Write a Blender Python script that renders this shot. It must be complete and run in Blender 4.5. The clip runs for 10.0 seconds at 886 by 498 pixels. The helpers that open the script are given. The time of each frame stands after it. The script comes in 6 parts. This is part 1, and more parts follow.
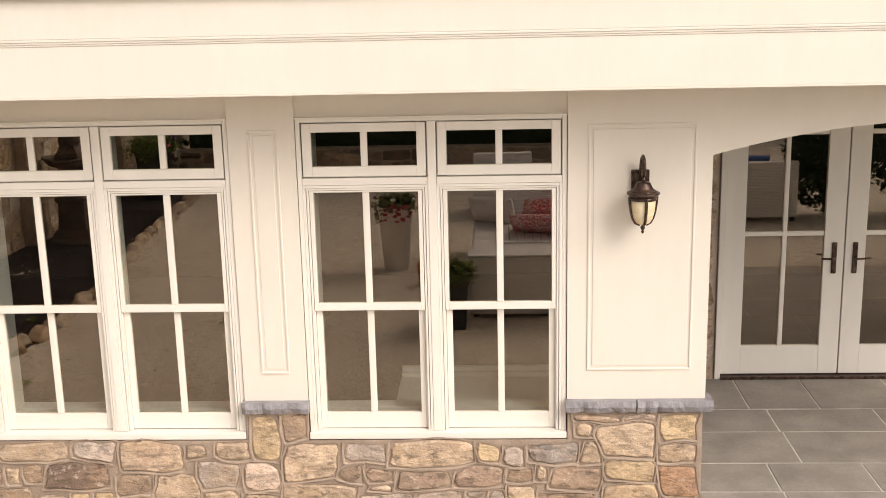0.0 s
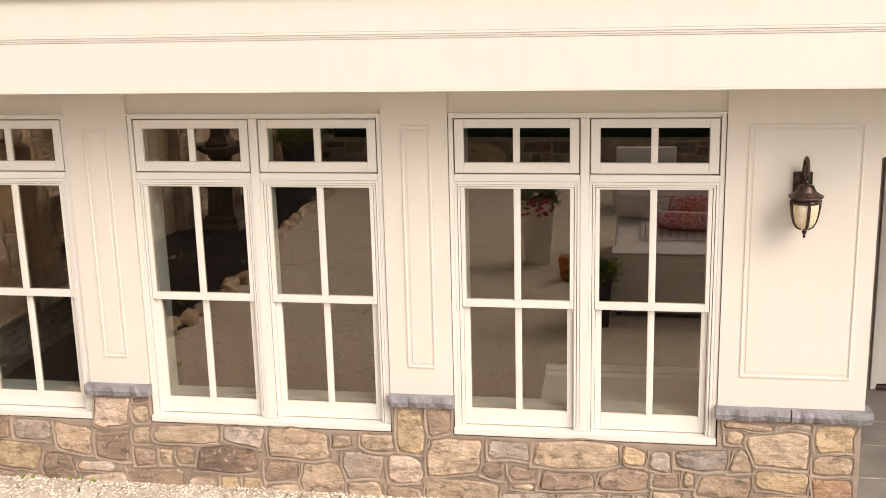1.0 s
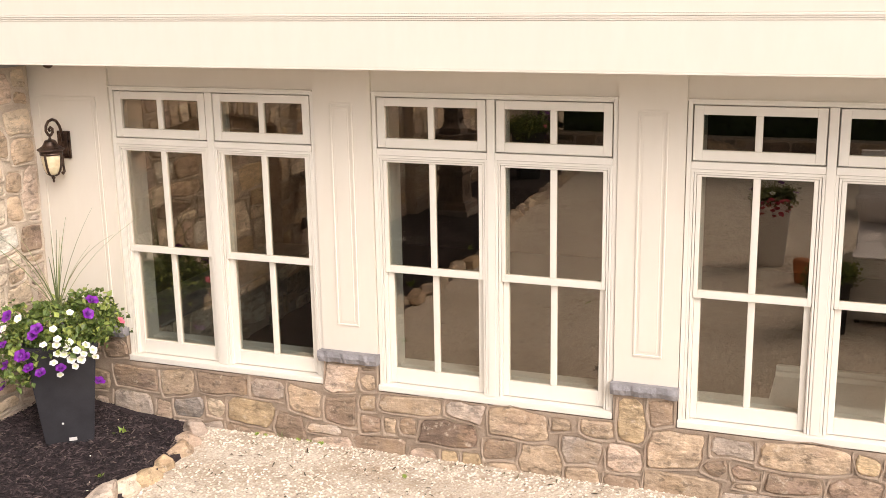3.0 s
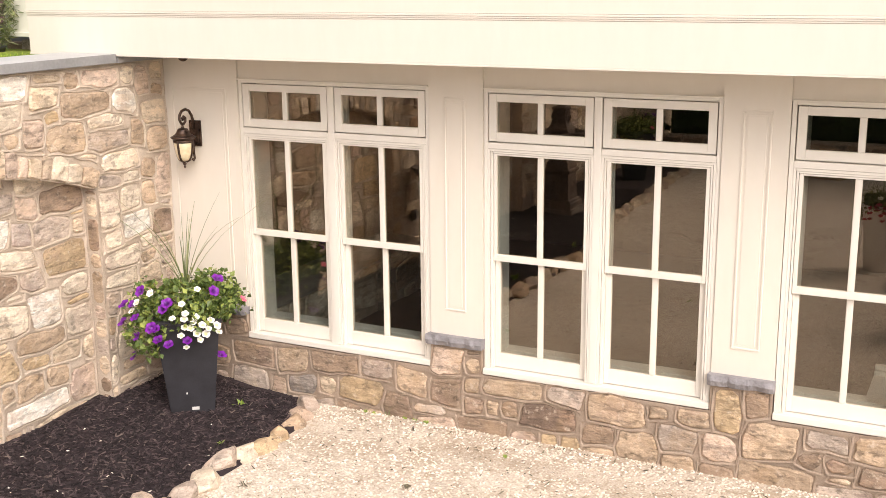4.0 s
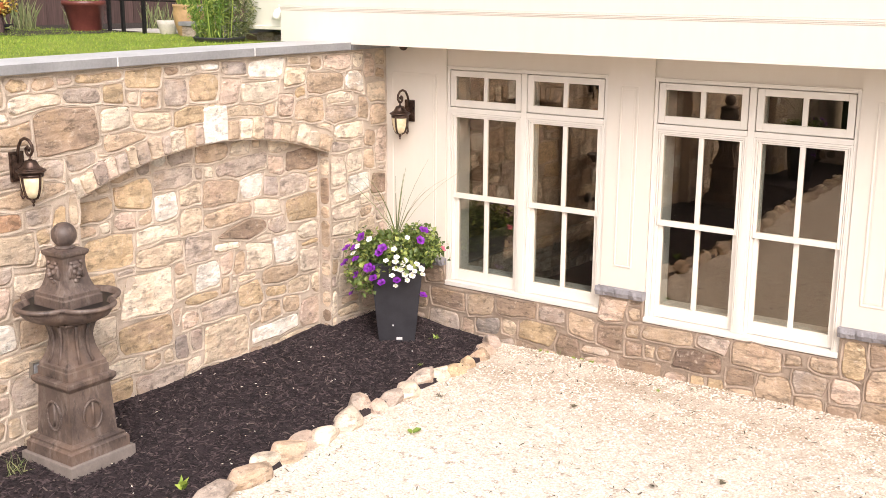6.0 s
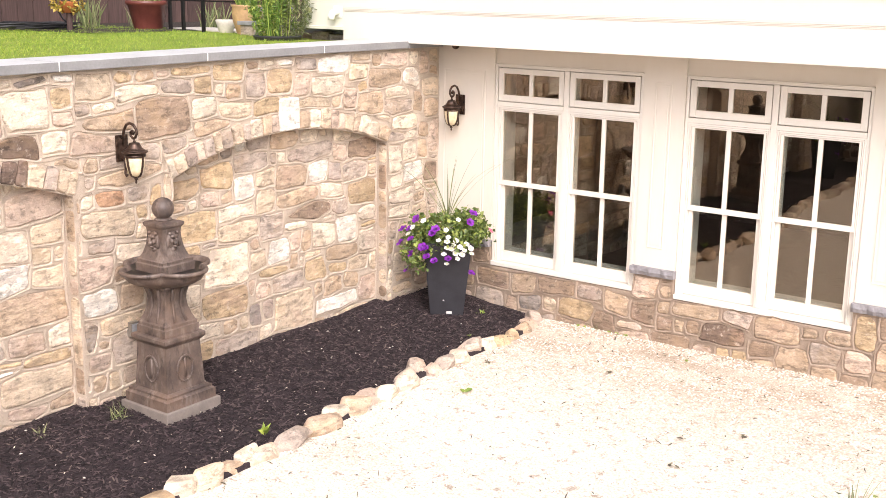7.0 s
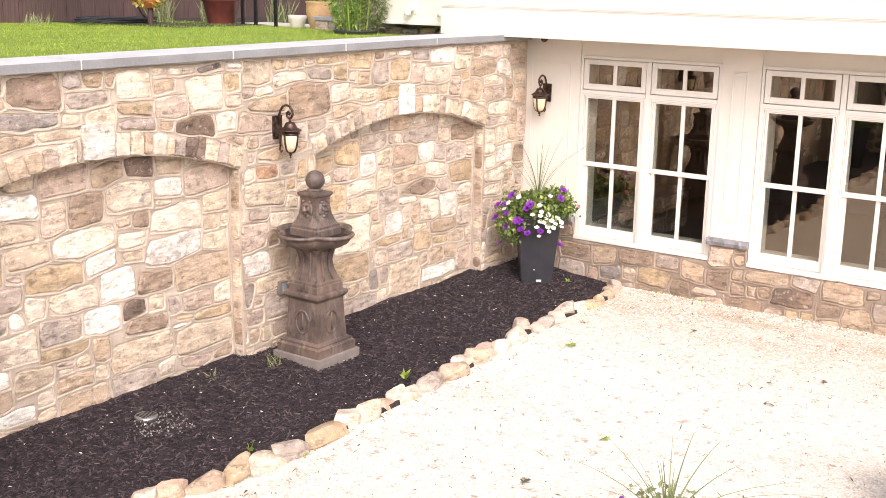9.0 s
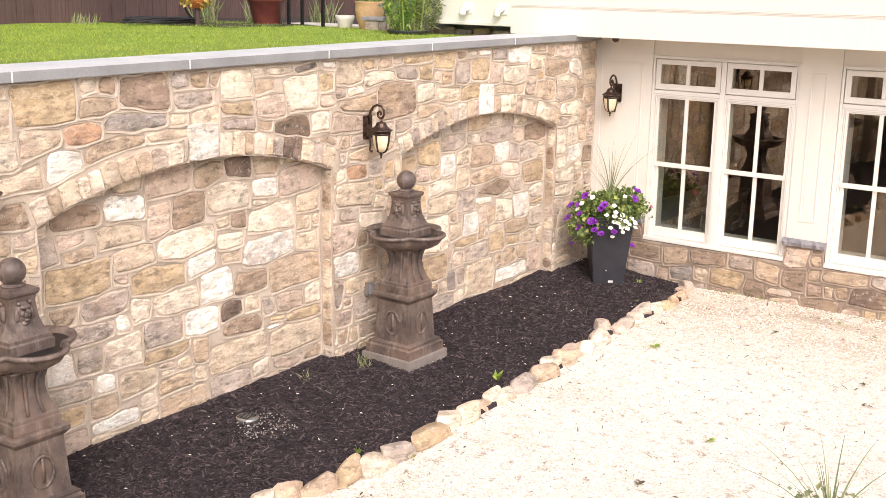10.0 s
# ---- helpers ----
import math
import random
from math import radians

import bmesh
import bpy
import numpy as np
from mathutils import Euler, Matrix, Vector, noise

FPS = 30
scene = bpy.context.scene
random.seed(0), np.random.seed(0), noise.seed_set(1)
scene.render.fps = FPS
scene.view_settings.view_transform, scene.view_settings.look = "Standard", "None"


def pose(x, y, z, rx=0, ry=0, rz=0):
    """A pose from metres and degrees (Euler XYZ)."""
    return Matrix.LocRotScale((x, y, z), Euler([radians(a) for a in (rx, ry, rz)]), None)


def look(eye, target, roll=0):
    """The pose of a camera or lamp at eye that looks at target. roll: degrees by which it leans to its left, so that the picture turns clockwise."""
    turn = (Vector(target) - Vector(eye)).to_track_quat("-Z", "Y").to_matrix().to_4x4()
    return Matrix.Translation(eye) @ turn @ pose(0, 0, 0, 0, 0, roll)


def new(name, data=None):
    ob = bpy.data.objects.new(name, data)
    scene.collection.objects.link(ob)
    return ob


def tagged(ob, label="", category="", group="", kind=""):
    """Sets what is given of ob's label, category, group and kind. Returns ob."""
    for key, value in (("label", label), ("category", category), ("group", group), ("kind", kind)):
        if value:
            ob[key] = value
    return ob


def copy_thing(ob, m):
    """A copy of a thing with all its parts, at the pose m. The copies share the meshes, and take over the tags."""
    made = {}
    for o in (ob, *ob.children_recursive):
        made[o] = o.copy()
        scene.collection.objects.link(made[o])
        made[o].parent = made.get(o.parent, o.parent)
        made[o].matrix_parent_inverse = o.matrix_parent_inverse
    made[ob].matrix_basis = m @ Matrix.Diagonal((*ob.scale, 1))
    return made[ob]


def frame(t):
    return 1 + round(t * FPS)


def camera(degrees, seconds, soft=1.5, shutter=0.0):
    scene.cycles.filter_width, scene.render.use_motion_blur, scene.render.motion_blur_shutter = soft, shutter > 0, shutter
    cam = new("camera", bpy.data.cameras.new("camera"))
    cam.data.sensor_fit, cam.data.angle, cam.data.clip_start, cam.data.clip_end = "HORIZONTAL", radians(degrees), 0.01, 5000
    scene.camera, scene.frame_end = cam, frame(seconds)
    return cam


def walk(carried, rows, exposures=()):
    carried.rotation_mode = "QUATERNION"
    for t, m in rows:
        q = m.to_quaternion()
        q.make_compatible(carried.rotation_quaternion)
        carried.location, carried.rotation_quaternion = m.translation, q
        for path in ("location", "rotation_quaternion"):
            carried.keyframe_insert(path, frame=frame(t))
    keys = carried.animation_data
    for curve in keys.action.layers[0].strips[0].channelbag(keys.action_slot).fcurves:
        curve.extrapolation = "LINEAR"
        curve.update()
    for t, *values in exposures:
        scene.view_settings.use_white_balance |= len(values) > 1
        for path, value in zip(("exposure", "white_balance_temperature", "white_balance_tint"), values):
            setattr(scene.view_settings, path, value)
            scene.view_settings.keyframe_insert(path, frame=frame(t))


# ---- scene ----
cam = camera(42.8, 10.0, soft=0.4)
PATH = [
    (0, (0.004, 0.132, 3.205), (-0.088, 2.075, 2.738), -1.3),
    (0.5, (-0.039, 0.171, 3.233), (-0.252, 2.102, 2.756), -1.4),
    (1, (-0.104, 0.181, 3.24), (-0.428, 2.096, 2.76), -1.4),
    (1.5, (-0.101, 0.187, 3.216), (-0.533, 2.081, 2.74), -1.3),
    (2, (-0.124, 0.199, 3.235), (-0.65, 2.066, 2.749), -1.3),
    (2.5, (-0.131, 0.2, 3.216), (-0.746, 2.04, 2.73), -1.2),
    (3, (-0.152, 0.137, 3.152), (-0.851, 1.95, 2.677), -1.0),
    (4.3, (0.01, -0.363, 3.158), (-0.901, 1.355, 2.688), -0.4),
    (4.5, (0.053, -0.497, 3.147), (-0.887, 1.205, 2.679), -0.3),
    (5, (0.221, -0.85, 3.151), (-0.789, 0.813, 2.687), -0.0),
    (5.5, (0.384, -1.216, 3.154), (-0.678, 0.414, 2.69), 0.2),
    (6, (0.632, -1.601, 3.151), (-0.486, -0.007, 2.691), 0.4),
    (6.2, (0.739, -1.769, 3.154), (-0.395, -0.185, 2.694), 0.5),
    (7.3, (1.028, -2.786, 3.19), (-0.127, -1.219, 2.731), 0.8),
    (7.5, (1.011, -2.998, 3.19), (-0.141, -1.429, 2.73), 0.8),
    (8, (0.987, -3.489, 3.199), (-0.164, -1.92, 2.737), 0.8),
    (8.5, (0.921, -3.859, 3.192), (-0.225, -2.286, 2.729), 0.9),
    (9, (0.865, -4.015, 3.186), (-0.279, -2.442, 2.723), 1.0),
    (9.5, (0.619, -4.14, 3.194), (-0.524, -2.566, 2.729), 1.1),
    (10, (0.244, -4.416, 3.161), (-0.903, -2.843, 2.699), 1.0),
]
EXPOSURES = [(0.0, 0.01, 6850, 15), (2.5, 0.05, 6800, 15.5), (4.5, 0.17, 6730, 16.5), (6.0, 0.30, 6600, 18), (7.5, 0.45, 6450, 19), (9.0, 0.44, 6450, 19.5), (10.0, 0.32, 6530, 18)]
walk(cam, [(t, look(eye, target, roll)) for t, eye, target, roll in PATH], EXPOSURES)

# ---- light: bright haze, a soft high sun from the open side of the court ----
world = bpy.data.worlds.new("sky")
scene.world = world
world.use_nodes = True
wn = world.node_tree
wn.nodes.clear()
sky = wn.nodes.new("ShaderNodeTexSky")
sky.sky_type, sky.sun_disc = "NISHITA", False
SUN_ELEV, SUN_AZ = radians(40), radians(134)      # azimuth clockwise from +y
sky.sun_elevation, sky.sun_rotation = SUN_ELEV, SUN_AZ
sky.air_density, sky.dust_density, sky.ozone_density = 1.0, 5.0, 1.0
soften = wn.nodes.new("ShaderNodeHueSaturation")
soften.inputs["Saturation"].default_value = 0.22
back = wn.nodes.new("ShaderNodeBackground")
back.inputs["Strength"].default_value = 0.185
wout = wn.nodes.new("ShaderNodeOutputWorld")
wn.links.new(sky.outputs[0], soften.inputs["Color"])
wn.links.new(soften.outputs[0], back.inputs["Color"])
wn.links.new(back.outputs[0], wout.inputs["Surface"])
sun = new("sun", bpy.data.lights.new("sun", "SUN"))
sun.data.energy, sun.data.angle, sun.data.color = 1.45, radians(40), (1.0, 0.93, 0.82)
sun_dir = Vector((math.sin(SUN_AZ) * math.cos(SUN_ELEV), math.cos(SUN_AZ) * math.cos(SUN_ELEV), math.sin(SUN_ELEV)))
sun.matrix_world = look(sun_dir * 40, (0, 0, 0))

# ---- materials ----
class Shade:
    """A small builder of node materials."""

    def __init__(self, name, rough=0.6, metal=0.0, coords="Object"):
        self.mat = bpy.data.materials.new(name)
        self.mat.use_nodes = True
        self.tree = self.mat.node_tree
        self.bsdf = self.tree.nodes["Principled BSDF"]
        self.bsdf.inputs["Roughness"].default_value = rough
        self.bsdf.inputs["Metallic"].default_value = metal
        self.co = self.tree.nodes.new("ShaderNodeTexCoord").outputs[coords]

    def link(self, a, b):
        self.tree.links.new(a, b)

    def noise(self, scale, detail=4, rough=0.55, stretch=None):
        n = self.tree.nodes.new("ShaderNodeTexNoise")
        n.inputs["Scale"].default_value, n.inputs["Detail"].default_value = scale, detail
        n.inputs["Roughness"].default_value = rough
        co = self.co
        if stretch:
            m = self.tree.nodes.new("ShaderNodeMapping")
            m.inputs["Scale"].default_value = stretch
            self.link(co, m.inputs[0])
            co = m.outputs[0]
        self.link(co, n.inputs["Vector"])
        return n.outputs["Fac"]

    def cells(self, scale, out="Color"):
        n = self.tree.nodes.new("ShaderNodeTexVoronoi")
        n.inputs["Scale"].default_value = scale
        self.link(self.co, n.inputs["Vector"])
        return n.outputs[out]

    def ramp(self, fac, stops):
        r = self.tree.nodes.new("ShaderNodeValToRGB")
        el = r.color_ramp.elements
        while len(el) < len(stops):
            el.new(0.5)
        for e, (p, c) in zip(el, stops):
            e.position = p
            e.color = (*c, 1) if len(c) == 3 else c
        self.link(fac, r.inputs[0])
        return r.outputs[0]

    def mix(self, a, b, fac, kind="MIX"):
        m = self.tree.nodes.new("ShaderNodeMix")
        m.data_type, m.blend_type = "RGBA", kind
        for socket, v in ((m.inputs[0], fac), (m.inputs[6], a), (m.inputs[7], b)):
            if isinstance(v, bpy.types.NodeSocket):
                self.link(v, socket)
            elif isinstance(v, (int, float)):
                socket.default_value = v
            else:
                socket.default_value = (*v, 1)
        return m.outputs[2]

    def rand(self, island=False):
        n = self.tree.nodes.new("ShaderNodeNewGeometry" if island else "ShaderNodeObjectInfo")
        return n.outputs["Random Per Island" if island else "Random"]

    def bump(self, height, strength=0.3, distance=0.01):
        b = self.tree.nodes.new("ShaderNodeBump")
        b.inputs["Strength"].default_value, b.inputs["Distance"].default_value = strength, distance
        self.link(height, b.inputs["Height"])
        old = self.bsdf.inputs["Normal"].links
        if old:
            self.link(old[0].from_socket, b.inputs["Normal"])
        self.link(b.outputs[0], self.bsdf.inputs["Normal"])
        return self

    def color(self, c):
        s = self.bsdf.inputs["Base Color"]
        if isinstance(c, bpy.types.NodeSocket):
            self.link(c, s)
        else:
            s.default_value = (*c, 1)
        return self

    def rough(self, fac, lo, hi):
        m = self.tree.nodes.new("ShaderNodeMapRange")
        m.inputs["To Min"].default_value, m.inputs["To Max"].default_value = lo, hi
        self.link(fac, m.inputs[0])
        self.link(m.outputs[0], self.bsdf.inputs["Roughness"])
        return self


def mul(c, k):
    return tuple(min(1.0, v * k) for v in c)


def mottled(name, c, rough=0.7, scale=6, fine=60, vary=0.22, bump=0.25, dist=0.004, metal=0.0):
    """A plain surface with broad mottling, fine grain and a little relief."""
    s = Shade(name, rough, metal)
    a = s.ramp(s.noise(scale, 5), [(0.3, mul(c, 1 - vary)), (0.7, mul(c, 1 + vary))])
    a = s.mix(a, s.ramp(s.noise(fine, 3), [(0.3, (0.6, 0.6, 0.6)), (0.7, (1, 1, 1))]), 0.35, "MULTIPLY")
    s.color(a).bump(s.noise(fine, 4), bump, dist)
    s.rough(s.noise(scale * 2), max(0.05, rough - 0.12), min(1, rough + 0.12))
    return s.mat


def paint_material(name, c):
    s = Shade(name, 0.42)
    a = s.ramp(s.noise(1.3, 4), [(0.25, mul(c, 0.965)), (0.75, c)])
    a = s.mix(a, s.ramp(s.noise(14, 5, stretch=(1, 1, 0.25)), [(0.35, (0.95, 0.935, 0.91)), (0.6, (1, 1, 1))]), 0.3, "MULTIPLY")
    s.color(a).bump(s.noise(90, 3, stretch=(1, 1, 0.2)), 0.08, 0.001)
    s.rough(s.noise(5), 0.36, 0.55)
    return s.mat


PAINT = paint_material("cream_paint", (0.765, 0.71, 0.625))
SASH = paint_material("window_paint", (0.79, 0.75, 0.68))
PALE = paint_material("pale_siding", (0.72, 0.71, 0.62))


def stone_material(name, c, streak=0.6):
    """Weathered fieldstone: bedding streaks, blotches of ochre, pink and dark lichen, pale rubbed patches, grain and pitting."""
    s = Shade(name, 0.88)
    shift = s.tree.nodes.new("ShaderNodeVectorMath")
    shift.operation = "MULTIPLY_ADD"
    s.link(s.rand(), shift.inputs[0])
    shift.inputs[1].default_value = (31, 57, 43)
    s.link(s.co, shift.inputs[2])
    s.co = shift.outputs[0]
    base = s.ramp(s.noise(6, 7, 0.66), [(0.30, mul(c, 0.64)), (0.45, mul(c, 0.95)), (0.55, mul(c, 1.07)), (0.72, mul(c, 1.40))])
    tint = s.mix(base, (0.50, 0.33, 0.17), s.ramp(s.noise(3.6, 4, 0.6), [(0.50, (0, 0, 0)), (0.70, (0.40, 0.40, 0.40))]))
    rosy = s.mix(tint, (0.50, 0.34, 0.28), s.ramp(s.noise(2.9, 3, 0.5), [(0.52, (0, 0, 0)), (0.70, (0.36, 0.36, 0.36))]))
    beds = s.mix(rosy, mul(c, 0.45), s.ramp(s.noise(5, 6, 0.65, (1, 1, 5)), [(0.53, (0, 0, 0)), (0.63, (0.62, 0.62, 0.62))]))
    dark = s.mix(beds, mul(c, 0.28), s.ramp(s.noise(12, 7, 0.68, (1, 1, 1.3)), [(0.55, (0, 0, 0)), (0.63, (streak, streak, streak))]))
    pale = s.mix(dark, mul(c, 1.5), s.ramp(s.noise(8, 7, 0.72, (1, 1, 2.2)), [(0.51, (0, 0, 0)), (0.60, (0.6, 0.6, 0.6))]))
    light = s.mix(pale, (0.70, 0.60, 0.49), s.ramp(s.noise(17, 8, 0.74), [(0.57, (0, 0, 0)), (0.64, (0.45, 0.45, 0.45))]))
    grit = s.mix(light, s.ramp(s.noise(95, 4, 0.7), [(0.34, (0.55, 0.53, 0.5)), (0.55, (1, 1, 1))]), 0.32, "MULTIPLY")
    val = s.tree.nodes.new("ShaderNodeHueSaturation")
    rng = s.tree.nodes.new("ShaderNodeMapRange")
    rng.inputs["To Min"].default_value, rng.inputs["To Max"].default_value = 0.84, 1.16
    s.link(s.rand(), rng.inputs[0])
    s.link(rng.outputs[0], val.inputs["Value"])
    s.link(grit, val.inputs["Color"])
    s.color(val.outputs[0])
    s.bump(s.noise(7, 5, 0.62, (1, 1, 1.7)), 0.95, 0.036).bump(s.noise(55, 5, 0.65), 0.45, 0.005)
    return s.mat


TONES = {
    "buff": (0.59, 0.475, 0.35), "tan": (0.455, 0.345, 0.245), "grey": (0.43, 0.355, 0.295), "brown": (0.315, 0.23, 0.165),
    "cream": (0.70, 0.595, 0.47), "pink": (0.54, 0.42, 0.335), "dark": (0.17, 0.12, 0.09), "ochre": (0.50, 0.375, 0.235),
    "white": (0.77, 0.705, 0.615), "rust": (0.47, 0.285, 0.175), "slate": (0.32, 0.275, 0.24),
}
STONE = {k: stone_material("stone_" + k, v) for k, v in TONES.items()}
TONE_LIST = list(TONES)


def mortar_material(name, lo, hi):
    s = Shade(name, 0.9)
    a = s.ramp(s.noise(5, 6, 0.65), [(0.32, mul(lo, 0.86)), (0.68, mul(hi, 1.06))])
    a = s.mix(a, s.ramp(s.noise(140, 3), [(0.35, (0.72, 0.7, 0.68)), (0.6, (1, 1, 1))]), 0.6, "MULTIPLY")
    s.color(a).bump(s.noise(30, 5), 0.5, 0.008).bump(s.noise(160, 3), 0.4, 0.003)
    return s.mat


MORTAR = mortar_material("mortar", (0.535, 0.44, 0.345), (0.63, 0.53, 0.43))
# a darker mortar tone, used on the house base
MORTAR_DARK = mortar_material("darker_mortar", (0.375, 0.29, 0.222), (0.455, 0.36, 0.28))
BLUESTONE = mottled("bluestone", (0.30, 0.268, 0.235), 0.65, 3.5, 45, 0.22, 0.35, 0.004)
CAPSTONE = mottled("cap_bluestone", (0.29, 0.28, 0.295), 0.7, 9, 60, 0.3, 0.8, 0.008)
# paler copy for slab tops: the stronger light from above, put into the colour
COPING_TOP = mottled("coping_lit_top", (0.56, 0.56, 0.55), 0.6, 3, 50, 0.10, 0.3, 0.003)
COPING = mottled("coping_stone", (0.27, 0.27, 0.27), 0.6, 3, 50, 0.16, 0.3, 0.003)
BRONZE = mottled("aged_bronze", (0.085, 0.055, 0.042), 0.38, 26, 120, 0.8, 0.3, 0.002, 0.75)
BLACK_METAL = mottled("black_metal", (0.025, 0.024, 0.025), 0.45, 20, 120, 0.3, 0.2, 0.002, 0.6)
POT_BLACK = mottled("charcoal_resin", (0.032, 0.031, 0.036), 0.5, 8, 90, 0.25, 0.25, 0.002)
POT_WHITE = mottled("white_resin", (0.84, 0.82, 0.79), 0.45, 5, 90, 0.06, 0.2, 0.002)
POT_RED = mottled("red_glaze", (0.155, 0.045, 0.034), 0.35, 6, 40, 0.25, 0.2, 0.003)
POT_BLUE = mottled("blue_canvas", (0.10, 0.20, 0.50), 0.9, 6, 120, 0.1, 0.2, 0.002)
POT_TAN = mottled("tan_clay", (0.50, 0.32, 0.16), 0.7, 6, 40, 0.2, 0.3, 0.003)
POT_ORANGE = mottled("orange_clay", (0.52, 0.17, 0.05), 0.7, 6, 40, 0.2, 0.3, 0.003)
STEP_GREY = mottled("step_slate", (0.30, 0.30, 0.31), 0.75, 6, 50, 0.25, 0.4, 0.005)
RUBBER = mottled("hose_rubber", (0.02, 0.02, 0.022), 0.5, 8, 60, 0.2, 0.1, 0.001)
SOIL = mottled("potting_soil", (0.035, 0.025, 0.018), 0.95, 14, 90, 0.4, 0.8, 0.01)
CUSHION = mottled("white_canvas", (0.82, 0.80, 0.80), 0.9, 5, 200, 0.05, 0.3, 0.002)
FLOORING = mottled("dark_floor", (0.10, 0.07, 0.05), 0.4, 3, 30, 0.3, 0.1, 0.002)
# plaster near black: the dimness of the unlit rooms is in its colour
INNER = mottled("dimmed_plaster", (0.11, 0.09, 0.075), 0.9, 2, 40, 0.1, 0.1, 0.002)
PAVING = mottled("pale_paving", (0.62, 0.58, 0.52), 0.85, 4, 40, 0.12, 0.3, 0.003)


def cast_material():
    """Cast stone of the fountains: brown-grey, with pale mineral streaks and dark stains running down."""
    s = Shade("cast_stone", 0.55)
    a = s.ramp(s.noise(5, 6, 0.65), [(0.3, (0.055, 0.042, 0.038)), (0.55, (0.135, 0.098, 0.080)), (0.75, (0.20, 0.155, 0.13))])
    a = s.mix(a, (0.32, 0.265, 0.23), s.ramp(s.noise(13, 6, 0.68, (1, 1, 0.35)), [(0.52, (0, 0, 0)), (0.70, (0.6, 0.6, 0.6))]))
    a = s.mix(a, (0.040, 0.030, 0.026), s.ramp(s.noise(17, 6, 0.68, (1, 1, 0.4)), [(0.52, (0, 0, 0)), (0.66, (0.85, 0.85, 0.85))]))
    a = s.mix(a, (0.24, 0.15, 0.10), s.ramp(s.noise(3.5, 3), [(0.50, (0, 0, 0)), (0.70, (0.5, 0.5, 0.5))]))
    s.color(a).bump(s.noise(60, 4), 0.4, 0.004).bump(s.noise(14, 4), 0.3, 0.006)
    s.rough(s.noise(9), 0.35, 0.7)
    return s.mat


CAST = cast_material()
SLAB = mottled("concrete_slab", (0.24, 0.205, 0.18), 0.85, 9, 80, 0.18, 0.4, 0.004)


def glass_material():
    """Double glazing: clear, with the mirror image that the two panes give."""
    s = Shade("glass", 0.0)
    t = s.tree
    clear = t.nodes.new("ShaderNodeBsdfTransparent")
    clear.inputs[0].default_value = (0.80, 0.86, 0.85, 1)
    gloss = t.nodes.new("ShaderNodeBsdfGlossy")
    gloss.inputs["Roughness"].default_value = 0.003
    gloss.inputs["Color"].default_value = (1.0, 0.80, 0.64, 1)
    b = t.nodes.new("ShaderNodeBump")
    b.inputs["Strength"].default_value, b.inputs["Distance"].default_value = 0.012, 0.001
    s.link(s.noise(7, 2), b.inputs["Height"])
    s.link(b.outputs[0], gloss.inputs["Normal"])
    fres = t.nodes.new("ShaderNodeFresnel")
    fres.inputs[0].default_value = 1.5
    rng = t.nodes.new("ShaderNodeMapRange")
    rng.inputs["To Min"].default_value, rng.inputs["To Max"].default_value = 0.092, 1.0
    s.link(fres.outputs[0], rng.inputs[0])
    m = t.nodes.new("ShaderNodeMixShader")
    s.link(rng.outputs[0], m.inputs[0])
    s.link(clear.outputs[0], m.inputs[1])
    s.link(gloss.outputs[0], m.inputs[2])
    s.link(m.outputs[0], t.nodes["Material Output"].inputs[0])
    return s.mat


GLASS = glass_material()


def lamp_glass():
    s = Shade("amber_lamp_glass", 0.35)
    a = s.ramp(s.noise(30, 3), [(0.3, (0.66, 0.54, 0.33)), (0.7, (0.80, 0.70, 0.50))])
    s.color(a)
    s.bsdf.inputs["Subsurface Weight"].default_value = 0.3
    s.bsdf.inputs["Subsurface Radius"].default_value = (0.02, 0.015, 0.01)
    return s.mat


LAMP_GLASS = lamp_glass()


def leaf_material(name, c, c2):
    s = Shade(name, 0.5)
    s.color(s.ramp(s.rand(True), [(0.0, mul(c, 0.6)), (0.5, c), (1.0, c2)]))
    s.bsdf.inputs["Transmission Weight"].default_value = 0.0
    s.bsdf.inputs["Subsurface Weight"].default_value = 0.15
    s.bsdf.inputs["Subsurface Radius"].default_value = (0.005, 0.01, 0.003)
    return s.mat


LEAF = leaf_material("petunia_leaf", (0.115, 0.175, 0.04), (0.34, 0.39, 0.09))
MOSS = leaf_material("sprout_leaf", (0.20, 0.30, 0.05), (0.42, 0.50, 0.09))
SPIKE = leaf_material("spike_leaf", (0.17, 0.21, 0.08), (0.33, 0.33, 0.16))
BUSH = leaf_material("bush_leaf", (0.15, 0.27, 0.045), (0.40, 0.46, 0.10))
HEDGE = leaf_material("hedge_leaf", (0.022, 0.046, 0.014), (0.05, 0.085, 0.024))
GRASS = leaf_material("lawn_blade", (0.19, 0.31, 0.028), (0.41, 0.48, 0.065))
YELLOW = leaf_material("yellow_leaf", (0.42, 0.30, 0.05), (0.5, 0.42, 0.10))
DEBRIS = leaf_material("dry_leaf", (0.10, 0.085, 0.055), (0.25, 0.22, 0.14))


def petal_material(name, c, heart):
    s = Shade(name, 0.55)
    g = s.tree.nodes.new("ShaderNodeTexGradient")
    g.gradient_type = "SPHERICAL"
    mp = s.tree.nodes.new("ShaderNodeMapping")
    mp.inputs["Scale"].default_value = (28, 28, 28)
    s.link(s.co, mp.inputs[0])
    s.link(mp.outputs[0], g.inputs[0])
    s.color(s.mix(c, heart, s.ramp(g.outputs["Fac"], [(0.35, (0, 0, 0)), (0.8, (1, 1, 1))])))
    return s.mat


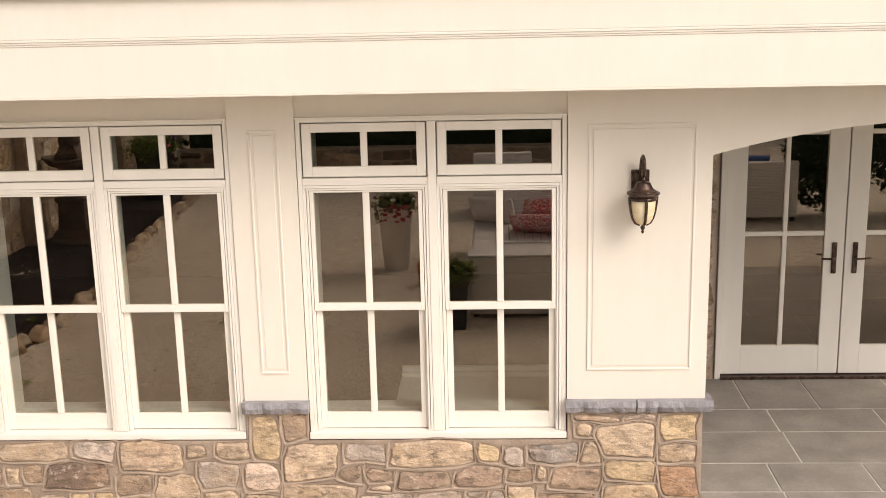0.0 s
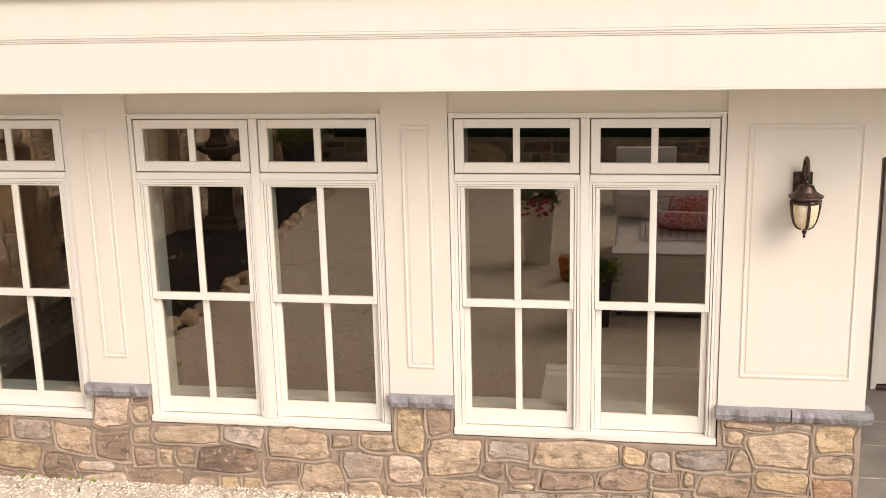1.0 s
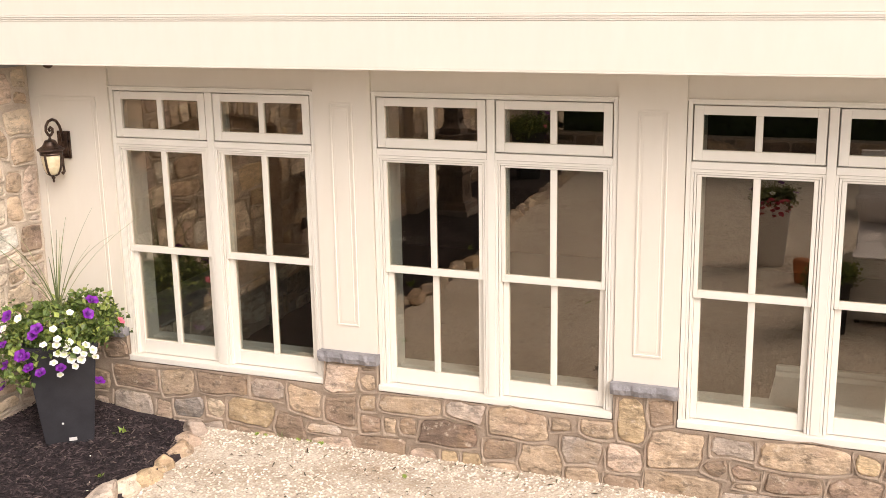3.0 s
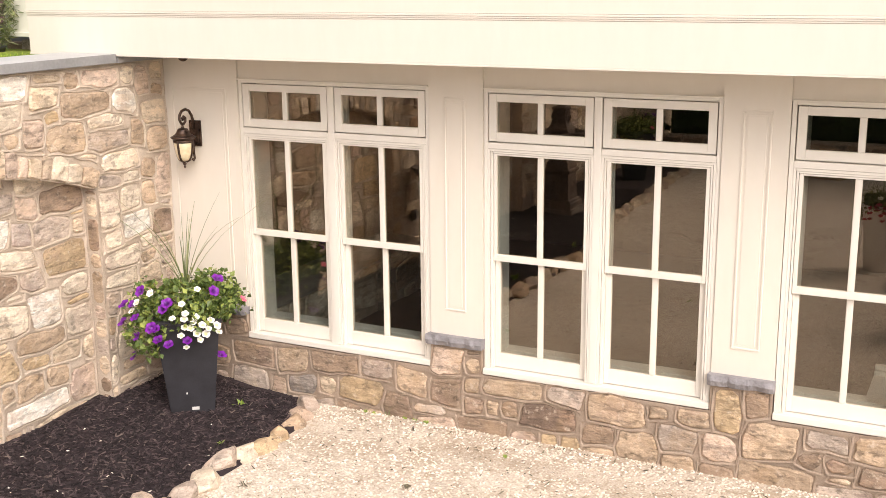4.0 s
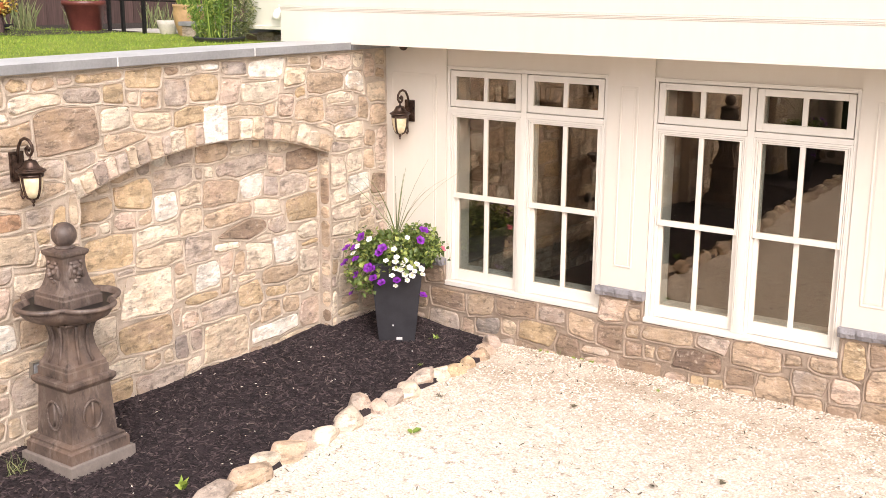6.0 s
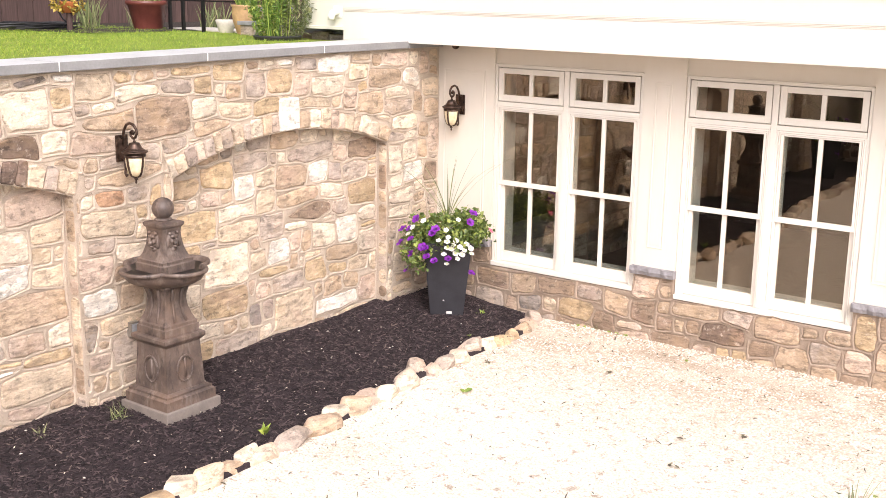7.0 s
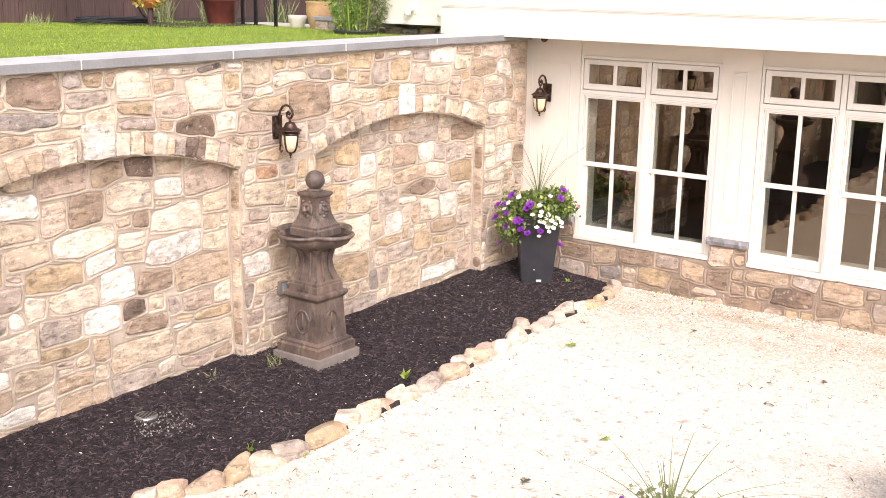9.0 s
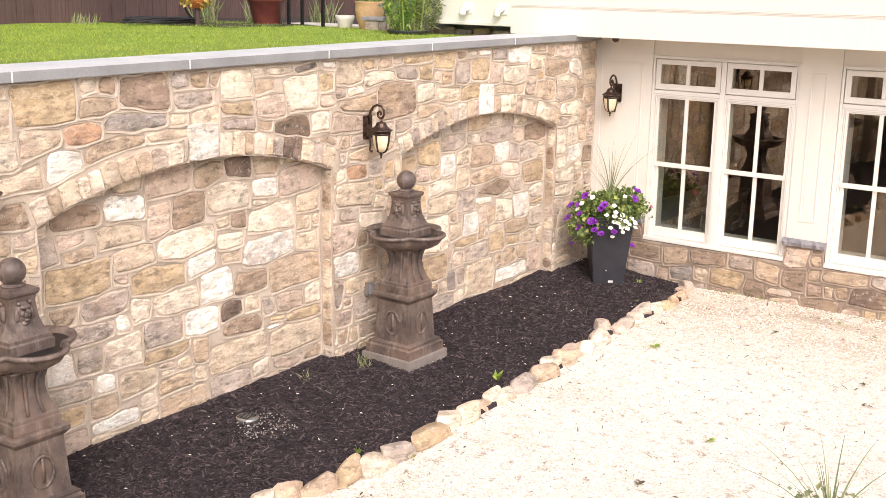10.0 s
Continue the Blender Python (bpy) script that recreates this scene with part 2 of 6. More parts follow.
PETAL_P = petal_material("purple_petal", (0.19, 0.011, 0.32), (0.05, 0.0, 0.10))
PETAL_W = petal_material("white_petal", (0.84, 0.83, 0.78), (0.7, 0.72, 0.35))
PETAL_K = petal_material("pink_petal", (0.75, 0.16, 0.24), (0.6, 0.1, 0.15))
PETAL_R = petal_material("rose_petal", (0.62, 0.05, 0.12), (0.4, 0.02, 0.06))


def gravel_material():
    s = Shade("gravel", 0.9)
    a = s.ramp(s.cells(62), [(0.0, (0.76, 0.685, 0.585)), (0.35, (0.845, 0.78, 0.685)), (0.7, (0.875, 0.825, 0.745)), (1.0, (0.90, 0.875, 0.82))])
    a = s.mix(a, (0.54, 0.44, 0.32), s.ramp(s.noise(1.1, 5), [(0.52, (0, 0, 0)), (0.75, (0.4, 0.4, 0.4))]))
    a = s.mix(a, (0.26, 0.18, 0.11), s.ramp(s.noise(9, 7, 0.75), [(0.55, (0, 0, 0)), (0.63, (0.62, 0.62, 0.62))]))
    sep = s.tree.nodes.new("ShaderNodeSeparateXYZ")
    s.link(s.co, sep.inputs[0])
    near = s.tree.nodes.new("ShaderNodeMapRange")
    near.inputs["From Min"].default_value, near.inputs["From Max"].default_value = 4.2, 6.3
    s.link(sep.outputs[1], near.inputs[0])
    fines_shade = s.mix((0, 0, 0), s.ramp(s.noise(2.6, 6, 0.65), [(0.32, (0.3, 0.3, 0.3)), (0.62, (0.85, 0.85, 0.85))]), near.outputs[0])
    a = s.mix(a, (0.45, 0.36, 0.265), fines_shade)     # brown fines, with the soft shade near the house painted in
    gaps = s.ramp(s.cells(62, "Distance"), [(0.35, (1, 1, 1)), (0.75, (0.74, 0.69, 0.63))])
    a = s.mix(a, s.ramp(s.noise(13, 6, 0.75), [(0.38, (0.44, 0.40, 0.36)), (0.49, (1, 1, 1))]), 0.22, "MULTIPLY")
    a = s.mix(a, s.ramp(s.cells(24), [(0.05, (0.55, 0.5, 0.45)), (0.45, (1, 1, 1))]), 0.22, "MULTIPLY")
    s.color(s.mix(a, gaps, 0.8, "MULTIPLY"))
    inv = s.ramp(s.cells(62, "Distance"), [(0.0, (1, 1, 1)), (0.8, (0, 0, 0))])
    s.bump(inv, 0.6, 0.009).bump(s.noise(14, 6, 0.7), 0.35, 0.016)
    return s.mat


GRAVEL = gravel_material()


def pebble_material():
    s = Shade("pebble", 0.88)
    s.color(s.ramp(s.rand(True), [(0.0, (0.62, 0.53, 0.43)), (0.2, (0.74, 0.65, 0.54)), (0.7, (0.82, 0.755, 0.655)), (1.0, (0.88, 0.84, 0.77))]))
    return s.mat


PEBBLE = pebble_material()
GRIT = leaf_material("grey_grit", (0.22, 0.20, 0.18), (0.45, 0.41, 0.36))


def mulch_material(island):
    s = Shade("mulch_chip" if island else "mulch", 0.92)
    f = s.rand(True) if island else s.noise(45, 5)
    s.color(s.ramp(f, [(0.2, (0.013, 0.0088, 0.0105)), (0.6, (0.043, 0.0285, 0.032)), (0.94, (0.11, 0.077, 0.078)), (1.0, (0.19, 0.145, 0.125))]))
    s.bump(s.noise(60, 5, 0.7), 0.9, 0.02)
    return s.mat


MULCH, CHIP = mulch_material(False), mulch_material(True)


def lawn_material():
    s = Shade("lawn", 0.9)
    a = s.ramp(s.noise(1.2, 5), [(0.3, (0.16, 0.25, 0.022)), (0.65, (0.35, 0.42, 0.05))])
    s.color(s.mix(a, s.ramp(s.noise(70, 3), [(0.3, (0.5, 0.5, 0.5)), (0.7, (1, 1, 1))]), 0.7, "MULTIPLY"))
    s.bump(s.noise(60, 4), 0.8, 0.03)
    return s.mat


LAWN = lawn_material()


def plank_material(name, c):
    s = Shade(name, 0.75)
    grain = s.noise(5, 6, 0.6, (9, 9, 0.5))
    a = s.ramp(grain, [(0.3, mul(c, 0.6)), (0.7, mul(c, 1.3))])
    v = s.ramp(s.rand(), [(0.0, (0.6, 0.6, 0.6)), (1.0, (1, 1, 1))])
    s.color(s.mix(a, v, 0.8, "MULTIPLY")).bump(grain, 0.4, 0.004)
    return s.mat


FENCE = plank_material("fence_wood", (0.10, 0.058, 0.05))


def wicker_material():
    s = Shade("white_wicker", 0.6)
    w = s.tree.nodes.new("ShaderNodeTexWave")
    w.bands_direction = "Z"
    w.inputs["Scale"].default_value, w.inputs["Distortion"].default_value = 16, 2.0
    s.link(s.co, w.inputs["Vector"])
    s.color(s.ramp(w.outputs["Fac"], [(0.0, (0.70, 0.69, 0.70)), (0.5, (0.90, 0.89, 0.89))]))
    s.bump(w.outputs["Fac"], 0.6, 0.01)
    return s.mat


WICKER = wicker_material()


def weave_material():
    s = Shade("coral_print", 0.9)
    s.color(s.ramp(s.noise(34, 3, 0.5, (1, 1, 2)), [(0.47, (0.80, 0.70, 0.68)), (0.53, (0.66, 0.13, 0.17))]))
    return s.mat


CORAL = weave_material()
# matt near black, painting the shade inside the fountain basins
BASIN_DARK = Shade("basin_shade", 0.45).color((0.012, 0.010, 0.009)).mat
STEEL = mottled("brushed_steel", (0.45, 0.44, 0.42), 0.35, 10, 90, 0.1, 0.1, 0.001, 0.9)
TAG = Shade("label_tag", 0.5).color((0.62, 0.60, 0.58)).mat
# near black painted in for the shade of slots and under the wing
DARK = Shade("gap_shade", 0.9).color((0.02, 0.018, 0.016)).mat

# ---- builders ----
def box(bm, x0, x1, y0, y1, z0, z1, bevel=0.0):
    m = Matrix.Translation(((x0 + x1) / 2, (y0 + y1) / 2, (z0 + z1) / 2)) @ Matrix.Diagonal((abs(x1 - x0), abs(y1 - y0), abs(z1 - z0), 1))
    r = bmesh.ops.create_cube(bm, size=1, matrix=m)
    if bevel:
        edges = list({e for v in r["verts"] for e in v.link_edges})
        bmesh.ops.bevel(bm, geom=edges, offset=bevel, segments=2, profile=0.6, affect="EDGES")
    return bm


def boxes(*specs, bevel=0.0):
    bm = bmesh.new()
    for s in specs:
        box(bm, *s, bevel=bevel)
    return bm


def part(name, bm, material, parent=None, label="", smooth=False):
    me = bpy.data.meshes.new(name)
    if smooth:
        for f in bm.faces:
            f.smooth = True
    bm.normal_update()
    bm.to_mesh(me)
    bm.free()
    for m in material if isinstance(material, (list, tuple)) else [material]:
        me.materials.append(m)
    ob = new(name, me)
    if parent:
        ob.parent = parent
    if label:
        tagged(ob, label)
    return ob


def thing(name, label, category, at=(0, 0, 0), rz=0.0, group="", kind=""):
    ob = new(name)
    ob.empty_display_size = 0.1
    ob.matrix_world = pose(*at, 0, 0, rz)
    return tagged(ob, label, category, group, kind)


def lathe(profile, segments=24, bm=None, centre=(0, 0), square=False):
    """Turns (radius, z) pairs round the z axis; square: a square plan, radius being half a side."""
    bm = bm or bmesh.new()
    n = 4 if square else segments
    k, turn = (math.sqrt(2), math.pi / 4) if square else (1, 0)
    rings = []
    for r, z in profile:
        rings.append([bm.verts.new((centre[0] + r * k * math.cos(turn + 2 * math.pi * i / n), centre[1] + r * k * math.sin(turn + 2 * math.pi * i / n), z)) for i in range(n)])
    for a, b in zip(rings, rings[1:]):
        for i in range(n):
            bm.faces.new((a[i], a[(i + 1) % n], b[(i + 1) % n], b[i]))
    bm.faces.new(rings[0][::-1])
    bm.faces.new(rings[-1])
    return bm


def tube(points, radius, segments=8, bm=None, taper=1.0):
    """A round bar through the points."""
    bm = bm or bmesh.new()
    pts = [Vector(p) for p in points]
    rings = []
    side = None
    for i, p in enumerate(pts):
        d = (pts[min(i + 1, len(pts) - 1)] - pts[max(i - 1, 0)]).normalized()
        if side is None:
            side = d.orthogonal().normalized()
        side = (side - d * side.dot(d)).normalized()
        up = d.cross(side)
        r = radius * (1 + (taper - 1) * i / max(1, len(pts) - 1))
        rings.append([bm.verts.new(p + r * (math.cos(2 * math.pi * k / segments) * side + math.sin(2 * math.pi * k / segments) * up)) for k in range(segments)])
    for a, b in zip(rings, rings[1:]):
        for k in range(segments):
            bm.faces.new((a[k], a[(k + 1) % segments], b[(k + 1) % segments], b[k]))
    bm.faces.new(rings[0][::-1])
    bm.faces.new(rings[-1])
    return bm


def raw_mesh(name, verts, faces, material, parent=None, smooth=False):
    me = bpy.data.meshes.new(name)
    me.from_pydata(verts, [], faces)
    for m in material if isinstance(material, (list, tuple)) else [material]:
        me.materials.append(m)
    if smooth:
        me.polygons.foreach_set("use_smooth", [True] * len(me.polygons))
    me.update()
    ob = new(name, me)
    if parent:
        ob.parent = parent
    return ob


def scatter(name, tv, tf, places, turns, sizes, material, parent=None):
    """One mesh of many small copies of a template; turns are (n, 3, 3), sizes (n,) or (n, 3)."""
    tv = np.asarray(tv, float)
    sizes = np.asarray(sizes, float)
    sizes = sizes[:, None] if sizes.ndim == 1 else sizes
    v = np.einsum("nij,nkj->nki", turns, tv[None] * sizes[:, None, :]) + np.asarray(places)[:, None, :]
    n, k = len(places), len(tv)
    faces = [[i * k + a for a in f] for i in range(n) for f in tf]
    return raw_mesh(name, v.reshape(-1, 3).tolist(), faces, material, parent)


def spins(n, rng, tilt=0.4):
    """Random turns about z, with some tilt."""
    a = rng.uniform(0, 2 * np.pi, n)
    b = rng.uniform(-tilt, tilt, n)
    c = rng.uniform(-tilt, tilt, n)
    ca, sa, cb, sb, cc, sc = np.cos(a), np.sin(a), np.cos(b), np.sin(b), np.cos(c), np.sin(c)
    o, z = np.ones(n), np.zeros(n)
    rz = np.stack([ca, -sa, z, sa, ca, z, z, z, o], 1).reshape(n, 3, 3)
    rx = np.stack([o, z, z, z, cb, -sb, z, sb, cb], 1).reshape(n, 3, 3)
    ry = np.stack([cc, z, sc, z, o, z, -sc, z, cc], 1).reshape(n, 3, 3)
    return rz @ rx @ ry


# ---- rubble masonry ----
def top_fall(y):
    return 0.6 * fall(y)


def fall(y):
    """The court and the garden wall fall gently away from the house."""
    return -0.012 * max(0.0, 4.5 - y)


def warp(u, v, amount):
    p = Vector((u * 2.1, v * 2.1, 3.7))
    q = Vector((u * 6.5, v * 6.5, 9.1))
    s = Vector((u * 15, v * 15, 1.3))
    a, b, c = noise.noise_vector(p), noise.noise_vector(q), noise.noise_vector(s)
    return u + amount * (0.75 * a.x + 0.45 * b.x + 0.30 * c.x), v + amount * (0.75 * a.y + 0.45 * b.y + 0.26 * c.y)


def clip(poly, n, d):
    """Keeps the part of a polygon where n . p >= d."""
    out = []
    for i, p in enumerate(poly):
        q = poly[(i + 1) % len(poly)]
        a, b = n[0] * p[0] + n[1] * p[1] - d, n[0] * q[0] + n[1] * q[1] - d
        if a >= 0:
            out.append(p)
        if a * b < 0:
            t = a / (a - b)
            out.append((p[0] + t * (q[0] - p[0]), p[1] + t * (q[1] - p[1])))
    return out


def area(poly):
    return abs(sum(p[0] * q[1] - q[0] * p[1] for p, q in zip(poly, poly[1:] + poly[:1]))) / 2


def pack(u0, u1, v0, v1, rng, named=(), big=1.0, wide=1.0):
    """Fills a rectangle with stones: the named ones first, then ever smaller ones, which grow until they meet."""
    R, cap = [], []
    for u, v, w, h, tone in named:
        R.append([u - w / 2, u + w / 2, v - h / 2, v + h / 2])
        cap.append((w + 0.05, h + 0.035))
    for i in range(len(R)):                      # pull named stones apart where they overlap
        for j in range(i):
            a, b = R[i], R[j]
            du, dv = min(a[1], b[1]) - max(a[0], b[0]), min(a[3], b[3]) - max(a[2], b[2])
            if du > 0 and dv > 0:
                k, d = (0, du) if du < dv else (2, dv)
                lo, hi = (a, b) if a[k] < b[k] else (b, a)
                lo[k + 1] -= d / 2
                hi[k] += d / 2
    full = (u1 - u0) * (v1 - v0)
    A = np.array(R, float).reshape(-1, 4)

    def free(c, skip=-1):
        hit = (A[:, 0] < c[1] - 1e-4) & (A[:, 1] > c[0] + 1e-4) & (A[:, 2] < c[3] - 1e-4) & (A[:, 3] > c[2] + 1e-4)
        if skip >= 0:
            hit[skip] = False
        return not hit.any()

    def throw(classes):
        nonlocal A
        for w0, w1, h0, h1, tries in classes:
            for _ in range(int(tries * full)):
                w, h = rng.uniform(w0, w1) * wide, rng.uniform(h0, h1)
                u, v = rng.uniform(u0, u1 - w * 0.5), rng.uniform(v0, v1 - h * 0.6)
                c = [u, min(u + w, u1), v, min(v + h, v1)]
                if not len(A) or free(c):
                    A = np.vstack([A, [c]])
                    cap.append((w * 1.35 + 0.02, h * 1.35 + 0.02))

    def grow(rounds, step):
        order = list(range(len(A)))
        for _ in range(rounds):
            rng.shuffle(order)
            moved = False
            for i in order:
                for k in range(4):
                    c = A[i].copy()
                    c[k] += step if k % 2 else -step
                    if c[1] - c[0] > cap[i][0] or c[3] - c[2] > cap[i][1] or c[0] < u0 or c[1] > u1 or c[2] < v0 or c[3] > v1:
                        continue
                    if free(c, i):
                        A[i] = c
                        moved = True
            if not moved:
                break

    throw([(0.34 * big, 0.50 * big, 0.16 * big, 0.25 * big, 4), (0.24 * big, 0.36 * big, 0.11 * big, 0.19 * big, 16), (0.15 * big, 0.24 * big, 0.08 * big, 0.15 * big, 40), (0.08 * big, 0.14 * big, 0.06 * big, 0.11 * big, 60)])
    grow(14, 0.008)
    throw([(0.12, 0.2, 0.06, 0.1, 40), (0.05, 0.09, 0.04, 0.07, 90)])
    grow(14, 0.006)
    out = []
    tones = [k[4] for k in named] + [""] * (len(A) - len(named))
    for i, a in enumerate(A):
        e = 0.06
        poly = [(a[0] - e, a[2] - e), (a[1] + e, a[2] - e), (a[1] + e, a[3] + e), (a[0] - e, a[3] + e)]
        gu = np.maximum(A[:, 0] - a[1], a[0] - A[:, 1])
        gv = np.maximum(A[:, 2] - a[3], a[2] - A[:, 3])
        for j in np.nonzero((gu < 0.09) & (gv < 0.09))[0]:
            if j == i:
                continue
            b = A[j]
            r2 = random.Random(int(min(i, j) * 7919 + max(i, j)))
            if gu[j] > 0.004 and gv[j] > 0.004:                  # corner neighbours
                p = np.array([a[1] if b[0] >= a[1] else a[0], a[3] if b[2] >= a[3] else a[2]])
                q = np.array([b[0] if b[0] >= a[1] else b[1], b[2] if b[2] >= a[3] else b[3]])
                n, m = p - q, (p + q) / 2
            else:                                               # a shared side, turned towards the neighbour's middle
                upright = gu[j] > gv[j]
                t = r2.uniform(-0.16, 0.16) if upright else r2.uniform(-0.09, 0.09)
                lo_, hi_ = (2, 3) if upright else (0, 1)
                along = (max(a[lo_], b[lo_]) + min(a[hi_], b[hi_])) / 2
                du, dv = (b[0] + b[1] - a[0] - a[1]) / 2, (b[2] + b[3] - a[2] - a[3]) / 2
                if upright:
                    side = 1 if du > 0 else -1
                    m = ((a[1] + b[0]) / 2 if side > 0 else (a[0] + b[1]) / 2, along)
                    t = max(-0.42, min(0.42, t + 0.45 * math.atan2(dv, abs(du)))) * side
                    n = (-side * math.cos(t), -side * math.sin(t))
                else:
                    side = 1 if dv > 0 else -1
                    m = (along, (a[3] + b[2]) / 2 if side > 0 else (a[2] + b[3]) / 2)
                    t = max(-0.26, min(0.26, t + 0.22 * math.atan2(du, 1.6 * abs(dv)))) * side
                    n = (-side * math.sin(t), -side * math.cos(t))
            ln = math.hypot(n[0], n[1]) or 1
            n = (n[0] / ln, n[1] / ln)
            poly = clip(poly, n, n[0] * m[0] + n[1] * m[1])
            if len(poly) < 3:
                break
        if len(poly) > 2 and area(poly) > 0.0015:
            out.append((poly, tones[i]))
    return out


def shrink(poly, d):
    """A convex outline drawn in by d on every side."""
    if sum(p[0] * q[1] - q[0] * p[1] for p, q in zip(poly, poly[1:] + poly[:1])) < 0:
        poly = poly[::-1]
    out = poly
    for p, q in zip(poly, poly[1:] + poly[:1]):
        n = (p[1] - q[1], q[0] - p[0])
        ln = math.hypot(*n)
        if ln > 1e-5 and len(out) > 2:
            n = (n[0] / ln, n[1] / ln)
            out = clip(out, n, n[0] * p[0] + n[1] * p[1] + d)
    return out


def inset(poly, d):
    cu, cv = sum(p[0] for p in poly) / len(poly), sum(p[1] for p in poly) / len(poly)
    hu = max(abs(p[0] - cu) for p in poly)
    hv = max(abs(p[1] - cv) for p in poly)
    ku, kv = max(0.3, 1 - d / max(hu, 1e-3)), max(0.3, 1 - d / max(hv, 1e-3))
    return [(cu + (p[0] - cu) * ku, cv + (p[1] - cv) * kv) for p in poly]


def outlined(poly, cut, rough, wild):
    """Trims the corners by about cut and lets the sides wander."""
    out = []
    for p, q in zip(poly, poly[1:] + poly[:1]):
        ln = math.hypot(q[0] - p[0], q[1] - p[1])
        if ln < 0.012:
            continue
        k = min(0.36, cut / ln)
        steps = 2 if ln < 0.07 else 3 if ln < 0.2 else 4
        for i in range(steps):
            f = k + (1 - 2 * k) * i / (steps - 1)
            u, v = p[0] + (q[0] - p[0]) * f, p[1] + (q[1] - p[1]) * f
            w = noise.noise_vector(Vector((u * 24, v * 24, 7.7)))
            out.append(warp(u + rough * w.x, v + rough * w.y, wild))
    return out


def stone_geometry(poly, proud, rng, place, cut=0.021, rough=0.009, wild=0.0):
    """Vertices and faces of one stone: foot, worn shoulder, an uneven split face. place(u, v, d) gives world points."""
    ring = outlined(poly, cut * rng.uniform(0.6, 1.7), rough, wild)
    n = len(ring)
    if n < 3:
        return [], []
    b, c = inset(ring, 0.0035), inset(ring, 0.013)
    cu, cv = sum(p[0] for p in ring) / n, sum(p[1] for p in ring) / n
    tu, tv = rng.uniform(-0.03, 0.03), rng.uniform(-0.05, 0.05)
    verts = [place(u, v, -0.006) for u, v in ring]
    verts += [place(u, v, proud * 0.55) for u, v in b]
    verts += [place(u, v, proud + (u - cu) * tu + (v - cv) * tv + 0.004 * noise.noise(Vector((u * 17, v * 17, 2.2)))) for u, v in c]
    verts.append(place(cu, cv, proud + rng.uniform(-0.001, 0.004)))
    faces = []
    for r in range(2):
        for i in range(n):
            j = (i + 1) % n
            faces.append((r * n + i, r * n + j, (r + 1) * n + j, (r + 1) * n + i))
    faces += [(2 * n + i, 2 * n + (i + 1) % n, 3 * n) for i in range(n)]
    return verts, faces


def bead(poly, place, store, wild=0.0, high=0.0105, half=0.0115):
    """The ribbon of raised mortar along one stone's border, half of it on each stone's side."""
    outer = outlined(poly, 0.010, 0.003, wild)
    inner = outlined(shrink(poly, half), 0.012, 0.003, wild) if len(shrink(poly, half)) > 2 else []
    if len(outer) < 3 or len(inner) < 3:
        return
    n = len(outer)
    mid = inset(outer, half * 0.75)
    low = inset(outer, half * 1.15)
    k = len(store[0])
    store[0].extend([place(u, v, 0.0) for u, v in low] + [place(u, v, high * 0.85) for u, v in mid] + [place(u, v, high) for u, v in outer])
    for r in range(2):
        for i in range(n):
            j = (i + 1) % n
            store[1].append((k + r * n + j, k + r * n + i, k + (r + 1) * n + i, k + (r + 1) * n + j))


JOINT = 0.0145      # from the middle of a joint to the stone


def masonry(u0, u1, v0, v1, rng, place, tones, named, trim, big=1.0, wide=1.0, wild=0.035, order=lambda u: u, beads=None):
    """Rubble laid over a rectangle; trim(poly, cu, cv) cuts each stone to the wall's outline. Gives (verts, faces, tone, key) for lay()."""
    out = []
    for poly, tone in pack(u0, u1, v0, v1, rng, named, big, wide):
        cu, cv = sum(p[0] for p in poly) / len(poly), sum(p[1] for p in poly) / len(poly)
        poly = trim(poly, cu, cv)
        if len(poly) < 3 or area(poly) < 0.002:
            continue
        if beads is not None:
            bead(poly, place, beads, wild)
        body = shrink(poly, JOINT * rng.uniform(0.85, 1.3))
        if len(body) < 3 or area(body) < 0.0009:
            continue
        v, f = stone_geometry(body, rng.uniform(0.007, 0.018), rng, place, wild=wild)
        if v:
            out.append((v, f, tone or rng.choice(tones), order(cu)))
    return out


def lay(stones, parent, single, name="stone"):
    """stones: (verts, faces, tone, key). The first ones by key become parts, the rest one joined part."""
    stones = sorted(stones, key=lambda s: s[3])
    jv, jf, jm = [], [], []
    for i, (v, f, tone, _) in enumerate(stones):
        if i < single:
            raw_mesh(name, v, f, STONE[tone], parent)
        else:
            k = len(jv)
            jv += v
            jf += [tuple(a + k for a in q) for q in f]
            jm += [TONE_LIST.index(tone)] * len(f)
    if jv:
        ob = raw_mesh("far_stones", jv, jf, [STONE[t] for t in TONE_LIST], parent)
        ob.data.polygons.foreach_set("material_index", jm)
        tagged(ob, kind="stuff")


WALL_TONES = ["buff"] * 11 + ["cream"] * 8 + ["tan"] * 9 + ["pink"] * 8 + ["grey"] * 6 + ["white"] * 2 + ["brown"] * 2 + ["ochre"] * 4 + ["slate"]
PANEL_TONES = ["buff"] * 11 + ["cream"] * 11 + ["tan"] * 8 + ["pink"] * 7 + ["grey"] * 6 + ["white"] * 3 + ["brown"] * 2 + ["ochre"] * 4
BASE_TONES = ["buff"] * 2 + ["tan"] * 10 + ["pink"] * 4 + ["grey"] * 7 + ["brown"] * 5 + ["ochre"] * 2


# ---- the garden wall with its blind arches ----
WX, RX = -5.765, -5.895            # face of the wall, face inside the arches
ARCHES = [(3.18, 5.79, 1.70, 0.235), (-0.41, 2.29, 1.70, 0.25), (-4.0, -1.30, 1.74, 0.25)]   # from, to, springing, rise
WALL_TOP, WALL_END = 2.572, -8.0


